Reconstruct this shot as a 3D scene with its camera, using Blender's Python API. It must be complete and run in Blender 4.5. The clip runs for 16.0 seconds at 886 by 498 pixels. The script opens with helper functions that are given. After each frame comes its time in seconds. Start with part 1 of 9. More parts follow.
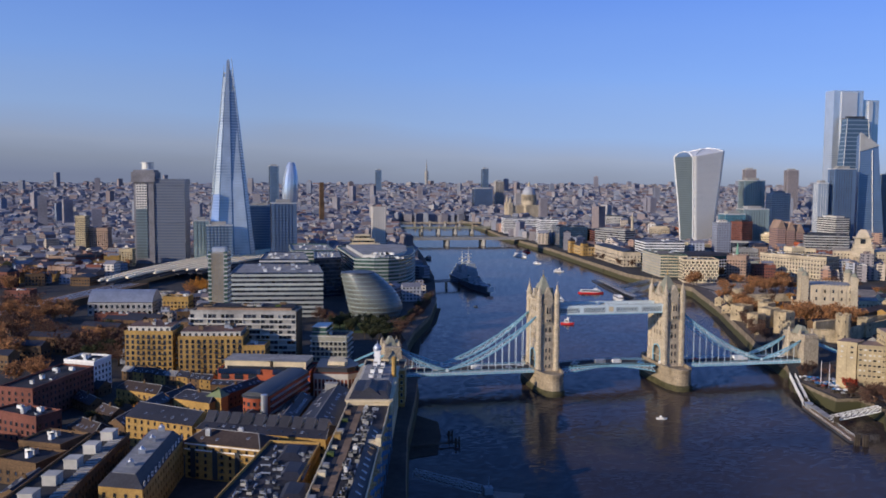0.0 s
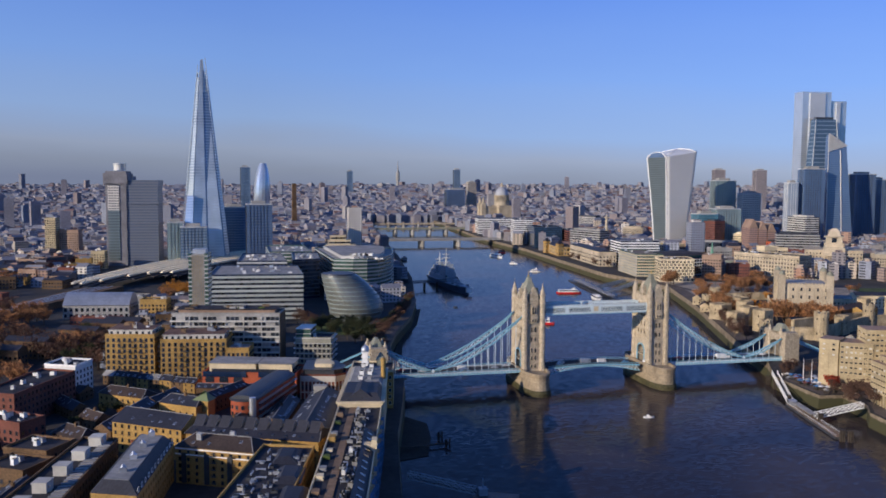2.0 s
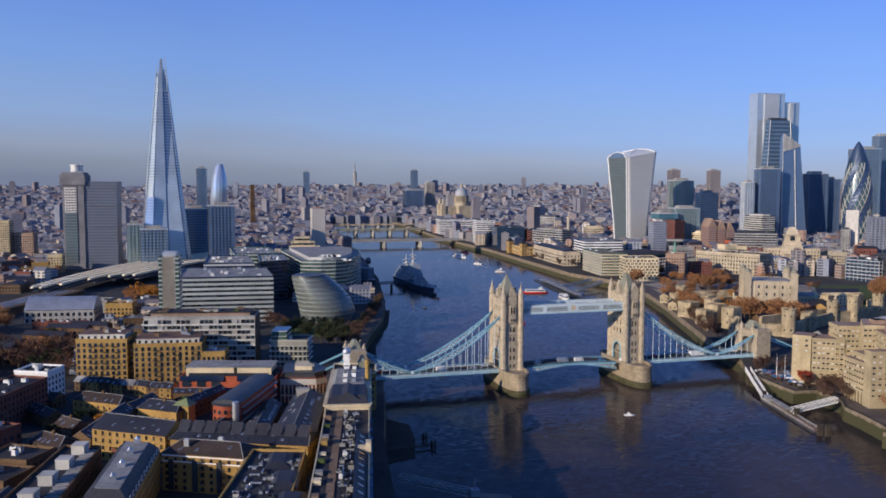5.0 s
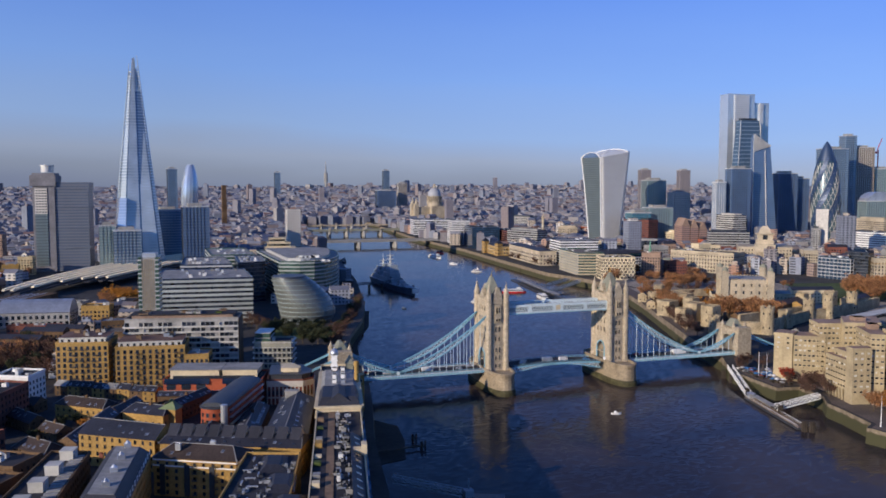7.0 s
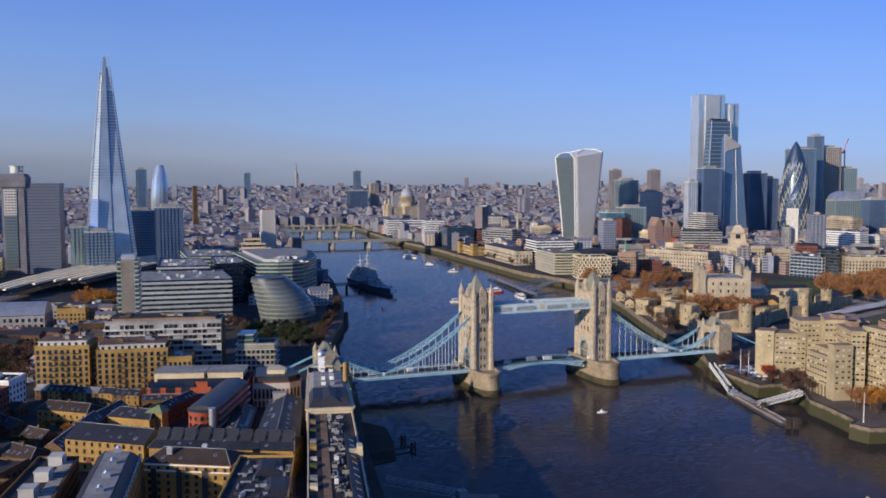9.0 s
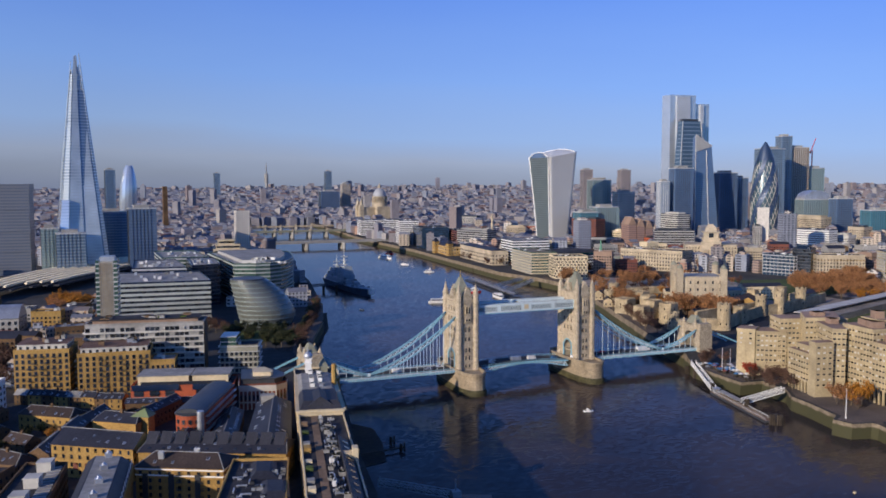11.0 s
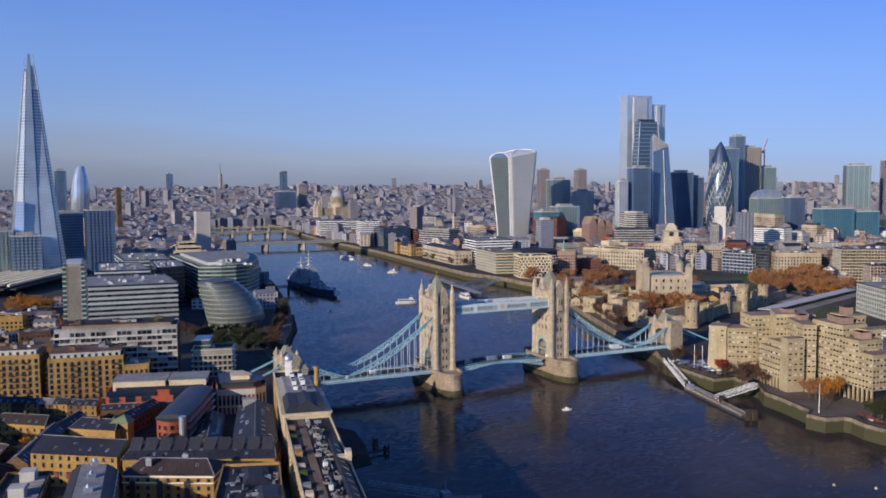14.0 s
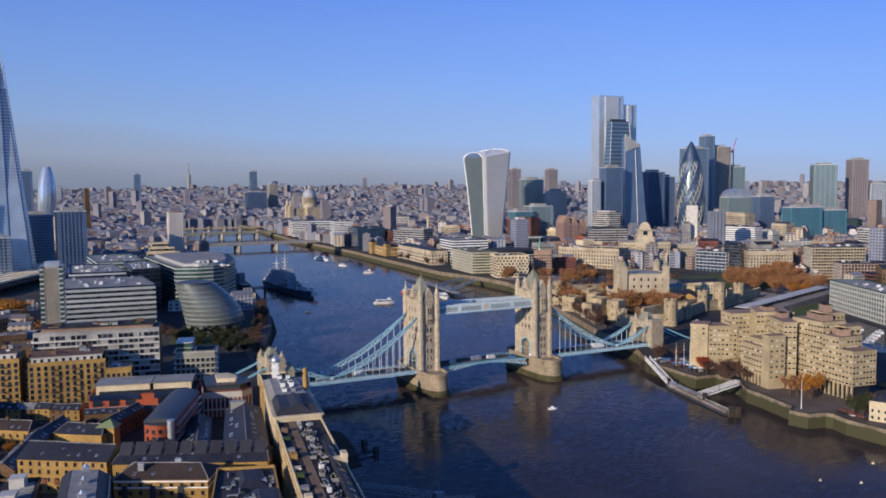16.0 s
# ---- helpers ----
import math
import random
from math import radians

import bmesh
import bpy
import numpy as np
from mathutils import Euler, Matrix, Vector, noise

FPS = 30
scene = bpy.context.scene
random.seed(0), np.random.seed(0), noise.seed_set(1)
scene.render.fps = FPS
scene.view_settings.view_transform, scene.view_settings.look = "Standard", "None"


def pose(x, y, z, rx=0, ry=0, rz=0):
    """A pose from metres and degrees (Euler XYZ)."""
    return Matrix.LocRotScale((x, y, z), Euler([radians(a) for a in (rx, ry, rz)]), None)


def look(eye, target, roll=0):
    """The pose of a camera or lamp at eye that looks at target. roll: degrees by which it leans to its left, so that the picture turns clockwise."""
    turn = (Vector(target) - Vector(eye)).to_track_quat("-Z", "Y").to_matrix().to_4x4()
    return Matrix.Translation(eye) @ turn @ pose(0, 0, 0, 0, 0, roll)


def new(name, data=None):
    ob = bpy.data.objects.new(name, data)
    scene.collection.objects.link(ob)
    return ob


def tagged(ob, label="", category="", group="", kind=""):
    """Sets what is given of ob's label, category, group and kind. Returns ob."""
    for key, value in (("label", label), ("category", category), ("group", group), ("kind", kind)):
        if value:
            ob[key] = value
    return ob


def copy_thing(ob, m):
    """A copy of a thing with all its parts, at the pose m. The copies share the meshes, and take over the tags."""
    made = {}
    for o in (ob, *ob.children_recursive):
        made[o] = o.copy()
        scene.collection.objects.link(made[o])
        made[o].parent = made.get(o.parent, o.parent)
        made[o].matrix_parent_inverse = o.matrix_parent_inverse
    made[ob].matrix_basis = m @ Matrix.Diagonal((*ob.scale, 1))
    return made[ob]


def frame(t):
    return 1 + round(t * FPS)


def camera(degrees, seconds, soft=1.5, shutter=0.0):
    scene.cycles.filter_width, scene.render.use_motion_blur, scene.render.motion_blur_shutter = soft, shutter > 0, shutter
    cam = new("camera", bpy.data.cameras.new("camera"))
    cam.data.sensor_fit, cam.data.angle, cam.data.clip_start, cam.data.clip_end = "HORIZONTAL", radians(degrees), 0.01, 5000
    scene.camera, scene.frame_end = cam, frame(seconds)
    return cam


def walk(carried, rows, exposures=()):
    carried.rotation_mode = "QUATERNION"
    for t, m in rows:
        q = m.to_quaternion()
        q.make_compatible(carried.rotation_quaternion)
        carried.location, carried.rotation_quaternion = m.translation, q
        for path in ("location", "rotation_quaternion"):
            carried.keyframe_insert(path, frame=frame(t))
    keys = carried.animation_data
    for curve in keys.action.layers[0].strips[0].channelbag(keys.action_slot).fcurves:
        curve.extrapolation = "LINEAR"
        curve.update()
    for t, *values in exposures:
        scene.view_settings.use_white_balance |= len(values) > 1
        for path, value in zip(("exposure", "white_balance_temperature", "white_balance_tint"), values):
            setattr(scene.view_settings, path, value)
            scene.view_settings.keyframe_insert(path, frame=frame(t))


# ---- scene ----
# x runs along the bridge from its southern to its northern tower, y upstream, z up from the low-tide water
cam = camera(54.25, 16.0, soft=1.75)
ROWS = [
    (0.0, -201.73, -512.27, 125.12, -10.700, -4.549, -0.372),
    (1.0, -206.17, -510.39, 124.87, -11.706, -4.509, -0.310),
    (2.0, -210.57, -508.51, 124.65, -12.707, -4.477, -0.250),
    (3.0, -214.94, -506.64, 124.46, -13.706, -4.452, -0.191),
    (4.0, -219.27, -504.76, 124.30, -14.705, -4.432, -0.134),
    (5.0, -223.56, -502.88, 124.17, -15.704, -4.416, -0.079),
    (6.0, -227.81, -501.00, 124.06, -16.704, -4.404, -0.026),
    (7.0, -232.03, -499.12, 123.99, -17.706, -4.396, 0.026),
    (8.0, -236.22, -497.22, 123.95, -18.712, -4.389, 0.076),
    (9.0, -240.38, -495.32, 123.94, -19.720, -4.386, 0.126),
    (10.0, -244.51, -493.40, 123.96, -20.732, -4.384, 0.176),
    (11.0, -248.62, -491.46, 124.01, -21.747, -4.385, 0.226),
    (12.0, -252.71, -489.50, 124.09, -22.765, -4.388, 0.277),
    (13.0, -256.78, -487.51, 124.20, -23.785, -4.394, 0.330),
    (14.0, -260.85, -485.49, 124.34, -24.808, -4.403, 0.386),
    (15.0, -264.92, -483.44, 124.51, -25.832, -4.417, 0.446),
    (16.0, -268.98, -481.34, 124.70, -26.856, -4.436, 0.511),
]
walk(cam, [(t, pose(x, y, z, 90 + pitch, roll, yaw)) for t, x, y, z, yaw, pitch, roll in ROWS])

# ---- light ----
SUN_X, SUN_Y, SUN_EL = -0.91, -0.42, 17.0
world = bpy.data.worlds.new("sky")
scene.world = world
world.use_nodes = True
wn = world.node_tree
bg = wn.nodes["Background"]
sky = wn.nodes.new("ShaderNodeTexSky")
sky.sky_type = "NISHITA"
sky.sun_disc = False
sky.sun_elevation = radians(SUN_EL)
sky.sun_rotation = math.atan2(SUN_X, SUN_Y)
sky.altitude = 100
sky.air_density = 1.0
sky.dust_density = 0.6
sky.ozone_density = 6.0
bg.inputs["Strength"].default_value = 0.11
clear = wn.nodes.new("ShaderNodeMix")
clear.data_type, clear.blend_type = "RGBA", "MULTIPLY"
clear.inputs[0].default_value = 1.0
clear.inputs[7].default_value = (0.71, 0.93, 1.39, 1)
wn.links.new(sky.outputs[0], clear.inputs[6])
wn.links.new(clear.outputs[2], bg.inputs["Color"])

sun = new("sun", bpy.data.lights.new("sun", "SUN"))
sun.data.energy = 4.1
sun.data.angle = radians(0.6)
sun.data.color = (1.0, 0.85, 0.68)
sun.matrix_world = look((0, 0, 0), (-SUN_X, -SUN_Y, -math.hypot(SUN_X, SUN_Y) * math.tan(radians(SUN_EL))))
scene.view_settings.exposure = 0.0


# ---- materials ----
def mat(name, color, rough=0.8, metal=0.0, grain=0.0, grain_size=2.0, stain=0.25, stain_size=14.0, vary=0.12, bump=0.0, island=False, spec=0.3):
    """A surface with fine grain, broad stains and a shift of tone from object to object."""
    m = bpy.data.materials.new(name)
    m.use_nodes = True
    n, l = m.node_tree.nodes, m.node_tree.links
    b = n["Principled BSDF"]
    b.inputs["Roughness"].default_value = rough
    b.inputs["Metallic"].default_value = metal
    b.inputs["Specular IOR Level"].default_value = spec
    g = n.new("ShaderNodeNewGeometry")
    big = n.new("ShaderNodeTexNoise")
    big.inputs["Scale"].default_value = 1.0 / stain_size
    big.inputs["Detail"].default_value = 4
    l.new(g.outputs["Position"], big.inputs["Vector"])
    fine = n.new("ShaderNodeTexNoise")
    fine.inputs["Scale"].default_value = 1.0 / grain_size
    fine.inputs["Detail"].default_value = 3
    l.new(g.outputs["Position"], fine.inputs["Vector"])
    r1 = n.new("ShaderNodeMapRange")
    r1.inputs["From Min"].default_value, r1.inputs["From Max"].default_value = 0.3, 0.7
    r1.inputs["To Min"].default_value, r1.inputs["To Max"].default_value = 1 - stain, 1 + stain * 0.6
    l.new(big.outputs["Fac"], r1.inputs["Value"])
    r2 = n.new("ShaderNodeMapRange")
    r2.inputs["From Min"].default_value, r2.inputs["From Max"].default_value = 0.3, 0.7
    r2.inputs["To Min"].default_value, r2.inputs["To Max"].default_value = 1 - grain, 1 + grain
    l.new(fine.outputs["Fac"], r2.inputs["Value"])
    oi = n.new("ShaderNodeObjectInfo")
    r3 = n.new("ShaderNodeMapRange")
    r3.inputs["To Min"].default_value, r3.inputs["To Max"].default_value = 1 - vary, 1 + vary
    l.new(g.outputs["Random Per Island"] if island else oi.outputs["Random"], r3.inputs["Value"])
    a = n.new("ShaderNodeMath")
    a.operation = "MULTIPLY"
    l.new(r1.outputs[0], a.inputs[0])
    l.new(r2.outputs[0], a.inputs[1])
    c = n.new("ShaderNodeMath")
    c.operation = "MULTIPLY"
    l.new(a.outputs[0], c.inputs[0])
    l.new(r3.outputs[0], c.inputs[1])
    mul = n.new("ShaderNodeVectorMath")
    mul.operation = "SCALE"
    mul.inputs[0].default_value = color
    l.new(c.outputs[0], mul.inputs["Scale"])
    l.new(mul.outputs[0], b.inputs["Base Color"])
    if bump:
        bp = n.new("ShaderNodeBump")
        bp.inputs["Strength"].default_value = bump
        bp.inputs["Distance"].default_value = 0.3
        l.new(fine.outputs["Fac"], bp.inputs["Height"])
        l.new(bp.outputs[0], b.inputs["Normal"])
    return m


def island_palette(name, colors, rough=0.8, stain=0.2):
    """One material whose tone differs from one loose piece to the next."""
    m = mat(name, (1, 1, 1), rough, 0.0, 0.15, 3.0, stain, 40.0, 0.0, 0, True)
    n, l = m.node_tree.nodes, m.node_tree.links
    g = n.new("ShaderNodeNewGeometry")
    ramp = n.new("ShaderNodeValToRGB")
    ramp.color_ramp.interpolation = "CONSTANT"
    els = ramp.color_ramp.elements
    while len(els) < len(colors):
        els.new(0.5)
    for k, c in enumerate(colors):
        els[k].position = k / len(colors)
        els[k].color = (*c, 1)
    l.new(g.outputs["Random Per Island"], ramp.inputs["Fac"])
    mul = [x for x in n if x.type == "VECT_MATH"][0]
    l.new(ramp.outputs[0], mul.inputs[0])
    return m


STOCK = mat("stock_brick", (0.385, 0.238, 0.075), 0.85, grain=0.25, grain_size=0.7, stain=0.3, bump=0.3)
# old brick, also used as a dark facing for walls in shade
STOCK_DK = mat("old_stock_brick", (0.14, 0.085, 0.045), 0.88, grain=0.3, grain_size=0.7, stain=0.35, bump=0.3)
REDB = mat("red_brick", (0.19, 0.07, 0.05), 0.85, grain=0.25, grain_size=0.7, stain=0.3, bump=0.3)
ORANGE = mat("terracotta_panel", (0.38, 0.088, 0.038), 0.7, grain=0.08, stain=0.12)
CREAM = mat("cream_render", (0.66, 0.55, 0.36), 0.8, grain=0.1, stain=0.2)
WHITE = mat("white_paint", (0.78, 0.77, 0.74), 0.6, grain=0.06, stain=0.12)
STONE = mat("portland_stone", (0.46, 0.385, 0.275), 0.85, grain=0.18, grain_size=1.0, stain=0.3, bump=0.25)
TSTONE = mat("bridge_stone", (0.45, 0.375, 0.27), 0.85, grain=0.28, grain_size=0.9, stain=0.2, stain_size=3.0, bump=0.4)
GRANITE = mat("pier_granite", (0.33, 0.265, 0.18), 0.8, grain=0.2, grain_size=1.3, stain=0.3, stain_size=5.0, bump=0.4)
FORT = mat("old_ragstone", (0.42, 0.335, 0.21), 0.9, grain=0.25, grain_size=1.0, stain=0.35, stain_size=7.0, bump=0.4)
ALGAE = mat("weedy_stone", (0.072, 0.066, 0.030), 0.75, grain=0.3, grain_size=1.5, stain=0.4, stain_size=5.0, bump=0.4)
LEADROOF = mat("grey_green_slate", (0.26, 0.26, 0.195), 0.6, grain=0.15, stain=0.2)
SLATE = mat("slate_roof", (0.032, 0.033, 0.043), 0.55, grain=0.25, grain_size=0.8, stain=0.3, bump=0.3)
SLATE_BR = mat("brown_tile_roof", (0.06, 0.043, 0.036), 0.75, grain=0.25, grain_size=0.8, stain=0.3, bump=0.3)
FELT = mat("roof_felt", (0.036, 0.035, 0.040), 0.85, grain=0.25, grain_size=1.8, stain=0.4, stain_size=8.0)
FELT_LT = mat("pale_roof_membrane", (0.29, 0.285, 0.275), 0.8, grain=0.15, grain_size=2.0, stain=0.3, stain_size=9.0)
SLATE_RED = mat("red_brown_roof_deck", (0.16, 0.095, 0.07), 0.85, grain=0.25, grain_size=1.0, stain=0.35, stain_size=6.0)
GRAVEL = mat("roof_gravel", (0.17, 0.14, 0.11), 0.9, grain=0.3, grain_size=0.8, stain=0.3)
METAL = mat("galvanised_metal", (0.55, 0.57, 0.60), 0.4, 0.7, grain=0.1, stain=0.2)
METAL_DK = mat("dark_metal", (0.07, 0.075, 0.085), 0.45, 0.4, grain=0.1, stain=0.2)
CONC = mat("beige_concrete", (0.44, 0.355, 0.215), 0.85, grain=0.12, grain_size=1.2, stain=0.22, stain_size=9.0, bump=0.2)
CONC_PK = mat("pink_brown_concrete", (0.33, 0.225, 0.165), 0.85, grain=0.12, stain=0.2)
CONC_GR = mat("grey_concrete", (0.33, 0.32, 0.30), 0.85, grain=0.15, stain=0.25)
BLUE = mat("light_blue_paint", (0.24, 0.47, 0.57), 0.5, grain=0.08, stain=0.15)
BLUE_PALE = mat("pale_blue_white_paint", (0.66, 0.76, 0.78), 0.5, grain=0.06, stain=0.12)
BLUE_DK = mat("mid_blue_paint", (0.06, 0.20, 0.42), 0.45, grain=0.08, stain=0.15)
RED = mat("red_paint", (0.55, 0.03, 0.03), 0.45, stain=0.12)
GOLD = mat("gilded_metal", (0.75, 0.50, 0.14), 0.35, 0.8, stain=0.1)
ASPHALT = mat("asphalt", (0.055, 0.055, 0.06), 0.9, grain=0.2, grain_size=1.0, stain=0.25)
PAVING = mat("paving", (0.12, 0.095, 0.078), 0.85, grain=0.2, grain_size=1.0, stain=0.3)
GRASS = mat("autumn_grass", (0.075, 0.105, 0.03), 0.95, grain=0.35, grain_size=1.2, stain=0.3, bump=0.4)
MUD = mat("foreshore_mud", (0.032, 0.028, 0.022), 0.85, grain=0.35, grain_size=2.0, stain=0.4, bump=0.5)
WOOD_DK = mat("tarred_timber", (0.06, 0.047, 0.035), 0.85, grain=0.25, stain=0.3)
TIMBER = mat("weathered_decking", (0.24, 0.16, 0.10), 0.85, grain=0.2, stain=0.25)
BARK = mat("bark", (0.11, 0.085, 0.06), 0.9, grain=0.3, grain_size=0.5)
NAVY_GR = mat("warship_grey", (0.27, 0.31, 0.35), 0.55, grain=0.1, stain=0.2)
NAVY_DK = mat("warship_dark_blue", (0.06, 0.085, 0.12), 0.5, grain=0.1, stain=0.2)
GLASS = mat("window_glass", (0.025, 0.032, 0.045), 0.12, 0.0, stain=0.2, vary=0.5, spec=0.9)
GLASS_J = mat("window_glass_joined", (0.028, 0.034, 0.045), 0.15, 0.0, stain=0.25, vary=0.6, island=True, spec=0.9)
GLASS_SKY = mat("rooflight_glass", (0.16, 0.20, 0.26), 0.12, 0.3, stain=0.1, vary=0.4, spec=0.9)
GLASS_TEAL = mat("teal_curtain_glass", (0.02, 0.13, 0.16), 0.12, 0.25, stain=0.2, vary=0.35, island=True, spec=0.9)
GLASS_BLUE = mat("blue_curtain_glass", (0.05, 0.10, 0.17), 0.10, 0.45, stain=0.15, vary=0.35, island=True, spec=0.9)
GLASS_PALE = mat("pale_curtain_glass", (0.30, 0.38, 0.46), 0.14, 0.55, stain=0.12, vary=0.2, island=True, spec=0.9)
GLASS_DK = mat("dark_curtain_glass", (0.015, 0.03, 0.07), 0.10, 0.25, stain=0.2, vary=0.4, island=True, spec=0.9)
GLASS_GRN = mat("green_tinted_glass", (0.055, 0.105, 0.085), 0.2, 0.15, stain=0.2, vary=0.4, island=True, spec=0.9)
OFFWHITE = mat("off_white_render", (0.52, 0.50, 0.45), 0.75, grain=0.08, stain=0.18)
PLAZA = mat("pale_plaza_paving", (0.30, 0.26, 0.215), 0.9, grain=0.25, grain_size=1.5, stain=0.35, stain_size=18.0)
OFFBAND = mat("grey_green_panel", (0.36, 0.385, 0.36), 0.6, grain=0.06, stain=0.15)
GLASS_HALL = mat("grey_hall_glass", (0.125, 0.135, 0.12), 0.30, 0.10, stain=0.2, vary=0.1, spec=0.9)
RIB = mat("pale_green_grey_rib", (0.24, 0.28, 0.27), 0.6, 0.1, stain=0.1)
FIN = mat("pale_aluminium_fin", (0.58, 0.57, 0.54), 0.45, 0.35, stain=0.1)
LEAF_A = mat("rust_brown_leaves", (0.31, 0.145, 0.06), 0.9, grain=0.3, grain_size=1.0, stain=0.2, vary=0.5, island=True)
LEAF_B = mat("orange_leaves", (0.36, 0.15, 0.02), 0.9, grain=0.3, grain_size=1.0, stain=0.2, vary=0.45, island=True)
LEAF_C = mat("olive_leaves", (0.036, 0.042, 0.016), 0.9, grain=0.3, grain_size=1.0, stain=0.2, vary=0.45, island=True)
LEAF_R = mat("deep_red_leaves", (0.30, 0.045, 0.02), 0.9, grain=0.3, grain_size=1.0, stain=0.2, vary=0.45, island=True)
LEAF_D = mat("bare_brown_twigs", (0.105, 0.056, 0.038), 0.95, grain=0.3, grain_size=1.0, stain=0.2, vary=0.4, island=True)
CITY_WALL = island_palette("city_walls", [(0.56, 0.50, 0.42), (0.62, 0.58, 0.52), (0.42, 0.33, 0.26), (0.36, 0.21, 0.15), (0.50, 0.42, 0.33), (0.30, 0.27, 0.27), (0.36, 0.38, 0.43), (0.64, 0.60, 0.54), (0.42, 0.27, 0.20), (0.25, 0.27, 0.33), (0.54, 0.45, 0.35), (0.32, 0.24, 0.20)])
def add_windows(m, storey=3.4, bay=3.4):
    """Rows of dark openings on far walls."""
    n, l = m.node_tree.nodes, m.node_tree.links
    b = n["Principled BSDF"]
    base = [x for x in n if x.type == "VECT_MATH"][0]
    g = [x for x in n if x.type == "NEW_GEOMETRY"][0]
    sep = n.new("ShaderNodeSeparateXYZ")
    l.new(g.outputs["Position"], sep.inputs[0])
    add = n.new("ShaderNodeMath")
    l.new(sep.outputs["X"], add.inputs[0])
    l.new(sep.outputs["Y"], add.inputs[1])
    outs = []
    for sock, period, width in ((sep.outputs["Z"], storey, 0.5), (add.outputs[0], bay, 0.5)):
        q = n.new("ShaderNodeMath")
        q.operation = "PINGPONG"
        q.inputs[1].default_value = period / 2
        l.new(sock, q.inputs[0])
        r = n.new("ShaderNodeMath")
        r.operation = "LESS_THAN"
        r.inputs[1].default_value = width * period / 2
        l.new(q.outputs[0], r.inputs[0])
        outs.append(r.outputs[0])
    both = n.new("ShaderNodeMath")
    both.operation = "MULTIPLY"
    l.new(outs[0], both.inputs[0])
    l.new(outs[1], both.inputs[1])
    mix = n.new("ShaderNodeMix")
    mix.data_type = "RGBA"
    mix.inputs[7].default_value = (0.05, 0.055, 0.07, 1)
    l.new(both.outputs[0], mix.inputs[0])
    l.new(base.outputs[0], mix.inputs[6])
    l.new(mix.outputs[2], b.inputs["Base Color"])


add_windows(CITY_WALL)
# distance haze put into the wall colours: grey-lavender with little contrast
CITY_HAZE = island_palette("far_city_walls", [(0.25, 0.24, 0.26), (0.29, 0.27, 0.28), (0.22, 0.21, 0.24), (0.22, 0.18, 0.18), (0.25, 0.23, 0.25), (0.19, 0.20, 0.24), (0.22, 0.24, 0.29), (0.33, 0.31, 0.30), (0.24, 0.20, 0.20), (0.19, 0.21, 0.26)])
# roof tones also kept pale and cool to stand for haze
CITY_ROOF = island_palette("city_roofs", [(0.17, 0.18, 0.22), (0.22, 0.22, 0.25), (0.16, 0.17, 0.21), (0.27, 0.27, 0.29), (0.22, 0.14, 0.12), (0.19, 0.20, 0.25), (0.27, 0.28, 0.31), (0.17, 0.15, 0.16)])


def water_material():
    m = bpy.data.materials.new("river_water")
    m.use_nodes = True
    n, l = m.node_tree.nodes, m.node_tree.links
    b = n["Principled BSDF"]
    b.inputs["Roughness"].default_value = 0.10
    b.inputs["IOR"].default_value = 1.33
    b.inputs["Specular IOR Level"].default_value = 0.22
    b.inputs["Specular Tint"].default_value = (0.23, 0.52, 1.0, 1)
    g = n.new("ShaderNodeNewGeometry")
    silt = n.new("ShaderNodeTexNoise")
    silt.inputs["Scale"].default_value = 0.011
    silt.inputs["Detail"].default_value = 3
    silt.inputs["Distortion"].default_value = 0.6
    l.new(g.outputs["Position"], silt.inputs["Vector"])
    ramp = n.new("ShaderNodeValToRGB")
    ramp.color_ramp.elements[0].position, ramp.color_ramp.elements[1].position = 0.38, 0.62
    ramp.color_ramp.elements[0].color = (0.031, 0.026, 0.029, 1)
    ramp.color_ramp.elements[1].color = (0.069, 0.050, 0.040, 1)
    l.new(silt.outputs["Fac"], ramp.inputs["Fac"])
    l.new(ramp.outputs[0], b.inputs["Base Color"])
    stretch = n.new("ShaderNodeMapping")
    stretch.inputs["Rotation"].default_value = (0, 0, radians(20))
    stretch.inputs["Scale"].default_value = (0.30, 0.62, 0.5)
    l.new(g.outputs["Position"], stretch.inputs["Vector"])
    rip = n.new("ShaderNodeTexNoise")
    rip.inputs["Scale"].default_value = 1.0
    rip.inputs["Detail"].default_value = 5
    rip.inputs["Roughness"].default_value = 0.62
    l.new(stretch.outputs[0], rip.inputs["Vector"])
    bp = n.new("ShaderNodeBump")
    bp.inputs["Strength"].default_value = 0.2
    bp.inputs["Distance"].default_value = 0.25
    l.new(rip.outputs["Fac"], bp.inputs["Height"])
    lean = n.new("ShaderNodeMapRange")
    lean.inputs["From Min"].default_value, lean.inputs["From Max"].default_value = 0.32, 0.62
    lean.inputs["To Min"].default_value, lean.inputs["To Max"].default_value = 0.0, 1.0
    l.new(rip.outputs["Fac"], lean.inputs["Value"])
    front = n.new("ShaderNodeVectorMath")
    front.operation = "SCALE"
    front.inputs[0].default_value = (-0.03, -0.09, 0.0)
    l.new(lean.outputs[0], front.inputs["Scale"])
    add = n.new("ShaderNodeVectorMath")
    l.new(bp.outputs[0], add.inputs[0])
    l.new(front.outputs[0], add.inputs[1])
    unit = n.new("ShaderNodeVectorMath")
    unit.operation = "NORMALIZE"
    l.new(add.outputs[0], unit.inputs[0])
    l.new(unit.outputs[0], b.inputs["Normal"])
    return m


WATER = water_material()


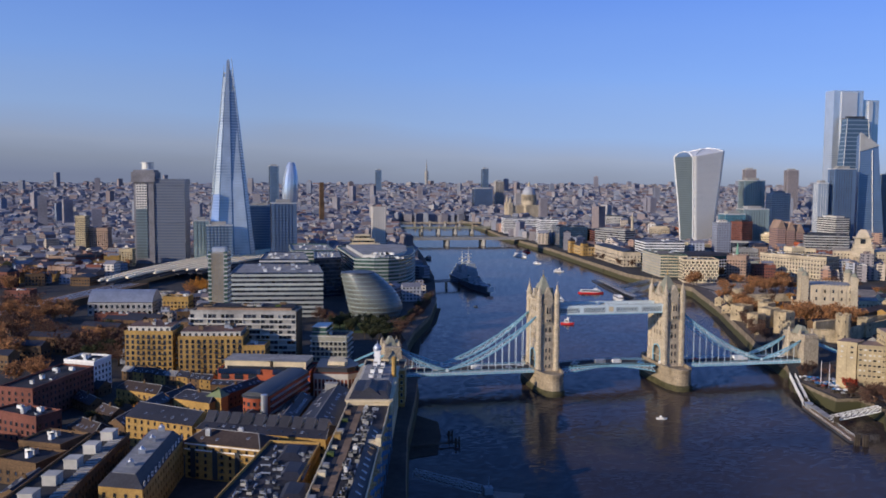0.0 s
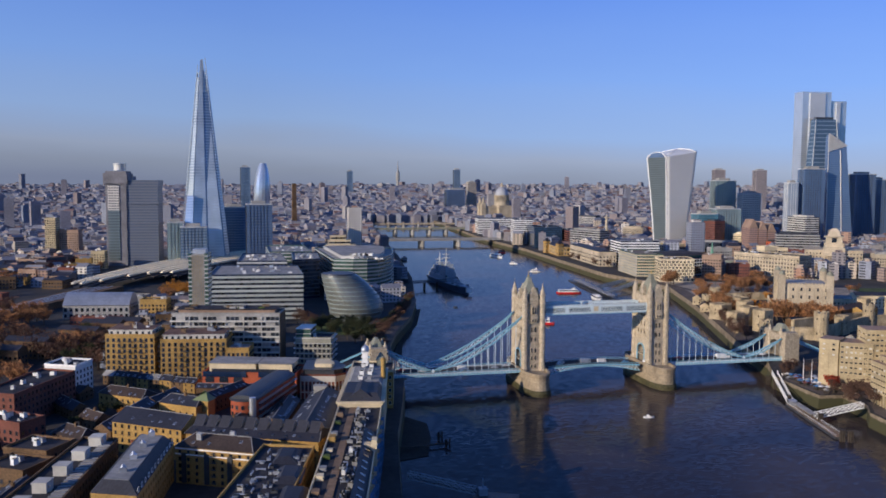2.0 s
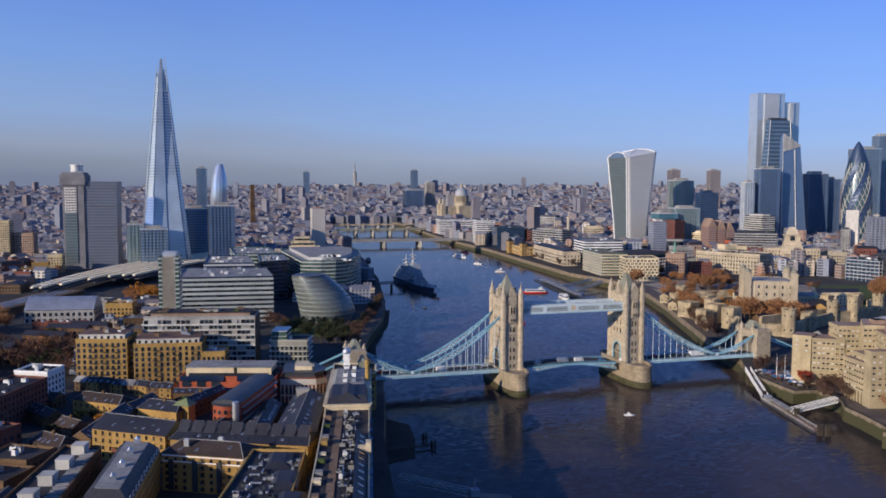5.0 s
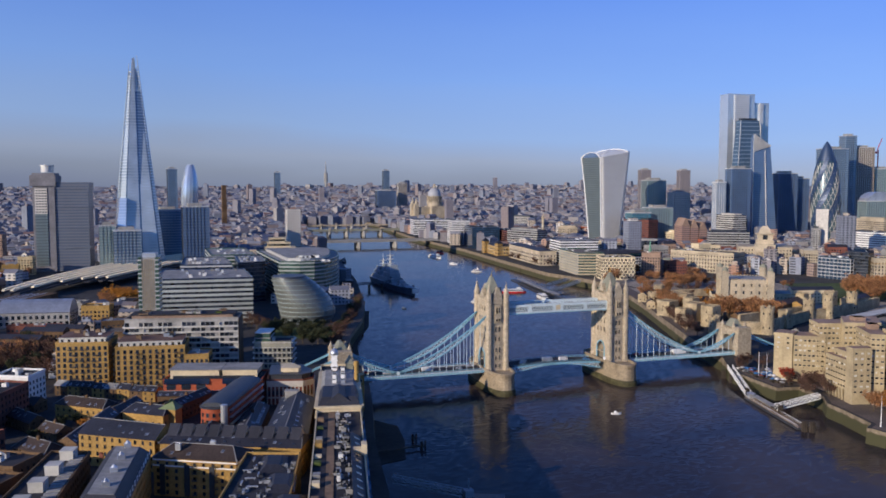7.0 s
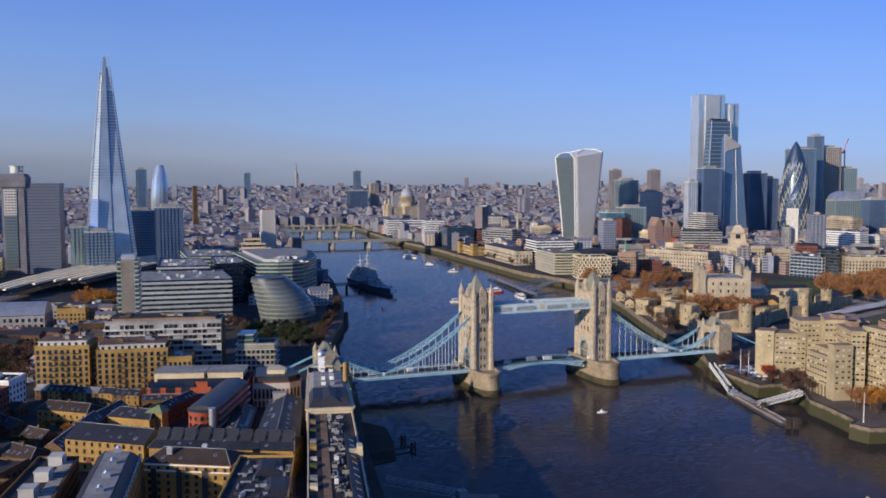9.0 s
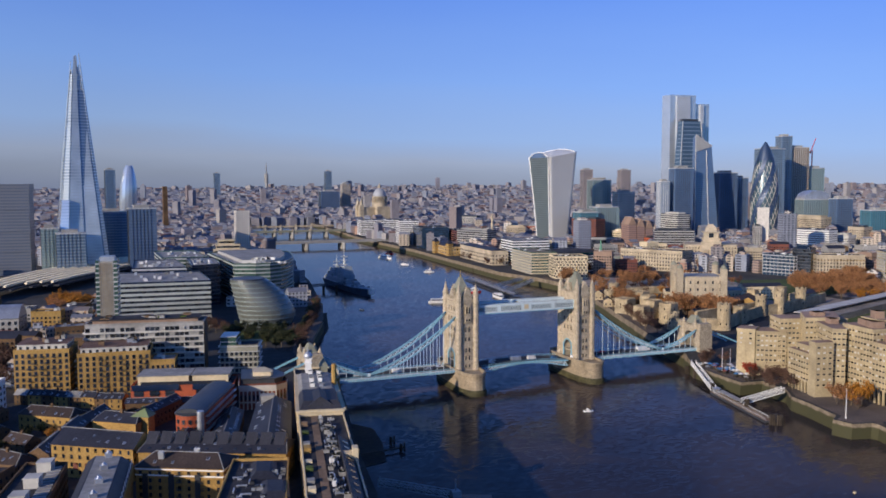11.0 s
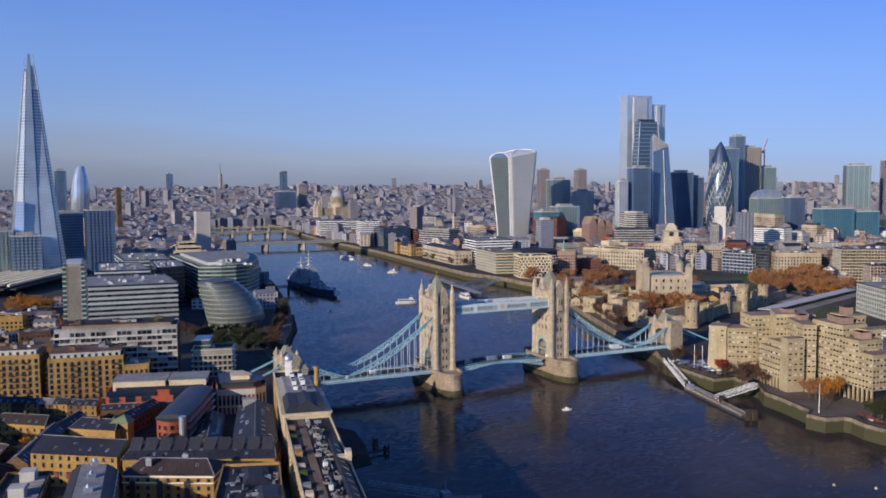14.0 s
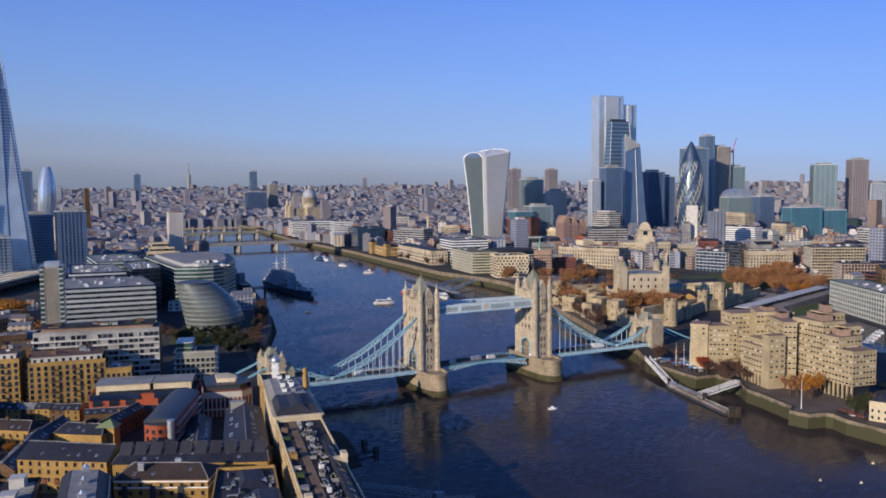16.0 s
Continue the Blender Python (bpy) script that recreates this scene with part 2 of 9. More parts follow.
# ---- mesh tools ----
class Mb:
    """Collects faces of one mesh; every face carries the index of its material."""

    def __init__(self):
        self.v, self.f, self.m, self.smooth = [], [], [], False

    def poly(self, pts, mi=0):
        k = len(self.v)
        self.v += [tuple(p) for p in pts]
        self.f.append(tuple(range(k, k + len(pts))))
        self.m.append(mi)

    def solid(self, low, high, mi=0, cap=None, bottom=False):
        """A closed form between two rings of equal length, counter-clockwise from above."""
        k, n = len(self.v), len(low)
        self.v += [tuple(p) for p in low] + [tuple(p) for p in high]
        for i in range(n):
            j = (i + 1) % n
            self.f.append((k + i, k + j, k + n + j, k + n + i))
            self.m.append(mi)
        self.f.append(tuple(range(k + n, k + 2 * n)))
        self.m.append(mi if cap is None else cap)
        if bottom:
            self.f.append(tuple(reversed(range(k, k + n))))
            self.m.append(mi)
        return self

    def prism(self, ring, z0, z1, mi=0, cap=None, bottom=False):
        return self.solid([(x, y, z0) for x, y in ring], [(x, y, z1) for x, y in ring], mi, cap, bottom)

    def box(self, x0, x1, y0, y1, z0, z1, mi=0, cap=None):
        return self.prism([(x0, y0), (x1, y0), (x1, y1), (x0, y1)], z0, z1, mi, cap, True)

    def cyl(self, x, y, r0, r1, z0, z1, n=8, mi=0, turn=0.0):
        a = [turn + 2 * math.pi * i / n for i in range(n)]
        return self.solid([(x + r0 * math.cos(t), y + r0 * math.sin(t), z0) for t in a], [(x + r1 * math.cos(t), y + r1 * math.sin(t), z1) for t in a], mi, None, True)

    def beam(self, p, q, w, h=None, mi=0):
        """A bar of square section from p to q."""
        p, q = Vector(p), Vector(q)
        d = (q - p).normalized()
        s = d.cross(Vector((0, 0, 1)))
        s = s.normalized() if s.length > 1e-4 else Vector((1, 0, 0))
        u = s.cross(d)
        s, u = s * w / 2, u * (h or w) / 2
        ring = (-s - u, s - u, s + u, -s + u)
        return self.solid([p + r for r in ring], [q + r for r in ring], mi, None, True)

    def loft(self, rings, mi=0, cap=True):
        k, n = len(self.v), len(rings[0])
        for r in rings:
            self.v += [tuple(p) for p in r]
        for a in range(len(rings) - 1):
            for i in range(n):
                j = (i + 1) % n
                self.f.append((k + a * n + i, k + a * n + j, k + (a + 1) * n + j, k + (a + 1) * n + i))
                self.m.append(mi)
        if cap:
            self.f.append(tuple(range(k + (len(rings) - 1) * n, k + len(rings) * n)))
            self.m.append(mi)
        return self

    def mesh(self, name, mats):
        me = bpy.data.meshes.new(name)
        me.from_pydata(self.v, [], self.f)
        for x in (mats if isinstance(mats, (list, tuple)) else [mats]):
            me.materials.append(x)
        me.polygons.foreach_set("material_index", self.m)
        if self.smooth:
            me.polygons.foreach_set("use_smooth", [True] * len(self.f))
        me.update()
        return me


def part(name, mb, mats, parent=None, label="", kind=""):
    ob = new(name, mb.mesh(name, mats) if isinstance(mb, Mb) else mb)
    if parent is not None:
        ob.parent = parent
    return tagged(ob, label, kind=kind)


def thing(name, label, category, x=0.0, y=0.0, z=0.0, turn=0.0, group="", kind=""):
    ob = new(name)
    ob.matrix_basis = pose(x, y, z, 0, 0, turn)
    ob.empty_display_size = 1
    return tagged(ob, label, category, group, kind)


def structure(name, mb, mats, label):
    return tagged(new(name, mb.mesh(name, mats)), label, kind="structure")


GROUND = 7.5
TIDE = -3.0
SHARED = {}


def shared(key, make, mats):
    if key not in SHARED:
        mb = Mb()
        make(mb)
        SHARED[key] = mb.mesh(key.split("|")[0], mats)
    return SHARED[key]


def window_mesh(w, h, frame_mat, glass=GLASS):
    """A window: a raised frame, a bar and a pane set back in it, facing -y."""
    def make(mb):
        t = min(0.16, w * 0.12)
        mb.box(-w / 2, w / 2, -0.03, 0.05, 0, h, 1)
        mb.box(-w / 2 - t, -w / 2 + 0.02, -0.14, 0.02, -t, h + t, 0)
        mb.box(w / 2 - 0.02, w / 2 + t, -0.14, 0.02, -t, h + t, 0)
        mb.box(-w / 2, w / 2, -0.2, 0.02, -t - 0.06, 0.02, 0)
        mb.box(-w / 2, w / 2, -0.14, 0.02, h - 0.02, h + t, 0)
    return shared("window|%.2f|%.2f|%s|%s" % (w, h, frame_mat.name, glass.name), make, [frame_mat, glass])


def wall_frame(a, b):
    """Turn and length of a wall from a to b whose outer side is on the right."""
    d = Vector((b[0] - a[0], b[1] - a[1]))
    return math.degrees(math.atan2(d.y, d.x)), d.length


def put_windows(parent, a, b, z0, rows, pitch_z, cols, w, h, frame_mat=STOCK_DK, glass=GLASS, skip=None, inset=0.0, name="window"):
    """Single windows along the wall from a to b, in rows."""
    turn, length = wall_frame(a, b)
    me = window_mesh(w, h, frame_mat, glass)
    for r in range(rows):
        for c in range(cols):
            if skip and skip(r, c):
                continue
            s = inset + (length - 2 * inset) * (c + 0.5) / cols
            ob = new(name, me)
            ob.parent = parent
            ob.matrix_basis = pose(a[0] + (b[0] - a[0]) * s / length, a[1] + (b[1] - a[1]) * s / length, z0 + r * pitch_z, 0, 0, turn)


def band(mb, a, b, z0, z1, out=0.06, mi=0, s0=0.0, s1=1.0, back=0.05):
    """A thin slab on the wall from a to b."""
    d = Vector((b[0] - a[0], b[1] - a[1]))
    n = Vector((d.y, -d.x)).normalized()
    p, q = Vector(a[:2]) + d * s0, Vector(a[:2]) + d * s1
    ring = [p + n * out, q + n * out, q - n * back, p - n * back]
    mb.prism([(r.x, r.y) for r in ring], z0, z1, mi, None, True)


def joined_windows(parent, ring, z0, z1, floor_h=3.4, bay=3.2, w=1.7, h=1.9, mats=None, edges=None, name="glazing", proud=0.07):
    """Windows too small to pick apart one by one, as raised panes in one part."""
    mb = Mb()
    n = len(ring)
    for e in range(n) if edges is None else edges:
        a, b = ring[e], ring[(e + 1) % n]
        length = math.hypot(b[0] - a[0], b[1] - a[1])
        cols = max(1, int(length / bay))
        rows = max(1, int((z1 - z0 - 1.0) / floor_h))
        for r in range(rows):
            zz = z0 + 1.0 + r * floor_h
            for c in range(cols):
                mid = (c + 0.5) / cols
                hw = w / 2 / length
                band(mb, a, b, zz, zz + h, proud, 0, mid - hw, mid + hw)
    return part(name, mb, mats or GLASS_J, parent, kind="stuff")


def inset_ring(ring, d):
    """The ring moved inwards by d (convex rings)."""
    n = len(ring)
    out = []
    for i in range(n):
        p, q, r = Vector(ring[i - 1][:2]), Vector(ring[i][:2]), Vector(ring[(i + 1) % n][:2])
        u, v = (q - p).normalized(), (r - q).normalized()
        nu, nv = Vector((-u.y, u.x)), Vector((-v.y, v.x))
        k = 1 + nu.dot(nv)
        out.append(tuple(q + (nu + nv) * d / max(k, 0.3)))
    return out


def flat_roof(parent, ring, z, wall_mat, roof_mat=FELT, parapet=1.0, thick=0.4):
    mb = Mb()
    mb.prism(inset_ring(ring, thick), z - 0.3, z + 0.02, 0)
    part("roof", mb, roof_mat, parent)
    mb = Mb()
    inner = inset_ring(ring, thick)
    outer = inset_ring(ring, -0.12)
    n = len(ring)
    for i in range(n):
        j = (i + 1) % n
        mb.prism([outer[i], outer[j], inner[j], inner[i]], z, z + parapet, 0, None, True)
    part("parapet", mb, wall_mat, parent)


def ridge_roof(parent, ring, z, rise, roof_mat, hip=0.0, over=0.5, along=None, gable_mat=None, name="roof", lights=0.0):
    """A pitched roof over four corners; its ridge runs along the longer sides, or as told. hip: how far its ends lean in."""
    r = [Vector(p[:2]) for p in inset_ring(ring, -over)]
    if along is None:
        along = (r[1] - r[0]).length >= (r[2] - r[1]).length
    if not along:
        r = r[1:] + r[:1]
    a, b = (r[0] + r[3]) / 2, (r[1] + r[2]) / 2
    d = (b - a).normalized()
    a, b = a + d * hip, b - d * hip
    lo = [(p.x, p.y, z) for p in r]
    top_a, top_b = (a.x, a.y, z + rise), (b.x, b.y, z + rise)
    mb = Mb()
    mb.poly([lo[0], lo[1], top_b, top_a], 0)
    mb.poly([lo[2], lo[3], top_a, top_b], 0)
    mb.poly([lo[1], lo[2], top_b], 0 if hip else 1)
    mb.poly([lo[3], lo[0], top_a], 0 if hip else 1)
    mb.poly([lo[3], lo[2], lo[1], lo[0]], 0)
    part(name, mb, [roof_mat, gable_mat or roof_mat], parent)
    if lights:
        cap = Mb()
        cap.beam((a.x, a.y, z + rise + 0.05), (b.x, b.y, z + rise + 0.05), 0.4, 0.2)
        for q, e in ((lo[0], top_a), (lo[1], top_b), (lo[2], top_b), (lo[3], top_a)):
            if hip:
                cap.beam((q[0], q[1], q[2] + 0.04), (e[0], e[1], e[2] + 0.04), 0.3, 0.14)
        part("ridge_cap", cap, FELT_LT, parent, "pale lead ridge capping")
        def light(m):
            m.box(-0.55, 0.55, -0.75, 0.75, -0.1, 0.12, 1)
            m.box(-0.45, 0.45, -0.65, 0.65, 0.1, 0.14, 0)
        mesh = shared("rooflight|slope", light, [GLASS_SKY, METAL])
        rng = random.Random(int(abs(parent.location.x * 7 + parent.location.y * 3)))
        for (p, q, e, f) in ((lo[0], lo[1], top_b, top_a), (lo[2], lo[3], top_a, top_b)):
            p, q, e, f = Vector(p), Vector(q), Vector(e), Vector(f)
            n = int((q - p).length / lights)
            for k in range(n):
                s = (k + 0.5) / n
                lift = rng.choice((0.35, 0.35, 0.62))
                if hip and not 0.12 < s < 0.88 or rng.random() < 0.25:
                    continue
                u = (q - p).normalized()
                w = (f + (e - f) * s - (p + (q - p) * s))
                w = (w - u * w.dot(u)).normalized()
                ob = new("rooflight", mesh)
                ob.parent = parent
                at = (p + (q - p) * s).lerp(f + (e - f) * s, lift)
                m = Matrix((u, w, u.cross(w))).transposed().to_4x4()
                m.translation = at
                ob.matrix_basis = m
    return top_a, top_b


def walls(parent, ring, z0, z1, m, name="wall"):
    mb = Mb()
    mb.prism(ring, z0, z1, 0, None, True)
    return part(name, mb, m, parent)


def quad(x, y, w, d, turn):
    """The corners of a rectangle from its front left corner, counter-clockwise."""
    c, s = math.cos(radians(turn)), math.sin(radians(turn))
    return [(x, y), (x + w * c, y + w * s), (x + w * c - d * s, y + w * s + d * c), (x - d * s, y + d * c)]


def roof_plant(parent, ring, z, count, rng, mats=(METAL, WHITE, FELT_LT), size=(1.2, 4.0), tall=(0.8, 2.4), name="roof_unit"):
    """Plant on a flat roof: housings with a lid and a base frame."""
    a, b, d = Vector(ring[0][:2]), Vector(ring[1][:2]), Vector(ring[3][:2])
    turn, _ = wall_frame(a, b)
    for _ in range(count):
        u, v = rng.uniform(0.12, 0.88), rng.uniform(0.12, 0.88)
        p = a + (b - a) * u + (d - a) * v
        w, e, h = rng.uniform(*size), rng.uniform(*size), rng.uniform(*tall)
        mb = Mb()
        mb.box(-w / 2, w / 2, -e / 2, e / 2, 0, 0.25, 0)
        mb.box(-w / 2 + 0.1, w / 2 - 0.1, -e / 2 + 0.1, e / 2 - 0.1, 0.2, h, 0)
        mb.box(-w / 2 + 0.02, w / 2 - 0.02, -e / 2 + 0.02, e / 2 - 0.02, h - 0.12, h, 0)
        if w > 2:
            mb.cyl(w * 0.2, 0, 0.45, 0.45, h, h + 0.3, 8)
        ob = part(name, mb, rng.choice(mats), parent)
        ob.matrix_basis = pose(p.x, p.y, z + 0.02, 0, 0, turn)


def chimney(parent, x, y, z, w=1.4, d=0.8, h=2.2, m=STOCK_DK, turn=0.0):
    mb = Mb()
    mb.box(-w / 2, w / 2, -d / 2, d / 2, -1.0, h)
    mb.box(-w / 2 - 0.12, w / 2 + 0.12, -d / 2 - 0.12, d / 2 + 0.12, h - 0.35, h - 0.1)
    for k in (-0.3, 0, 0.3):
        mb.cyl(k * w, 0, 0.16, 0.13, h, h + 0.55, 6)
    ob = part("chimney", mb, m, parent)
    ob.matrix_basis = pose(x, y, z, 0, 0, turn)


# ---- ground and river ----
SOUTH_BANK = [(-240, -800), (-154, -185), (-144, -120), (-131, -60), (-122, -13), (-114, 96), (-100, 150), (-73, 229), (-49, 330), (-17, 518), (18, 816), (45, 1090), (60, 1215), (85, 1480), (120, 1850), (155, 2150), (215, 3220)]
NORTH_BANK = [(40, -800), (96, -300), (101, -240), (102, -215), (101, -194), (104, -184), (103, -180.5), (93, -178), (90.5, -168), (98, -163), (104, -138), (106, -124), (115, -111), (118, -88), (103.5, -86), (105, -64), (108, -36), (122, -8), (142, 62), (207, 240), (250, 376), (249, 443), (236, 525), (248, 720), (263, 930), (264, 1115), (270, 1300), (290, 1500), (320, 1850), (345, 2200), (365, 3220)]
QUAY_Z = 4.8
FAR = 4950.0


def level(x, y):
    """Height of the ground: the hotel's quay lies lower than the streets."""
    if 60 < x < 178 and y < -8:
        return QUAY_Z + (GROUND - QUAY_Z) * max(0.0, min(1.0, (y + 36) / 28))
    return GROUND


def far_rise(x, y):
    """The slow rise of the land towards the northern and western heights."""
    d = math.hypot(x + 235, y + 495)
    return 84.0 * max(0.0, min(1.0, (d - 2500) / 2150)) ** 1.35

land = Mb()
for i in range(len(SOUTH_BANK) - 1):
    (x0, y0), (x1, y1) = SOUTH_BANK[i], SOUTH_BANK[i + 1]
    land.poly([(-FAR, y0, GROUND), (x0, y0, GROUND), (x1, y1, GROUND), (-FAR, y1, GROUND)])
    land.poly([(x1, y1, GROUND), (x0, y0, GROUND), (x0 + 1.5, y0, -8), (x1 + 1.5, y1, -8)], 1)
for i in range(len(NORTH_BANK) - 1):
    (x0, y0), (x1, y1) = NORTH_BANK[i], NORTH_BANK[i + 1]
    z0, z1 = (QUAY_Z if y < -30 else GROUND for y in (y0, y1))
    if y0 < -8:
        land.poly([(x0, y0, z0), (178, y0, z0), (178, y1, z1), (x1, y1, z1)])
        land.poly([(178, y0, z0), (178, y0, GROUND), (178, y1, GROUND), (178, y1, z1)], 1)
        land.poly([(178, y0, GROUND), (FAR, y0, GROUND), (FAR, y1, GROUND), (178, y1, GROUND)])
    else:
        land.poly([(x0, y0, GROUND), (FAR, y0, GROUND), (FAR, y1, GROUND), (x1, y1, GROUND)])
    land.poly([(x0, y0, z0), (x1, y1, z1), (x1 - 1.0, y1, -8), (x0 - 1.0, y0, -8)], 1)
land.poly([(-FAR, 3220, GROUND), (FAR, 3220, GROUND), (FAR, FAR, GROUND), (-FAR, FAR, GROUND)])
land.poly([(-FAR, -FAR, GROUND), (FAR, -FAR, GROUND), (FAR, -800, GROUND), (-FAR, -800, GROUND)])
land.poly([(365, 3220, GROUND), (215, 3220, GROUND), (215, 3220, -8), (365, 3220, -8)], 1)
EARTH = mat("city_ground", (0.05, 0.047, 0.045), 0.9, grain=0.25, grain_size=3.0, stain=0.35, stain_size=30.0)


def quay_material():
    """Stone with a weedy tide mark below high water."""
    m = mat("quay_stone", (0.22, 0.175, 0.12), 0.85, grain=0.25, grain_size=1.2, stain=0.35, stain_size=6.0, bump=0.4)
    n, l = m.node_tree.nodes, m.node_tree.links
    b = n["Principled BSDF"]
    dry = [x for x in n if x.type == "VECT_MATH"][0]
    g = [x for x in n if x.type == "NEW_GEOMETRY"][0]
    sep = n.new("ShaderNodeSeparateXYZ")
    l.new(g.outputs["Position"], sep.inputs[0])
    wob = [x for x in n if x.type == "TEX_NOISE"][0]
    add = n.new("ShaderNodeMath")
    add.operation = "MULTIPLY_ADD"
    add.inputs[1].default_value = 2.0
    l.new(wob.outputs["Fac"], add.inputs[0])
    l.new(sep.outputs["Z"], add.inputs[2])
    edge = n.new("ShaderNodeMapRange")
    edge.inputs["From Min"].default_value, edge.inputs["From Max"].default_value = 3.6, 4.4
    l.new(add.outputs[0], edge.inputs["Value"])
    mix = n.new("ShaderNodeMix")
    mix.data_type = "RGBA"
    mix.inputs[6].default_value = (0.062, 0.060, 0.028, 1)
    l.new(edge.outputs[0], mix.inputs[0])
    l.new(dry.outputs[0], mix.inputs[7])
    l.new(mix.outputs[2], b.inputs["Base Color"])
    return m


QUAY = quay_material()
structure("ground", land, [EARTH, QUAY], "city ground of streets and yards with stone river walls")

wmb = Mb()
wmb.poly([(-700, -FAR, TIDE), (700, -FAR, TIDE), (700, 3300, TIDE), (-700, 3300, TIDE)])
tagged(structure("water", wmb, WATER, "broad brown-blue tidal river with small ripples"), category="river")

# mud left bare by the low tide
mud = Mb()
mud.prism([(-146, -128), (-130, -123), (-123, -95), (-120, -70), (-129, -55), (-136, -80)], -4, TIDE + 0.35, 0)
mud.prism([(-98, 150), (-110, 100), (-104, 96), (-90, 172), (-65, 240), (-44, 330), (-51, 330), (-74, 229)], -4, TIDE + 0.5, 0)
mud.prism([(124, -8), (134, 58), (200, 240), (207, 240), (142, 62)], -4, TIDE + 0.7, 0)
mud.prism([(101, -240), (96, -300), (88, -300), (97, -226), (101, -216)], -4, TIDE + 0.5, 0)
structure("foreshore", mud, MUD, "dark wet mud foreshore along the river walls")

# grass, paths and roads
lawn = Mb()
lawn.prism([(-160, 150), (-112, 140), (-104, 165), (-112, 190), (-150, 200), (-165, 180)], GROUND - 0.1, GROUND + 0.06)
lawn.prism([(205, 190), (225, 175), (240, 215), (225, 240)], GROUND - 0.1, GROUND + 0.06)
lawn.prism([(260, 40), (330, 20), (420, 60), (400, 110), (300, 80)], GROUND - 0.1, GROUND + 0.06)
lawn.prism([(300, 200), (400, 180), (430, 260), (330, 300)], GROUND - 0.1, GROUND + 0.06)
lawn.prism([(360, 160), (430, 178), (545, 205), (545, 300), (440, 330), (385, 250)], GROUND - 0.1, GROUND + 0.06)
structure("lawn", lawn, GRASS, "worn autumn grass between walls and paths")
pav = Mb()
pav.prism([(-120, -13), (-113, 96), (-99, 150), (-72, 229), (-48, 330), (-62, 334), (-86, 236), (-112, 156), (-126, 100), (-134, -10)], GROUND - 0.1, GROUND + 0.08)
pav.prism([(143, 62), (208, 240), (251, 376), (250, 443), (262, 443), (263, 376), (222, 236), (158, 60)], GROUND - 0.1, GROUND + 0.08)
pav.prism([(102, -300), (104, -215), (103, -195), (106, -184), (105, -179), (95, -176.5), (92.5, -169), (100, -164.5), (106, -138), (108, -125), (117, -111), (120, -90), (120, -84), (106, -84.5), (107, -64), (110, -38), (140, -38), (140, -100), (150, -180), (150, -300)], QUAY_Z - 0.1, QUAY_Z + 0.08)
structure("pavement", pav, PAVING, "grey-brown paved riverside walk")
plaza = Mb()
plaza.prism([(262, 300), (300, 262), (420, 250), (440, 330), (300, 432), (264, 440), (264, 380)], GROUND - 0.1, GROUND + 0.08)
plaza.prism([(160, 96), (205, 218), (240, 266), (262, 300), (256, 372), (212, 238), (150, 70)], GROUND - 0.1, GROUND + 0.07)
plaza.prism([(303, 150), (415, 112), (545, 122), (545, 300), (442, 328), (421, 248), (303, 260)], GROUND - 0.1, GROUND + 0.03)
structure("plaza", plaza, PLAZA, "pale paved hill and quay round the fortress")
road = Mb()
road.prism([(-380, -9), (-134, -9), (-134, 9), (-380, 9)], GROUND - 0.1, GROUND + 0.05)
road.prism([(144, -9), (420, -9), (420, 9), (144, 9)], GROUND - 0.1, GROUND + 0.05)
road.prism([(430, 120), (445, 110), (470, 560), (440, 560)], GROUND - 0.1, GROUND + 0.05)
structure("road", road, ASPHALT, "dark asphalt city streets")

# the far land, rising to the heights behind the city
slope = Mb()
for i in range(60):
    a0, a1 = radians(-45 + 115 * i / 60), radians(-45 + 115 * (i + 1) / 60)
    for k in range(10):
        d0, d1 = 2620 + 208 * k, 2620 + 208 * (k + 1)
        p = [(-235 + d * math.sin(a), -495 + d * math.cos(a)) for d, a in ((d0, a0), (d0, a1), (d1, a1), (d1, a0))]
        slope.poly([(x, y, GROUND + 0.3 + far_rise(x, y)) for x, y in p[::-1]])
structure("far_ground", slope, EARTH, "far city land rising slowly to the horizon")

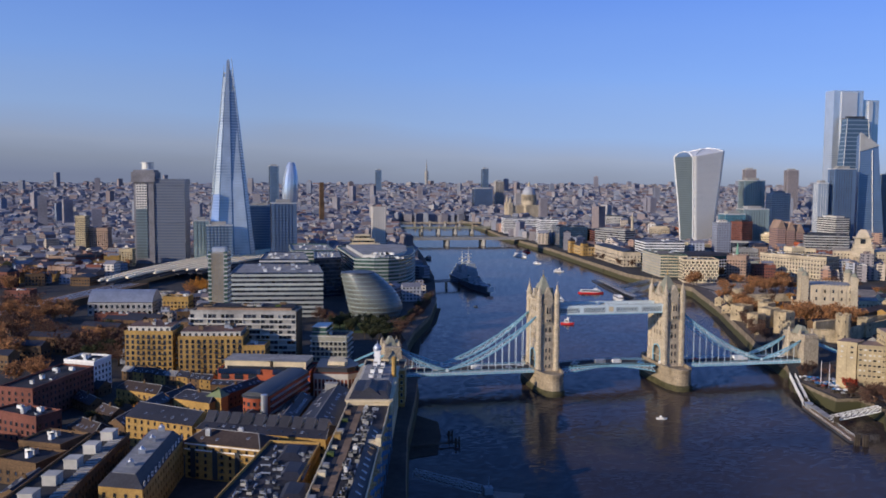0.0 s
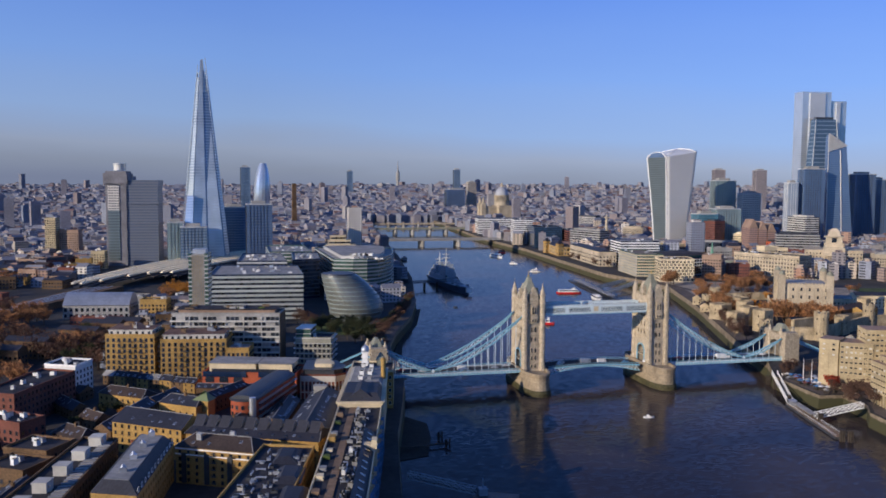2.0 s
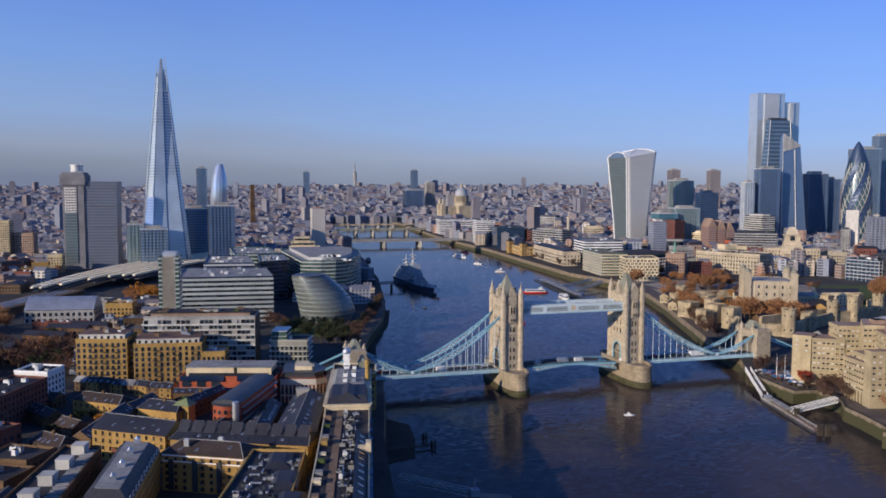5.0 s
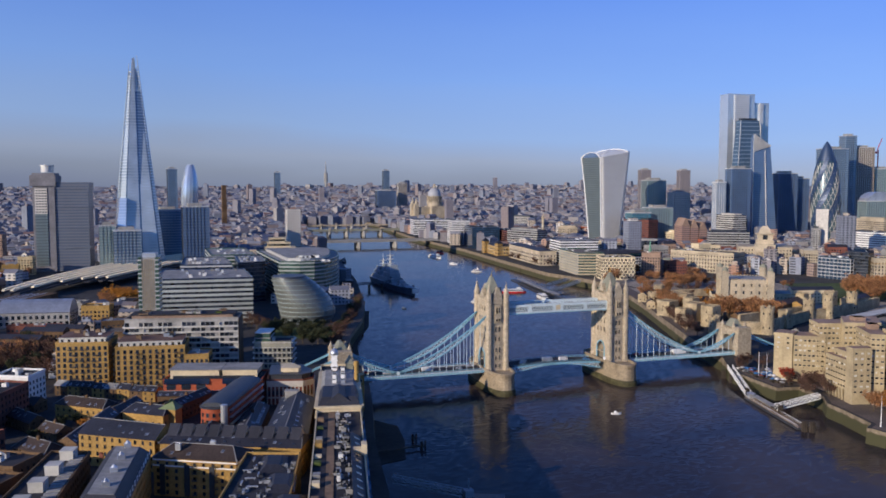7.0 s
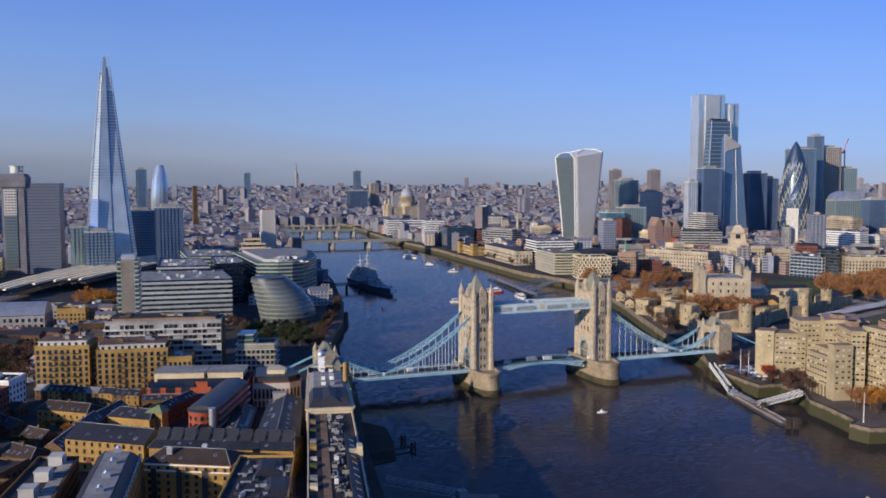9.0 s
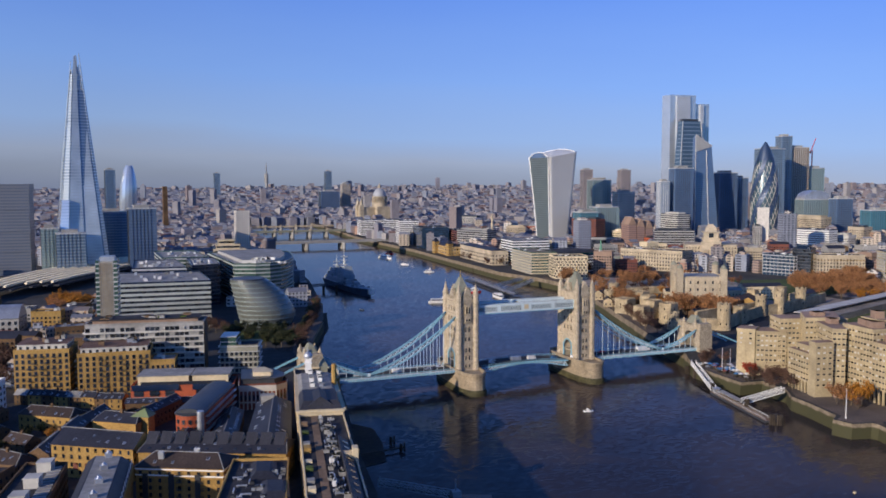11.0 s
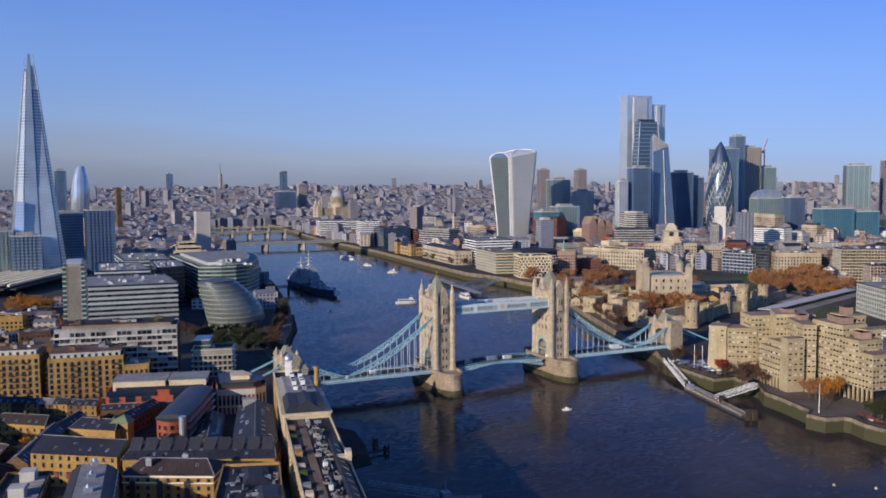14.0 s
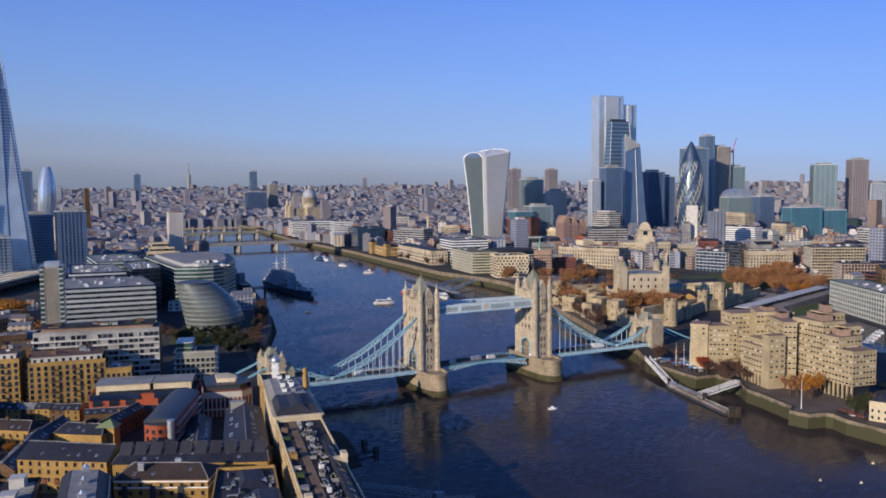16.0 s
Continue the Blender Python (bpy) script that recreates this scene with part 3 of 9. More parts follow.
# self-lit hills and painted hazy sky far behind the city, closing the view
def backdrop_material():
    m = bpy.data.materials.new("hazy_distance")
    m.use_nodes = True
    n, l = m.node_tree.nodes, m.node_tree.links
    n.remove(n["Principled BSDF"])
    g = n.new("ShaderNodeNewGeometry")
    sep = n.new("ShaderNodeSeparateXYZ")
    l.new(g.outputs["Position"], sep.inputs[0])
    streak = n.new("ShaderNodeTexNoise")
    streak.inputs["Scale"].default_value = 0.0016
    streak.inputs["Detail"].default_value = 4
    sc = n.new("ShaderNodeMapping")
    sc.inputs["Scale"].default_value = (0.5, 0.5, 2.2)
    l.new(g.outputs["Position"], sc.inputs["Vector"])
    l.new(sc.outputs[0], streak.inputs["Vector"])
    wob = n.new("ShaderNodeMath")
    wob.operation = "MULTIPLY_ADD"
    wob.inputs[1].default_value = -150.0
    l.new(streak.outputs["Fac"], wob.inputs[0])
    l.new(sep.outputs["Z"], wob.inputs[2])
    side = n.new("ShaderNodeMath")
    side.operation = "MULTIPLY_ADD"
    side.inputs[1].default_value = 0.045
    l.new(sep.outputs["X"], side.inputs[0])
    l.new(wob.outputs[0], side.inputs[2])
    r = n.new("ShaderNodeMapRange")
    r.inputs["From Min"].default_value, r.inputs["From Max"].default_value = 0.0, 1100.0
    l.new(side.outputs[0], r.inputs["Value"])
    # haze and sky colours painted by height, bottom to top
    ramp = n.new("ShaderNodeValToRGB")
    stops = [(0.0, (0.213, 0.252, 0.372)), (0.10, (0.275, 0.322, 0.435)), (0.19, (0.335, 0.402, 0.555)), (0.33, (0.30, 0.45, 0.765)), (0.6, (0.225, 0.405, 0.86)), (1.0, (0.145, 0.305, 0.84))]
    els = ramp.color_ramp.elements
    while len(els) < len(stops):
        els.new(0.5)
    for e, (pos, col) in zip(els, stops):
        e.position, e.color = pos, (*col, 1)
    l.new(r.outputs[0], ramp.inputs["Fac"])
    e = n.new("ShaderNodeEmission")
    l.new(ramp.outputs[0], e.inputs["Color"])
    # emission rises with x, so the sky's side-to-side brightness is painted too
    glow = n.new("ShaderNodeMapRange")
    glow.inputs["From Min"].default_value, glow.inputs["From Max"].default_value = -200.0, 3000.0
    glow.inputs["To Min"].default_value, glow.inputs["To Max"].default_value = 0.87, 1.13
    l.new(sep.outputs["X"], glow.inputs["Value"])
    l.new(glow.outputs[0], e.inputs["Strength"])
    l.new(e.outputs[0], n["Material Output"].inputs["Surface"])
    return m


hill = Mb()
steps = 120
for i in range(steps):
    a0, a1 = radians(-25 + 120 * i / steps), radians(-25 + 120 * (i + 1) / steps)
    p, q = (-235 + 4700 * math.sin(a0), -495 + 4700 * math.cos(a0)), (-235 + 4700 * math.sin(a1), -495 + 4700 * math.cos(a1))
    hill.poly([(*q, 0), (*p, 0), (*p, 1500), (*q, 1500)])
structure("backdrop", hill, backdrop_material(), "glowing shell painted as pale blue hazy sky over the horizon")
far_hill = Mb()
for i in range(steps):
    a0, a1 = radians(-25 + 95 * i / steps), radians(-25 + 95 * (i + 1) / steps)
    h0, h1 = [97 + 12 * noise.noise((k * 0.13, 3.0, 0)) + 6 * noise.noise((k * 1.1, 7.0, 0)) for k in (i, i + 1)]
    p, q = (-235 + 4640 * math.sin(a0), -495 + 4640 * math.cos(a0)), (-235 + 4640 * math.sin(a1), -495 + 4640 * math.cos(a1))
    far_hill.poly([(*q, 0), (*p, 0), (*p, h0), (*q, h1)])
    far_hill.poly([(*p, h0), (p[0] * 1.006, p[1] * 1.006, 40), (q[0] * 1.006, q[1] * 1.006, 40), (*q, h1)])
# unlit hill surface: the blue-grey of haze is emitted as one flat colour
glow_hill = bpy.data.materials.new("hazy_hills")
glow_hill.use_nodes = True
hn, hl = glow_hill.node_tree.nodes, glow_hill.node_tree.links
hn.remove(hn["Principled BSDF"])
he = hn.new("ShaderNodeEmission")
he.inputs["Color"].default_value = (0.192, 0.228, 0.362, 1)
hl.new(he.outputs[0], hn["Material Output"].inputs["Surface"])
structure("far_hills", far_hill, glow_hill, "low hills in a flat glowing blue-grey haze colour")


# ---- the suspension and bascule bridge ----
bridge = thing("bascule_bridge", "stone-towered bascule and suspension bridge with light blue ironwork", "bridge")
TOWER_X = 41.2


def pier_ring(grow):
    w, y0, y1 = 7.7 + grow, 13.0, 28.5 + grow * 1.6
    ring = []
    for s in (1, -1):
        for k in range(9):
            t = k / 8
            ring.append((s * w * math.cos(t * math.pi / 2) ** 0.8 if k < 8 else 0.0, s * (y0 + (y1 - y0) * math.sin(t * math.pi / 2) ** 1.0)))
        for k in range(7, 0, -1):
            t = k / 8
            ring.append((-s * w * math.cos(t * math.pi / 2) ** 0.8, s * (y0 + (y1 - y0) * math.sin(t * math.pi / 2) ** 1.0)))
        ring.append((-s * w, s * y0))
    return ring


def put(ob, x, y=0.0, z=0.0, turn=0.0):
    ob.matrix_basis = pose(x, y, z, 0, 0, turn)
    return ob


def gothic_window(w, h):
    def make(mb):
        pts = [(-w / 2, 0), (w / 2, 0), (w / 2, h * 0.7), (w / 4, h * 0.92), (0, h), (-w / 4, h * 0.92), (-w / 2, h * 0.7)]
        mb.solid([(x, 0.1, z) for x, z in pts], [(x, -0.05, z) for x, z in pts], 1)
        big = [(x * 1.35, z * 1.1 - 0.1) for x, z in pts]
        n = len(pts)
        for i in range(n):
            j = (i + 1) % n
            mb.solid([(*[(x, 0.1, z) for x, z in (big[i],)][0],), (big[j][0], 0.1, big[j][1]), (pts[j][0], 0.1, pts[j][1]), (pts[i][0], 0.1, pts[i][1])],
                     [(big[i][0], -0.3, big[i][1]), (big[j][0], -0.3, big[j][1]), (pts[j][0], -0.3, pts[j][1]), (pts[i][0], -0.3, pts[i][1])], 0)
    return shared("window|gothic|%.1f|%.1f" % (w, h), make, [STONE, GLASS])


def bridge_tower(x):
    pier = Mb()
    low, mid, top = pier_ring(0.9), pier_ring(0.2), pier_ring(-0.2)
    pier.loft([[(*p, 0.4) for p in mid], [(*p, 9.2) for p in top]], 0)
    rim, inn = pier_ring(0.3), pier_ring(-0.9)
    for i in range(len(rim)):
        j = (i + 1) % len(rim)
        pier.prism([rim[i], rim[j], inn[j], inn[i]], 9.1, 10.6, 0, None, True)
    for z in (4.6, 8.0):
        course = pier_ring(0.25)
        for i in range(len(course)):
            j = (i + 1) % len(course)
            pier.prism([course[i], course[j], inn[j], inn[i]], z, z + 0.45, 0, None, True)
    p = put(part("pier", pier, GRANITE, bridge, "rounded granite river pier"), x)
    foot = Mb()
    foot.loft([[(*q, -8) for q in low], [(*q, -0.9) for q in low], [(*q, 0.5) for q in mid]], 0)
    part("weedy_footing", foot, ALGAE, p, "weed-stained stone footing")

    t = Mb()
    # lower stage pierced by the roadway arch
    arch = [(-11, 8.5), (-5.2, 8.5), (-5.2, 17)] + [(-5.2 * math.cos(k * math.pi / 8), 17 + 4.6 * math.sin(k * math.pi / 8)) for k in range(1, 8)] + [(5.2, 17), (5.2, 8.5), (11, 8.5), (11, 26), (-11, 26)]
    t.solid([(-6.0, y, z) for y, z in arch], [(6.0, y, z) for y, z in arch], 0, None, True)
    t.box(-5.8, 5.8, -10.6, 10.6, 26, 52.5, 0)
    # belts of stone round the stages
    for z, g in ((14.5, 0.25), (25.6, 0.4), (31.2, 0.3), (38.2, 0.4), (43.2, 0.3), (50.8, 0.55), (52.4, 0.3)):
        t.box(-6.0 - g, 6.0 + g, -11.0 - g, 11.0 + g, z, z + 0.55, 0)
    # gabled bays
    for s in (-1, 1):
        t.solid([(-2.6, s * 11.2, 50), (2.6, s * 11.2, 50), (2.6, s * 8, 50), (-2.6, s * 8, 50)][::s], [(-2.6, s * 11.2, 55), (2.6, s * 11.2, 55), (2.6, s * 8, 55), (-2.6, s * 8, 55)][::s], 0)
        for k in range(4):
            wv = 2.6 - 0.65 * k
            t.box(-wv, wv, min(s * 11.2, s * 8), max(s * 11.2, s * 8), 54.9 + k * 1.35, 56.3 + k * 1.35, 0)
        t.box(-1.9, 1.9, min(s * 11.8, s * 10.5), max(s * 11.8, s * 10.5), 39.0, 49.8, 0)
        t.box(-2.3, 2.3, min(s * 12.3, s * 10.5), max(s * 12.3, s * 10.5), 41.3, 42.2, 0)
        for k in range(4):
            wv = 3.4 - 0.85 * k
            t.box(min(s * 6.2, s * 4), max(s * 6.2, s * 4), -wv, wv, 52 + k * 1.7, 53.8 + k * 1.7, 0)
        # corbelled battlement
        for k in range(9):
            yy = -9 + k * 2.25
            t.box(min(s * 5.6, s * 6.2), max(s * 5.6, s * 6.2), yy - 0.55, yy + 0.55, 52.8, 54.2, 0)
    tw = put(part("tower", t, TSTONE, bridge, "gothic stone tower with stepped gables"), x)
    roof = Mb()
    roof.loft([[(-5.0, -9.6, 52.9), (5.0, -9.6, 52.9), (5.0, 9.6, 52.9), (-5.0, 9.6, 52.9)], [(-3.0, -5.0, 58.8), (3.0, -5.0, 58.8), (3.0, 5.0, 58.8), (-3.0, 5.0, 58.8)], [(-0.8, -1.2, 65.4), (0.8, -1.2, 65.4), (0.8, 1.2, 65.4), (-0.8, 1.2, 65.4)]])
    roof.box(-1.0, 1.0, -1.4, 1.4, 65.3, 65.8)
    part("roof", roof, LEADROOF, tw, "steep grey-green slate roof")
    fin = Mb()
    fin.cyl(0, 0, 0.5, 0.32, 65.7, 66.8, 8)
    fin.cyl(0, 0, 0.75, 0.1, 66.8, 67.4, 8)
    fin.cyl(0, 0, 0.18, 0.06, 67.3, 70.0, 6)
    part("finial", fin, GOLD, tw, "gilded finial")
    for sx in (-1, 1):
        for sy in (-1, 1):
            u = Mb()
            u.cyl(0, 0, 2.15, 2.15, 8.6, 12, 8, 0, math.pi / 8)
            u.cyl(0, 0, 1.85, 1.8, 12, 52, 8, 0, math.pi / 8)
            for z in (14.5, 25.6, 31.2, 38.2, 43.2, 50.6, 55.4):
                u.cyl(0, 0, 2.1, 2.1, z, z + 0.5, 8, 0, math.pi / 8)
            u.cyl(0, 0, 1.75, 1.7, 52, 56, 8, 0, math.pi / 8)
            u.cyl(0, 0, 1.75, 0.22, 55.9, 61.6, 8, 0, math.pi / 8)
            u.cyl(0, 0, 0.45, 0.45, 61.4, 61.8, 8)
            u.cyl(0, 0, 0.13, 0.06, 61.7, 64.2, 6)
            ob = part("turret", u, TSTONE, tw, "octagonal corner turret with a stone spire")
            put(ob, sx * 5.6, sy * 10.6)
    # windows: pairs on the river faces, singles on the road faces
    for s in (-1, 1):
        for z, h in ((11.0, 2.2), (15.8, 3.0), (20.4, 3.0), (27.2, 2.8), (33.0, 3.2), (39.6, 1.6), (44.4, 4.2)):
            for dx in (-1.15, 1.15):
                ob = new("window", gothic_window(1.1, h))
                ob.parent = tw
                ob.matrix_basis = pose(dx * (0.72 if z > 39 else 1.0), s * (11.84 if z > 39 else (11.06 if z < 26 else 10.66)), z, 0, 0, 0 if s < 0 else 180)
        for z in (28, 33.5, 39.2, 45.2):
            for dy in (-4.2, 0, 4.2):
                ob = new("window", gothic_window(1.2, 3.0))
                ob.parent = tw
                ob.matrix_basis = pose(s * 5.86, dy, z, 0, 0, 90 if s > 0 else -90)
        lin = Mb()
        for k in range(10):
            a0, a1 = math.pi * k / 10, math.pi * (k + 1) / 10
            lin.beam((s * 6.15, -5.0 * math.cos(a0), 17 + 4.4 * math.sin(a0)), (s * 6.15, -5.0 * math.cos(a1), 17 + 4.4 * math.sin(a1)), 0.5, 0.8)
        for yy in (-5.0, 5.0):
            lin.box(s * 6.15 - 0.3, s * 6.15 + 0.3, yy - 0.4, yy + 0.4, 9.6, 17.2)
        part("arch_lining", lin, BLUE, tw, "light blue portal frame")
    return tw


for tx in (-TOWER_X, TOWER_X):
    bridge_tower(tx)

# high walkways with lattice sides
for sy in (-1, 1):
    y0 = sy * 7.4
    wk = Mb()
    wk.box(-35.4, 35.4, y0 - 1.7, y0 + 1.7, 43.6, 44.2, 0)
    wk.box(-35.4, 35.4, y0 - 1.5, y0 + 1.5, 47.9, 48.25, 2)
    for f in (-1, 1):
        yy = y0 + f * 1.7
        wk.box(-35.4, 35.4, yy - 0.15, yy + 0.15, 47.2, 48.5, 0)
        wk.box(-35.4, 35.4, yy - 0.15, yy + 0.15, 43.2, 44.3, 0)
        wk.box(-35.4, 35.4, yy - 0.2, yy + 0.2, 42.9, 43.3, 1)
        wk.box(-35.4, 35.4, yy - f * 0.55 - 0.05, yy - f * 0.55 + 0.05, 44.3, 47.3, 3)
        wk.box(-3.4, 3.4, yy - 0.25, yy + 0.25, 43.4, 48.6, 0)
        wk.box(-1.5, 1.5, yy - 0.32, yy + 0.32, 44.6, 47.6, 4)
        for px in (-35, -19, 19, 35):
            wk.box(px - 1.2, px + 1.2, yy - 0.2, yy + 0.2, 43.4, 48.4, 0)
    w = part("walkway", wk, [BLUE_PALE, BLUE, GLASS_DK, GLASS_BLUE, CREAM], bridge, "high-level footway with pale blue lattice sides")
    for f in (-1, 1):
        yy = y0 + f * 1.72
        lat = Mb()
        for a, b in ((-33.8, -20.2), (-17.8, -3.4), (3.4, 17.8), (20.2, 33.8)):
            n = 8
            for k in range(n):
                xa, xb = a + (b - a) * k / n, a + (b - a) * (k + 1) / n
                lat.beam((xa, yy, 44.5), (xb, yy, 47.4), 0.34, 0.36)
                lat.beam((xa, yy, 47.4), (xb, yy, 44.5), 0.34, 0.36)
        part("lattice", lat, BLUE_PALE, w, "pale crossed lattice bars")

# side spans and lifting span
for s in (-1, 1):
    d = Mb()
    xa, xb = s * 47.0, s * 134.0
    lo, hi = min(xa, xb), max(xa, xb)
    d.box(lo, hi, -8.6, 8.6, 8.5, 9.5, 0)
    d.box(lo, hi, -5.6, 5.6, 9.5, 9.62, 1)
    for f in (-1, 1):
        d.box(lo, hi, f * 9.0 - 0.3, f * 9.0 + 0.3, 7.9, 9.5, 2)
        d.box(lo, hi, f * 9.0 - 0.4, f * 9.0 + 0.4, 9.4, 9.7, 3)
        d.box(lo, hi, f * 9.0 - 0.1, f * 9.0 + 0.1, 10.4, 10.65, 2)
        for k in range(45):
            px = lo + (hi - lo) * (k + 0.5) / 45
            d.box(px - 0.1, px + 0.1, f * 9.0 - 0.1, f * 9.0 + 0.1, 9.6, 10.5, 2)
            d.box(px - 0.15, px + 0.15, f * 9.0 - 0.42, f * 9.0 + 0.42, 7.95, 9.5, 3)
    part("side_span_deck", d, [CONC_GR, ASPHALT, BLUE, BLUE_PALE], bridge, "roadway deck with blue edge girders")
    leaf = Mb()
    n = 12
    for k in range(n):
        u0, u1 = k / n, (k + 1) / n
        x0, x1 = s * 30.6 * (1 - u0), s * 30.6 * (1 - u1)
        z0, z1 = 9.5 + 1.3 * math.sin(u0 * math.pi / 2), 9.5 + 1.3 * math.sin(u1 * math.pi / 2)
        b0, b1 = 5.6 + 4.2 * math.sin(u0 * math.pi / 2), 5.6 + 4.2 * math.sin(u1 * math.pi / 2)
        ra, rb = [(x0, -8, z0 - 0.5), (x0, 8, z0 - 0.5), (x0, 8, z0), (x0, -8, z0)], [(x1, -8, z1 - 0.5), (x1, 8, z1 - 0.5), (x1, 8, z1), (x1, -8, z1)]
        leaf.solid(ra if s < 0 else ra[::-1], rb if s < 0 else rb[::-1], 0, None, True)
        for f in (-1, 1):
            yy = f * 8.2
            leaf.beam((x0, yy, z0 - 0.3), (x1, yy, z1 - 0.3), 0.5, 0.9, 1)
            leaf.beam((x0, yy, b0), (x1, yy, b1), 0.45, 0.6, 1)
            leaf.beam((x0, yy, b0), (x1, yy, z1 - 0.4), 0.3, 0.35, 2)
            leaf.beam((x1, yy, b1), (x1, yy, z1 - 0.4), 0.3, 0.35, 2)
            leaf.beam((x0, yy, z0 + 1.0), (x1, yy, z1 + 1.0), 0.16, 0.2, 1)
            leaf.beam((x1, yy, z1), (x1, yy, z1 + 1.0), 0.16, 0.16, 1)
    part("bascule_leaf", leaf, [ASPHALT, BLUE, BLUE_PALE], bridge, "lifting roadway leaf on arched blue lattice girders")


def chain(p, q, sag_top, sag_low, n, y):
    """One stiffened length of the suspension chain: two curved chords with crossed braces."""
    ob = Mb()
    def at(u, sag):
        return Vector((p[0] + (q[0] - p[0]) * u, y, p[1] + (q[1] - p[1]) * u - 4 * sag * u * (1 - u)))
    low = []
    for k in range(n):
        u0, u1 = k / n, (k + 1) / n
        a0, a1, b0, b1 = at(u0, sag_top), at(u1, sag_top), at(u0, sag_low), at(u1, sag_low)
        ob.beam(a0, a1, 0.75, 0.7, 0)
        ob.beam(b0, b1, 0.75, 0.7, 0)
        ob.beam(a0, b1, 0.3, 0.34, 1)
        ob.beam(b0, a1, 0.3, 0.34, 1)
        if k:
            ob.beam(a0, b0, 0.36, 0.4, 1)
            low.append(b0)
    c = part("chain", ob, [BLUE, BLUE_PALE], bridge, "light blue braced suspension chain")
    for b in low:
        if b.z > 11:
            h = Mb()
            h.beam((b.x, y, 9.6), (b.x, y, b.z), 0.24, 0.24)
            part("hanger", h, BLUE_PALE, c)
    return c


for s in (-1, 1):
    for f in (-1, 1):
        chain((s * 47.5, 43.0), (s * 103.5, 11.4), 3.2, 6.4, 13, f * 8.9)
        chain((s * 103.5, 11.4), (s * 131.0, 22.5), 0.6, 2.6, 6, f * 8.9)
        pin = Mb()
        pin.cyl(0, 0, 1.0, 1.0, -0.5, 0.5, 12)
        ob = part("chain_pin", pin, BLUE_PALE, bridge)
        ob.matrix_basis = pose(s * 103.5, f * 8.9, 11.2, 90, 0, 0)
        tie = Mb()
        tie.beam((s * 139, f * 8.9, 22.5), (s * 172, f * 8.9, 9.0), 0.8, 1.1)
        part("land_tie", tie, BLUE, bridge, "blue tie bar running down to the ground")
    # abutment gatehouse
    g = Mb()
    prof = [(-12, 0), (-6.2, 0), (-6.2, 16)] + [(-6.2 * math.cos(k * math.pi / 8), 16 + 4.5 * math.sin(k * math.pi / 8)) for k in range(1, 8)] + [(6.2, 16), (6.2, 0), (12, 0), (12, 24.5), (-12, 24.5)]
    g.solid([(-4.6, y, z) for y, z in prof], [(4.6, y, z) for y, z in prof], 0, None, True)
    g.box(-5.0, 5.0, -12.4, 12.4, 24.2, 25.0)
    for yy in (-9.4, 9.4):
        g.box(-5.2, 5.2, yy - 3.0, yy + 3.0, 0, 23.0)
        g.box(-4.6, 4.6, yy - 2.6, yy + 2.6, 25, 26.6)
    for k in range(10):
        for e in (-4.9, 4.3):
            g.box(e, e + 0.6, -11.6 + k * 2.45, -10.4 + k * 2.45, 25, 26.2)
    gh = put(part("gatehouse", g, TSTONE, bridge, "stone abutment gatehouse with an arch"), s * 136.5)
    r = Mb()
    r.loft([[(-3.8, -5.6, 25), (3.8, -5.6, 25), (3.8, 5.6, 25), (-3.8, 5.6, 25)], [(-0.9, -3.0, 31), (0.9, -3.0, 31), (0.9, 3.0, 31), (-0.9, 3.0, 31)]])
    part("roof", r, LEADROOF, gh, "steep grey-green roof")
    for sx in (-1, 1):
        for sy in (-1, 1):
            u = Mb()
            u.cyl(0, 0, 1.2, 1.15, 12, 26.5, 8)
            u.cyl(0, 0, 1.35, 0.15, 26.5, 29.8, 8)
            put(part("turret", u, TSTONE, gh), sx * 4.4, sy * 6.2)


# ---- buildings: a common builder ----
def block(name, label, ring, z1, wall, roof=("flat", FELT), win=None, joined=None, group="", category="building", z0=GROUND, plant=0, seed=1, frame_mat=None, cornice=None, base=None, edges=(0, 1, 3)):
    """A house or office block: walls, roof, windows and roof plant. win: (rows, bay, width, height, first sill, storey)."""
    cx, cy = sum(p[0] for p in ring) / len(ring), sum(p[1] for p in ring) / len(ring)
    ob = thing(name, label, category, cx, cy, z0, 0, group)
    loc = [(p[0] - cx, p[1] - cy) for p in ring]
    h = z1 - z0
    walls(ob, loc, -0.5, h, wall)
    rng = random.Random(seed)
    if roof[0] == "flat":
        flat_roof(ob, loc, h, wall, roof[1])
    elif roof[0] == "ridge":
        ridge_roof(ob, loc, h, roof[2], roof[1], roof[3] if len(roof) > 3 else 0.0, gable_mat=wall, lights=3.4 if cx > -345 and cy < 20 and cx < -100 else 0.0)
    if win:
        rows, bay, w, hh, sill, storey = win
        for e in edges:
            a, b = loc[e], loc[(e + 1) % len(loc)]
            length = math.hypot(b[0] - a[0], b[1] - a[1])
            put_windows(ob, a, b, sill, rows, storey, max(1, int(length / bay)), w, hh, frame_mat or wall)
    if joined:
        storey, bay, w, hh, glass = joined
        joined_windows(ob, loc, 0.6, h - 0.4, storey, bay, w, hh, glass, edges)
    if cornice:
        mb = Mb()
        for z in cornice[1:]:
            for e in range(len(loc)):
                band(mb, loc[e], loc[(e + 1) % len(loc)], z, z + 0.45, 0.28, 0)
        part("cornice", mb, cornice[0], ob)
    if plant:
        roof_plant(ob, inset_ring(loc, 1.5), h + 0.02, plant, rng)
    return ob, loc, h


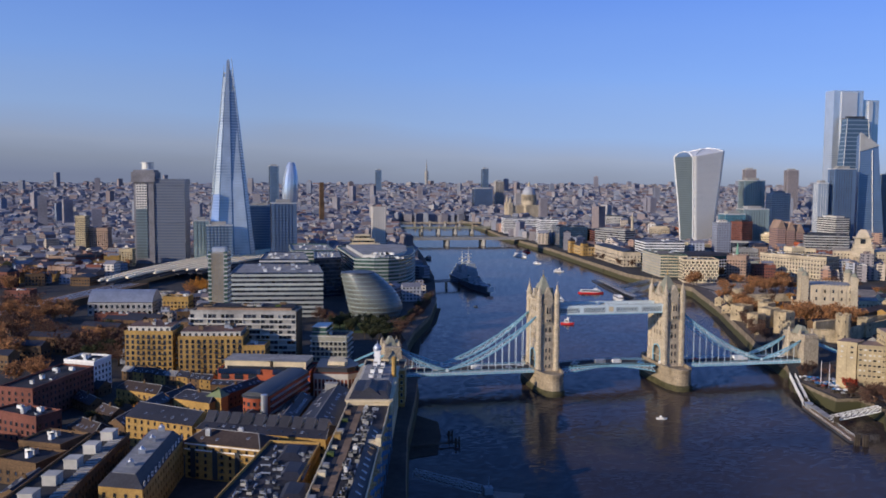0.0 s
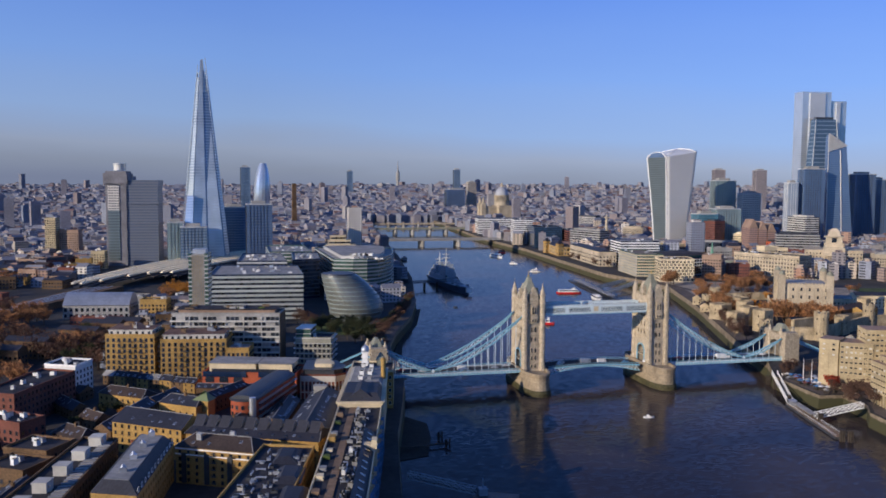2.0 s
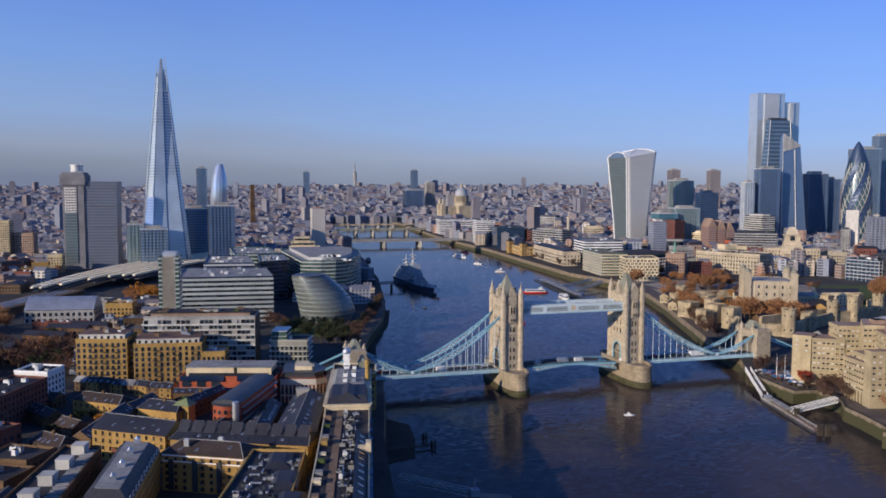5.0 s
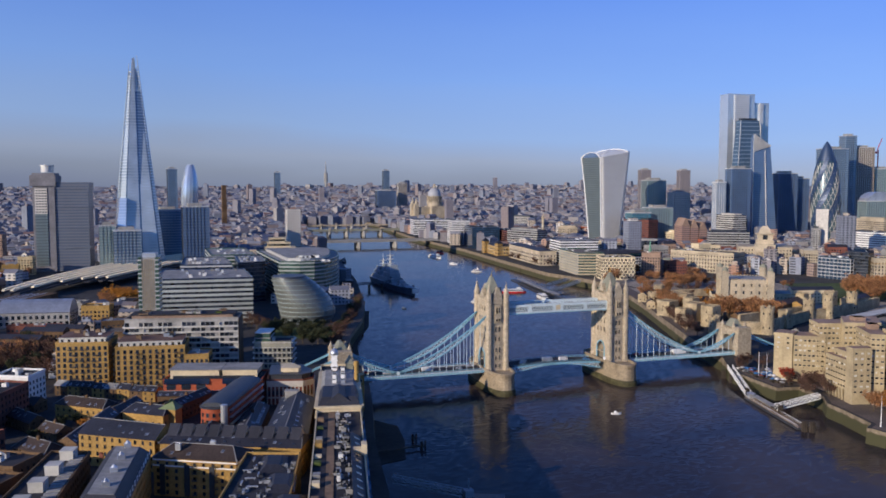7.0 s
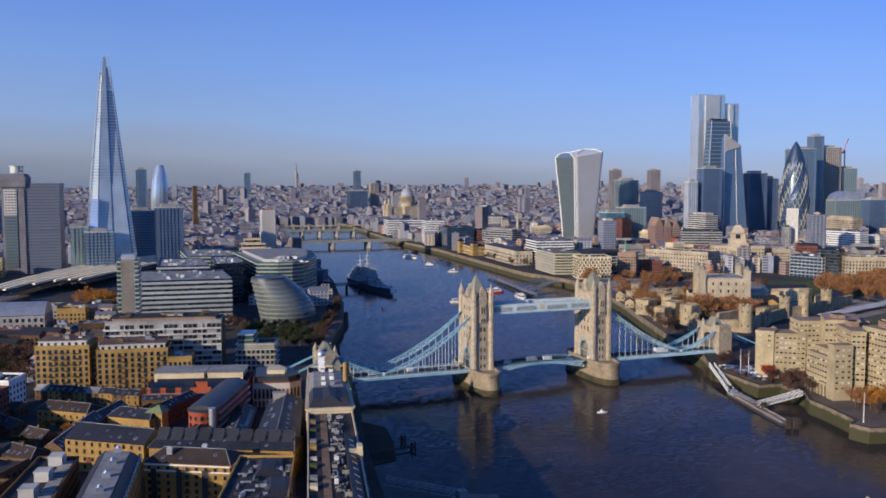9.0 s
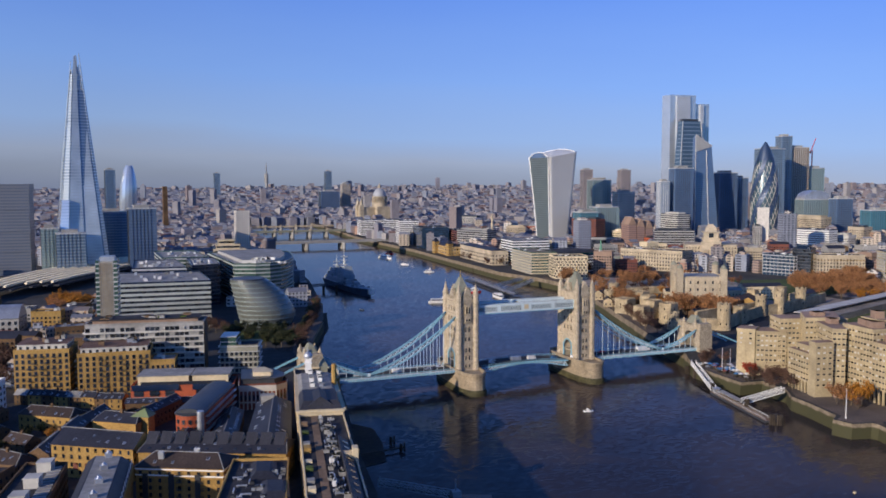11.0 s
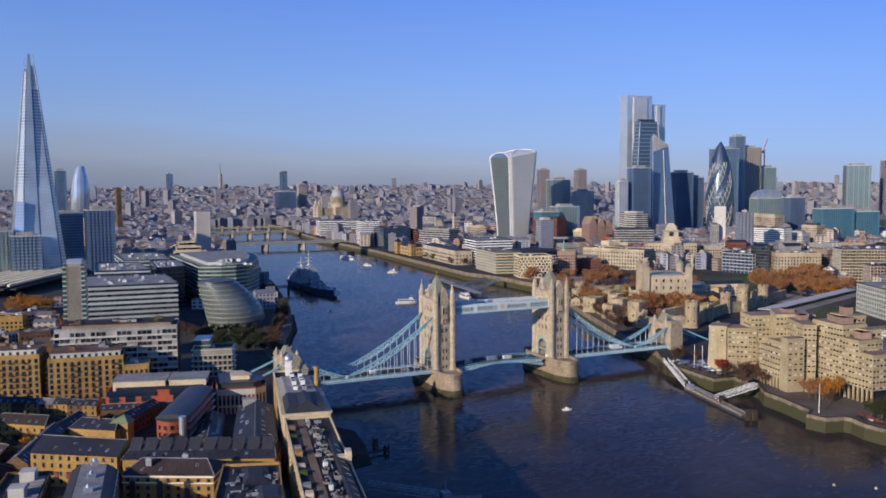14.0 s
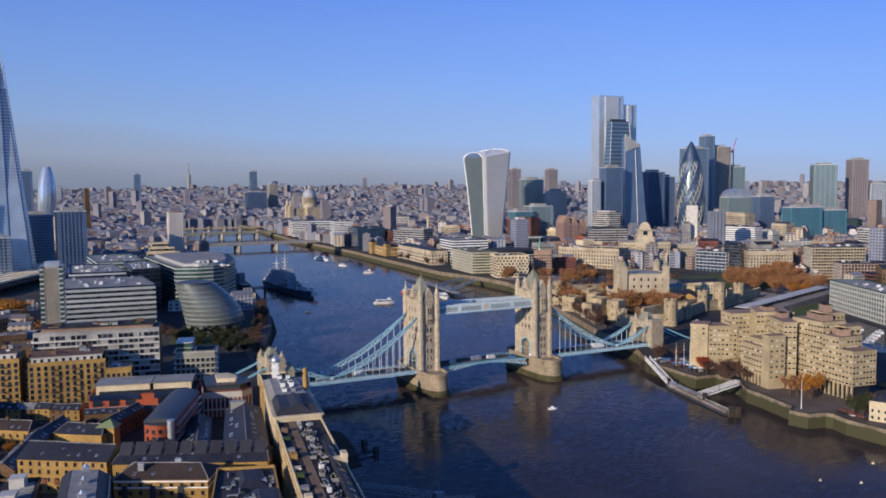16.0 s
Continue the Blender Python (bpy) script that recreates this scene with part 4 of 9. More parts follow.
def balcony(parent, x, y, z, turn, w=2.6, d=1.3, m=METAL_DK):
    def make(mb):
        mb.box(-w / 2, w / 2, -d, 0, 0, 0.18)
        mb.box(-w / 2, w / 2, -d, -d + 0.06, 0.95, 1.05)
        mb.box(-w / 2, -w / 2 + 0.06, -d, 0, 0.95, 1.05)
        mb.box(w / 2 - 0.06, w / 2, -d, 0, 0.95, 1.05)
        for k in range(9):
            xx = -w / 2 + w * k / 8
            mb.box(xx - 0.03, xx + 0.03, -d, -d + 0.05, 0.15, 1.0)
    ob = new("balcony", shared("balcony|%.1f|%.1f|%s" % (w, d, m.name), make, [m]))
    ob.parent = parent
    ob.matrix_basis = pose(x, y, z, 0, 0, turn)
    return ob


def on_wall(a, b, s):
    return a[0] + (b[0] - a[0]) * s, a[1] + (b[1] - a[1]) * s


# ---- south bank: the riverside warehouses ----
wharf = thing("riverside_warehouse", "long cream and stock brick riverside warehouse with a cluttered roof terrace", "warehouse", -173.0, -137.0, GROUND, -10.9)
wharf.scale = (0.89, 1, 1)
H1, H2 = 18.6, 21.0
ring_low = [(0, -190), (21, -190), (21, 0), (0, 0)]
ring_high = [(-0.6, 0), (21.6, 0), (21.0, 70), (0.2, 70)]
walls(wharf, ring_low, -0.5, H1, STOCK)
walls(wharf, ring_high, -0.5, H2, CREAM, "head_block")
flat_roof(wharf, ring_low, H1, CREAM, FELT, 1.1)
mb = Mb()
mb.prism(inset_ring(ring_high, 1.0), H2 - 0.2, H2 + 0.05)
for z, g in ((H2 - 5.0, 0.5), (H2 - 0.7, 0.8)):
    for e in range(4):
        band(mb, ring_high[e], ring_high[(e + 1) % 4], z, z + 0.7, g)
part("cornice", mb, CREAM, wharf, "cream moulded cornice")
mb = Mb()
mb.loft([[(0.4, 1.0, H2), (20.6, 1.0, H2), (20.2, 28, H2), (0.6, 28, H2)], [(2.5, 4.0, H2 + 3.2), (18.5, 4.0, H2 + 3.2), (18.5, 25, H2 + 3.2), (2.5, 25, H2 + 3.2)]])
mb.solid([(4, 2.0, H2 + 1), (17, 2.0, H2 + 1), (17, 20, H2 + 1), (4, 20, H2 + 1)], [(10.3, 2.4, H2 + 5.2), (10.7, 2.4, H2 + 5.2), (10.7, 20, H2 + 5.2), (10.3, 20, H2 + 5.2)], 0)
part("roof", mb, SLATE, wharf, "grey slate mansard with a central gable")
mb = Mb()
mb.loft([[(1.0, 30, H2), (20, 30, H2), (20, 69, H2), (1.0, 69, H2)], [(3, 33, H2 + 1.6), (18, 33, H2 + 1.6), (18, 66, H2 + 1.6), (3, 66, H2 + 1.6)]])
part("roof", mb, FELT_LT, wharf)
put_windows(wharf, (-0.6, 0), (21.6, 0), H2 - 3.6, 1, 3, 7, 1.9, 2.0, CREAM)
put_windows(wharf, (-0.6, 0), (21.6, 0), 2.0, 4, 3.4, 7, 1.3, 1.9, CREAM)
for a, b in (((21, -190), (21, 0)), ((0, 0), (0, -190))):
    put_windows(wharf, a, b, 8.3, 3, 3.4, 40, 1.2, 1.9, CREAM, inset=1.0)
for a, b in (((21.6, 0), (21.0, 70)), ((0.2, 70), (-0.6, 0))):
    put_windows(wharf, a, b, 8.5, 3, 3.5, 18, 1.3, 2.0, CREAM, inset=1.0)
rng = random.Random(5)
for k in range(56):
    mb = Mb()
    w, d, h = rng.uniform(1.0, 3.0), rng.uniform(1.0, 3.4), rng.uniform(0.6, 2.0)
    mb.box(-w / 2, w / 2, -d / 2, d / 2, 0, h)
    mb.box(-w / 2 - 0.06, w / 2 + 0.06, -d / 2 - 0.06, d / 2 + 0.06, h - 0.15, h)
    mb.cyl(0, 0, 0.35, 0.35, h, h + 0.4, 8)
    ob = part("roof_unit", mb, rng.choice((METAL, WHITE, FELT_LT, CONC_GR)), wharf)
    ob.matrix_basis = pose(rng.uniform(9.6, 14.6), -186 + k * 3.3 + rng.uniform(-1, 1), H1 + 0.03, 0, 0, rng.choice((0, 90, 4)))
for k in range(56):
    mb = Mb()
    ln = rng.uniform(1.5, 3.8)
    mb.beam((-ln / 2, 0, 0.7), (ln / 2, 0, 0.7), 0.5, 0.4)
    for e in (-ln / 2.4, ln / 2.4):
        mb.box(e - 0.08, e + 0.08, -0.2, 0.2, 0, 0.6)
    ob = part("duct", mb, METAL, wharf, "bright metal duct")
    ob.matrix_basis = pose(rng.uniform(9.4, 14.8), -188 + k * 3.3, H1 + 0.03, 0, 0, rng.choice((0, 90, 90)))
mb = Mb()
mb.box(5.6, 8.6, -189, -1, H1 + 0.02, H1 + 0.35)
part("roof_walk", mb, TIMBER, wharf, "brown timber roof walkway")
mb = Mb()
mb.poly([(15.4, -189, H1 + 3.0), (20.6, -189, H1 + 0.2), (20.6, -40, H1 + 0.2), (15.4, -40, H1 + 3.0)])
mb.poly([(15.4, -40, H1 + 3.0), (15.4, -40, H1), (15.4, -189, H1), (15.4, -189, H1 + 3.0)])
mb.poly([(15.4, -189, H1), (20.6, -189, H1), (20.6, -189, H1 + 0.2), (15.4, -189, H1 + 3.0)])
mb.poly([(20.6, -40, H1), (15.4, -40, H1), (15.4, -40, H1 + 3.0), (20.6, -40, H1 + 0.2)])
part("river_roof_slope", mb, SLATE, wharf, "dark sloping slate roof with rooflights")
for k in range(22):
    mb = Mb()
    mb.box(-1.1, 1.1, -0.8, 0.8, 0, 0.12)
    ob = part("rooflight", mb, GLASS, wharf)
    ob.matrix_basis = pose(18.0, -184 + k * 6.6, H1 + 1.6, 0, 28.3, 0)
for k in range(16):
    mb = Mb()
    w = rng.uniform(2.0, 5.0)
    mb.box(0.8, 3.6, -w / 2, w / 2, 0, rng.uniform(0.5, 2.4))
    ob = part("terrace_screen", mb, rng.choice((CREAM, FELT_LT, GRASS, TIMBER, STOCK)), wharf)
    ob.matrix_basis = pose(0, -182 + k * 11 + rng.uniform(-3, 3), H1 + 0.03)
for yy in (-61,):
    mb = Mb()
    mb.box(16, 21.4, yy - 1.0, yy + 2.6, H1 - 1, H1 + 2.6)
    mb.box(19.6, 21.8, yy - 1.4, yy + 3.0, H1 - 10, H1 + 4.4)
    part("stair_tower", mb, CREAM, wharf, "cream stair head rising over the roof")
for yy, h in ((36, 0.8), (44, 1.6), (52, 1.0), (60, 1.4)):
    for xx in (7, 11.5):
        mb = Mb()
        mb.box(xx, xx + 2.2, yy, yy + 2.8, H2, H2 + 2.4 + h)
        mb.box(xx - 0.15, xx + 2.35, yy - 0.15, yy + 2.95, H2 + 2.1 + h, H2 + 2.4 + h)
        part("roof_unit", mb, rng.choice((WHITE, METAL)), wharf)
# riverside frontage: verandas of steel
mb = Mb()
for k in range(12):
    y = -150 + 13 * k
    for z in (4.2, 8.0, 11.8, 15.4):
        mb.box(21, 22.5, y - 2.4, y + 2.4, z, z + 0.2)
    for s in (-2.3, 2.3):
        mb.box(22.3, 22.5, y + s - 0.1, y + s + 0.1, 0, 16.6)
part("river_veranda", mb, BLUE_DK, wharf, "blue steel balcony stacks over the river walk", "stuff")

anchor = thing("anchor_brewhouse", "stone and brick brewhouse with a domed cupola and a tall chimney", "building", -149.8, -58, GROUND, -10.4)
walls(anchor, [(-8, -14), (14, -14), (14, 10), (-8, 10)], -0.5, 19, STOCK)
flat_roof(anchor, [(-8, -14), (14, -14), (14, 10), (-8, 10)], 19, CREAM, FELT)
mb = Mb()
mb.box(-2.5, 0.5, -3.5, -0.5, 18, 27.4)
for z in (21.5, 24.4, 27.0):
    mb.box(-2.9, 0.9, -3.9, -0.1, z, z + 0.45)
part("cupola_base", mb, WHITE, anchor, "white boarded cupola base")
mb = Mb()
mb.loft([[(-1 + r * math.cos(a), -2 + r * math.sin(a), z) for a in [2 * math.pi * i / 12 for i in range(12)]] for r, z in ((2.0, 27.4), (2.3, 28.2), (2.0, 29.4), (1.1, 30.4), (0.25, 30.9), (0.1, 32.6))])
mb.smooth = True
part("dome", mb, METAL, anchor, "grey lead dome with a finial")
mb = Mb()
mb.cyl(9.6, -36.5, 1.3, 1.1, 17, 31, 10)
mb.cyl(9.6, -36.5, 1.4, 1.4, 29.6, 30.2, 10)
part("chimney", mb, STOCK, anchor, "round yellow brick chimney")
mb = Mb()
mb.box(5, 9, 0, 6, 18, 22)
mb.loft([[(4.6, -0.4, 22), (9.4, -0.4, 22), (9.4, 6.4, 22), (4.6, 6.4, 22)], [(6.8, 2.8, 26), (7.2, 2.8, 26), (7.2, 3.2, 26), (6.8, 3.2, 26)]])
part("roof_turret", mb, LEADROOF, anchor)
put_windows(anchor, (-8, -14), (14, -14), 2, 5, 3.3, 7, 1.2, 1.8, CREAM)
put_windows(anchor, (14, -14), (14, 10), 2, 5, 3.3, 7, 1.2, 1.8, CREAM)

# ---- south bank: yards behind the wharf ----
W5 = (5, 3.3, 1.15, 1.7, 1.4, 3.2)
W4 = (4, 3.3, 1.15, 1.7, 1.4, 3.1)
W3 = (3, 3.3, 1.15, 1.6, 1.2, 3.1)

f1, loc, h = block("brick_flats", "stock brick flats with a slate mansard and metal pods", [(-262, -214), (-247, -220), (-240, -163), (-255, -156)], 22.5, STOCK, ("none",), (4, 3.4, 1.2, 1.7, 1.4, 3.3))
mb = Mb()
inn = inset_ring(loc, 3.2)
mb.loft([[(*p, h) for p in inset_ring(loc, -0.3)], [(*p, h + 3.6) for p in inn]], 0)
part("mansard_roof", mb, SLATE, f1, "dark slate mansard")
mb = Mb()
mb.prism(inset_ring(loc, 3.6), h + 3.5, h + 3.75)
part("roof_deck", mb, FELT_LT, f1)
for k in range(4):
    p = [inn[0][i] + (inn[3][i] - inn[0][i]) * (0.1 + 0.27 * k) for i in (0, 1)]
    mb = Mb()
    mb.box(-1.2, 1.2, -1.0, 1.0, 0, 1.6)
    mb.cyl(0, 0, 1.0, 0.3, 1.6, 2.6, 10)
    ob = part("roof_pod", mb, METAL, f1, "domed metal roof pod")
    ob.matrix_basis = pose(p[0] + 5, p[1] + 1, h + 3.7, 0, 0, 6)
put_windows(f1, loc[1], loc[2], h + 0.6, 1, 3, 12, 1.4, 1.3, WHITE)

f2, loc, h = block("brick_flats", "stock brick warehouse flats with a white attic storey", [(-239, -166), (-210, -181), (-203, -168), (-232, -152)], 22.0, STOCK, ("ridge", SLATE_BR, 3.6, 5.0), (5, 3.6, 1.2, 1.6, 0.8, 2.7), cornice=(WHITE, 11.4, 13.6))
for s in (0.25, 0.6):
    chimney(f2, *on_wall(loc[0], loc[2], s), h + 3, 2.0, 1.2, 1.6, METAL, -25)
mb = Mb()
for k in range(3):
    x, y = on_wall(loc[0], loc[1], 0.12 + 0.3 * k)
    mb = Mb()
    band(mb, loc[0], loc[1], 0.5, 12.2, 0.5, 0, 0.08 + 0.3 * k, 0.14 + 0.3 * k)
    part("hoist_bay", mb, METAL_DK, f2, "dark full-height hoist bay")
for k in range(5):
    for s in (0.5, 0.75):
        x, y = on_wall(loc[0], loc[1], s)
        balcony(f2, x, y, 1.0 + 2.7 * k, wall_frame(loc[0], loc[1])[0], 2.0, 0.8)

f3, loc, h = block("brick_warehouse", "stock brick warehouse with roof terraces and metal ducts", [(-226, -250), (-203, -256), (-187, -184), (-206, -178)], 23.5, STOCK, ("flat", FELT), W5, seed=8)
roof_plant(f3, inset_ring(loc, 2.0), h + 0.02, 44, random.Random(12), (METAL, CONC_GR, METAL_DK, METAL), (0.7, 2.4), (0.5, 1.5))
for k in range(16):
    mb = Mb()
    mb.beam((-1.8, 0, 0.6), (1.8, 0, 0.6), 0.45, 0.4)
    mb.box(-1.5, -1.3, -0.2, 0.2, 0, 0.5)
    mb.box(1.3, 1.5, -0.2, 0.2, 0, 0.5)
    ob = part("duct", mb, METAL, f3, "bright metal duct")
    ob.matrix_basis = pose(*on_wall(on_wall(loc[0], loc[1], 0.2 + 0.1 * (k % 3)), on_wall(loc[3], loc[2], 0.2 + 0.1 * (k % 3)), 0.08 + 0.055 * k), h + 0.03, 0, 0, (-14, 76)[k % 2])
mb = Mb()
for k in range(3):
    y0 = -25 + 21 * k
    mb.solid([(2, y0, h), (11, y0 - 2, h), (14, y0 + 15, h), (5, y0 + 17, h)], [(4.6, y0 + 3, h + 1.7), (9.0, y0 + 2, h + 1.7), (11.4, y0 + 12, h + 1.7), (6.6, y0 + 14, h + 1.7)], 0)
    part("slate_attic", mb, SLATE, f3, "slate attic storey")
    mb = Mb()

wb, loc, h = block("brick_warehouse", "low brick warehouse with four white plant rooms on its roof", [(-291, -228), (-272, -234), (-262, -152), (-276, -147)], 21.5, STOCK_DK, ("flat", FELT), W4, seed=4)
for k in range(5):
    a, b = loc[0], loc[3]
    p = on_wall(a, b, 0.06 + 0.205 * k)
    mb = Mb()
    mb.box(0.4, 5.2, 0, 5.4, 0, 3.5)
    mb.box(0.2, 5.4, -0.2, 5.6, 3.3, 3.65)
    mb.box(5.2, 5.7, 1.8, 3.2, 0, 2.2)
    ob = part("plant_room", mb, OFFWHITE, wb, "white rendered plant room")
    ob.matrix_basis = pose(p[0] + 5.5, p[1] - 1.5, h + 0.03, 0, 0, -12)
mb = Mb()
for k in range(26):
    p = on_wall(loc[1], loc[2], 0.03 + 0.037 * k)
    mb.box(p[0] - 5.6, p[0] - 1.2, p[1] - 0.9, p[1] + 0.9, h + 0.02, h + 0.5)
part("roof_pavers", mb, FELT_LT, wb, "pale rooflights and pavers", "stuff")

yw, loc, h = block("brick_warehouse", "golden stock brick warehouse with a slate roof", [(-269, -119), (-239, -139), (-231, -124), (-259, -101)], 20.5, STOCK, ("ridge", SLATE, 4.2), W4)
for k in range(5):
    x, y = on_wall(loc[0], loc[1], 0.3 + 0.14 * k)
    mb = Mb()
    mb.box(-0.9, 0.9, -0.3, 0.1, 0, 2.4)
    mb.cyl(0, -0.1, 0.9, 0.9, 2.3, 2.6, 10)
    ob = part("arched_doorway", mb, REDB, yw, "red brick arched loading door")
    ob.matrix_basis = pose(x, y, 3.5, 0, 0, wall_frame(loc[0], loc[1])[0])

sl, loc, h = block("slate_roofed_warehouse", "long stock brick warehouse with a toothed slate roof", [(-237, -140), (-184, -164), (-177, -147), (-230, -122)], 19.5, STOCK, ("none",), W3)
ridge_roof(sl, loc, h, 3.2, SLATE, 2.0, lights=4.5)
for k in range(10):
    x, y = on_wall(loc[0], loc[1], 0.05 + 0.098 * k)
    mb = Mb()
    mb.poly([(-2.2, 4.0, 0.6), (2.2, 4.0, 0.6), (2.2, 9.0, 5.9), (-2.2, 9.0, 5.9)])
    mb.poly([(2.2, 14, 0.6), (-2.2, 14, 0.6), (-2.2, 9.0, 5.9), (2.2, 9.0, 5.9)])
    mb.poly([(2.2, 4.0, 0.6), (2.2, 14, 0.6), (2.2, 9.0, 5.9)], 1)
    mb.poly([(-2.2, 14, 0.6), (-2.2, 4.0, 0.6), (-2.2, 9.0, 5.9)], 1)
    ob = part("roof_tooth", mb, [SLATE, FELT_LT], sl, "slate saw-tooth dormer")
    ob.matrix_basis = pose(x, y, h, 0, 0, wall_frame(loc[0], loc[1])[0])
    mb = Mb()
    mb.box(-0.6, 0.6, -0.5, 0.5, 0, 0.15)
    ob = part("rooflight", mb, GLASS, sl)
    ob.matrix_basis = pose(x + 1.5, y + 1.8, h + 0.95, 16, 0, wall_frame(loc[0], loc[1])[0])

sw, loc, h = block("slate_roofed_warehouse", "narrow brick warehouse along a cobbled lane, slate roof with rooflights", [(-197, -147), (-180, -153), (-166, -86), (-181, -82)], 19.5, STOCK_DK, ("ridge", SLATE, 4.0, 2.0), W3)
for k in range(10):
    for s in (0.72,):
        a, b = on_wall(loc[0], loc[1], s), on_wall(loc[3], loc[2], s)
        p = on_wall(a, b, 0.08 + 0.09 * k)
        mb = Mb()
        mb.box(-0.9, 0.9, -1.1, 1.1, 0, 0.15)
        ob = part("rooflight", mb, GLASS_PALE, sw)
        ob.matrix_basis = pose(p[0], p[1], h + 2.1, 0, 26, -12)
mb = Mb()
mb.box(-3, 3, -2, 2, 0, 5)
mb.box(-3.3, 3.3, -2.3, 2.3, 4.7, 5.1)
ob = part("lift_head", mb, CONC_GR, sw)
ob.matrix_basis = pose(4, 30, h, 0, 0, -12)

# round-ended terracotta flats
rt = thing("round_ended_flats", "curved terracotta-red flats with a grey barrel roof", "building", -213, -97, GROUND, -22)
arc = [(6.5 * math.cos(math.pi + math.pi * i / 14), 6.5 * math.sin(math.pi + math.pi * i / 14)) for i in range(15)]
ring = arc + [(6.5, 52), (-6.5, 52)]
walls(rt, ring, -0.5, 14.8, ORANGE)
mb = Mb()
mb.prism(inset_ring(ring, -0.5), 14.7, 15.1, 0, None, True)
part("eaves", mb, METAL_DK, rt)
mb = Mb()
mb.loft([[(6.2 * math.cos(a), -3.0, 15 + 2.0 * math.sin(a)) for a in [math.pi * i / 10 for i in range(11)]], [(6.2 * math.cos(a), 52, 15 + 2.0 * math.sin(a)) for a in [math.pi * i / 10 for i in range(11)]]])
mb.poly([(6.2 * math.cos(a), -3.0, 15 + 2.0 * math.sin(a)) for a in [math.pi * i / 10 for i in range(11)]][::-1])
part("roof", mb, METAL_DK, rt, "grey metal barrel roof")
put_windows(rt, (6.5, 0), (6.5, 52), 1.4, 4, 3.2, 14, 1.5, 1.9, METAL_DK)
mb = Mb()
for z in (3.2, 6.4, 9.6, 12.8):
    mb.box(6.5, 8.0, 0, 52, z - 0.2, z)
    mb.box(7.9, 8.0, 0, 52, z + 0.9, z + 1.0)
part("access_balcony", mb, METAL, rt, kind="stuff")
for i in (4, 6, 8, 10):
    for z in (1.5, 4.7, 7.9, 11.1):
        a = math.pi + math.pi * i / 14
        ob = new("window", window_mesh(1.1, 1.6, METAL_DK))
        ob.parent = rt
        ob.matrix_basis = pose(6.55 * math.cos(a), 6.55 * math.sin(a), z, 0, 0, math.degrees(a) + 90)
mb = Mb()
mb.cyl(5.6, -4.6, 1.6, 1.6, -0.5, 16.5, 12)
part("stair_drum", mb, METAL, rt, "grey metal stair drum")

# houses and sheds round the courtyards
def yard_house(ring, z1, wall, rf, rise, hip):
    ob, loc, h = block("brick_house", "stock brick building with a pitched roof beside a courtyard" if wall is STOCK else "dark old brick building with a pitched roof beside a courtyard", ring, z1, wall, ("ridge", rf, rise, hip), (2, 3.2, 1.05, 1.5, 1.2, 3.0), group="yard buildings")
    chimney(ob, *on_wall(loc[0], loc[2], 0.5), h + rise, 1.3, 0.8, 1.2, STOCK_DK, wall_frame(loc[0], loc[1])[0])


yard_house([(-254, -73), (-236, -86), (-229, -76), (-246, -61)], 16.5, STOCK, SLATE, 3.2, 2.5)
yard_house([(-278, -112), (-270, -117), (-256, -72), (-264, -66)], 15.5, STOCK_DK, SLATE, 3.2, 0.0)
yard_house([(-287, -40), (-264, -57), (-257, -48), (-279, -31)], 14.8, STOCK, SLATE_BR, 3.2, 2.5)
yard_house([(-296, -106), (-282, -121), (-275, -113), (-288, -97)], 13.5, STOCK_DK, SLATE_BR, 3.4, 3.0)
yard_house([(-307, -48), (-295, -66), (-289, -60), (-300, -42)], 12.8, STOCK_DK, SLATE, 3.0, 0.0)
yard_house([(-290, -77), (-281, -88), (-275, -82), (-284, -71)], 12.6, STOCK_DK, SLATE_BR, 3.0, 0.0)
yard_house([(-238, -66), (-232, -70), (-212, -42), (-218, -38)], 15.6, STOCK_DK, SLATE, 2.4, 0.0)
yard_house([(-262, -60), (-256, -64), (-246, -44), (-252, -40)], 14.0, STOCK_DK, SLATE, 2.4, 0.0)
yard_house([(-228, -118), (-214, -124), (-208, -108), (-222, -102)], 15.0, STOCK_DK, SLATE, 2.6, 0.0)
yard_house([(-206, -112), (-196, -116), (-186, -72), (-196, -68)], 14.0, STOCK_DK, SLATE, 2.6, 0.0)
yard_house([(-300, -196), (-288, -201), (-284, -180), (-296, -175)], 14.5, STOCK_DK, SLATE, 3.4, 0.0)
yard_house([(-330, -150), (-315, -158), (-309, -144), (-324, -136)], 15.0, STOCK, SLATE_BR, 3.2, 0.0)
yard_house([(-345, -120), (-330, -128), (-324, -114), (-339, -106)], 14.0, STOCK_DK, SLATE, 3.2, 0.0)
yard_house([(-318, -20), (-298, -30), (-293, -20), (-313, -10)], 12.5, STOCK_DK, SLATE, 3.0, 0.0)

tent, loc, h = block("pavilion", "small hall with a green pyramid roof", [(-237, -80), (-230.5, -84), (-227.5, -78.5), (-234, -74.5)], 18.5, STOCK, ("none",), None)
mb = Mb()
c0 = (sum(p[0] for p in loc) / 4, sum(p[1] for p in loc) / 4)
mb.loft([[(*p, h) for p in inset_ring(loc, -0.8)], [(*p, h + 1.2) for p in inset_ring(loc, 0.8)], [(*p, h + 4.0) for p in inset_ring(loc, 4.2)]])
part("roof", mb, mat("verdigris_copper", (0.22, 0.27, 0.13), 0.6, stain=0.3), tent, "green copper pyramid roof")

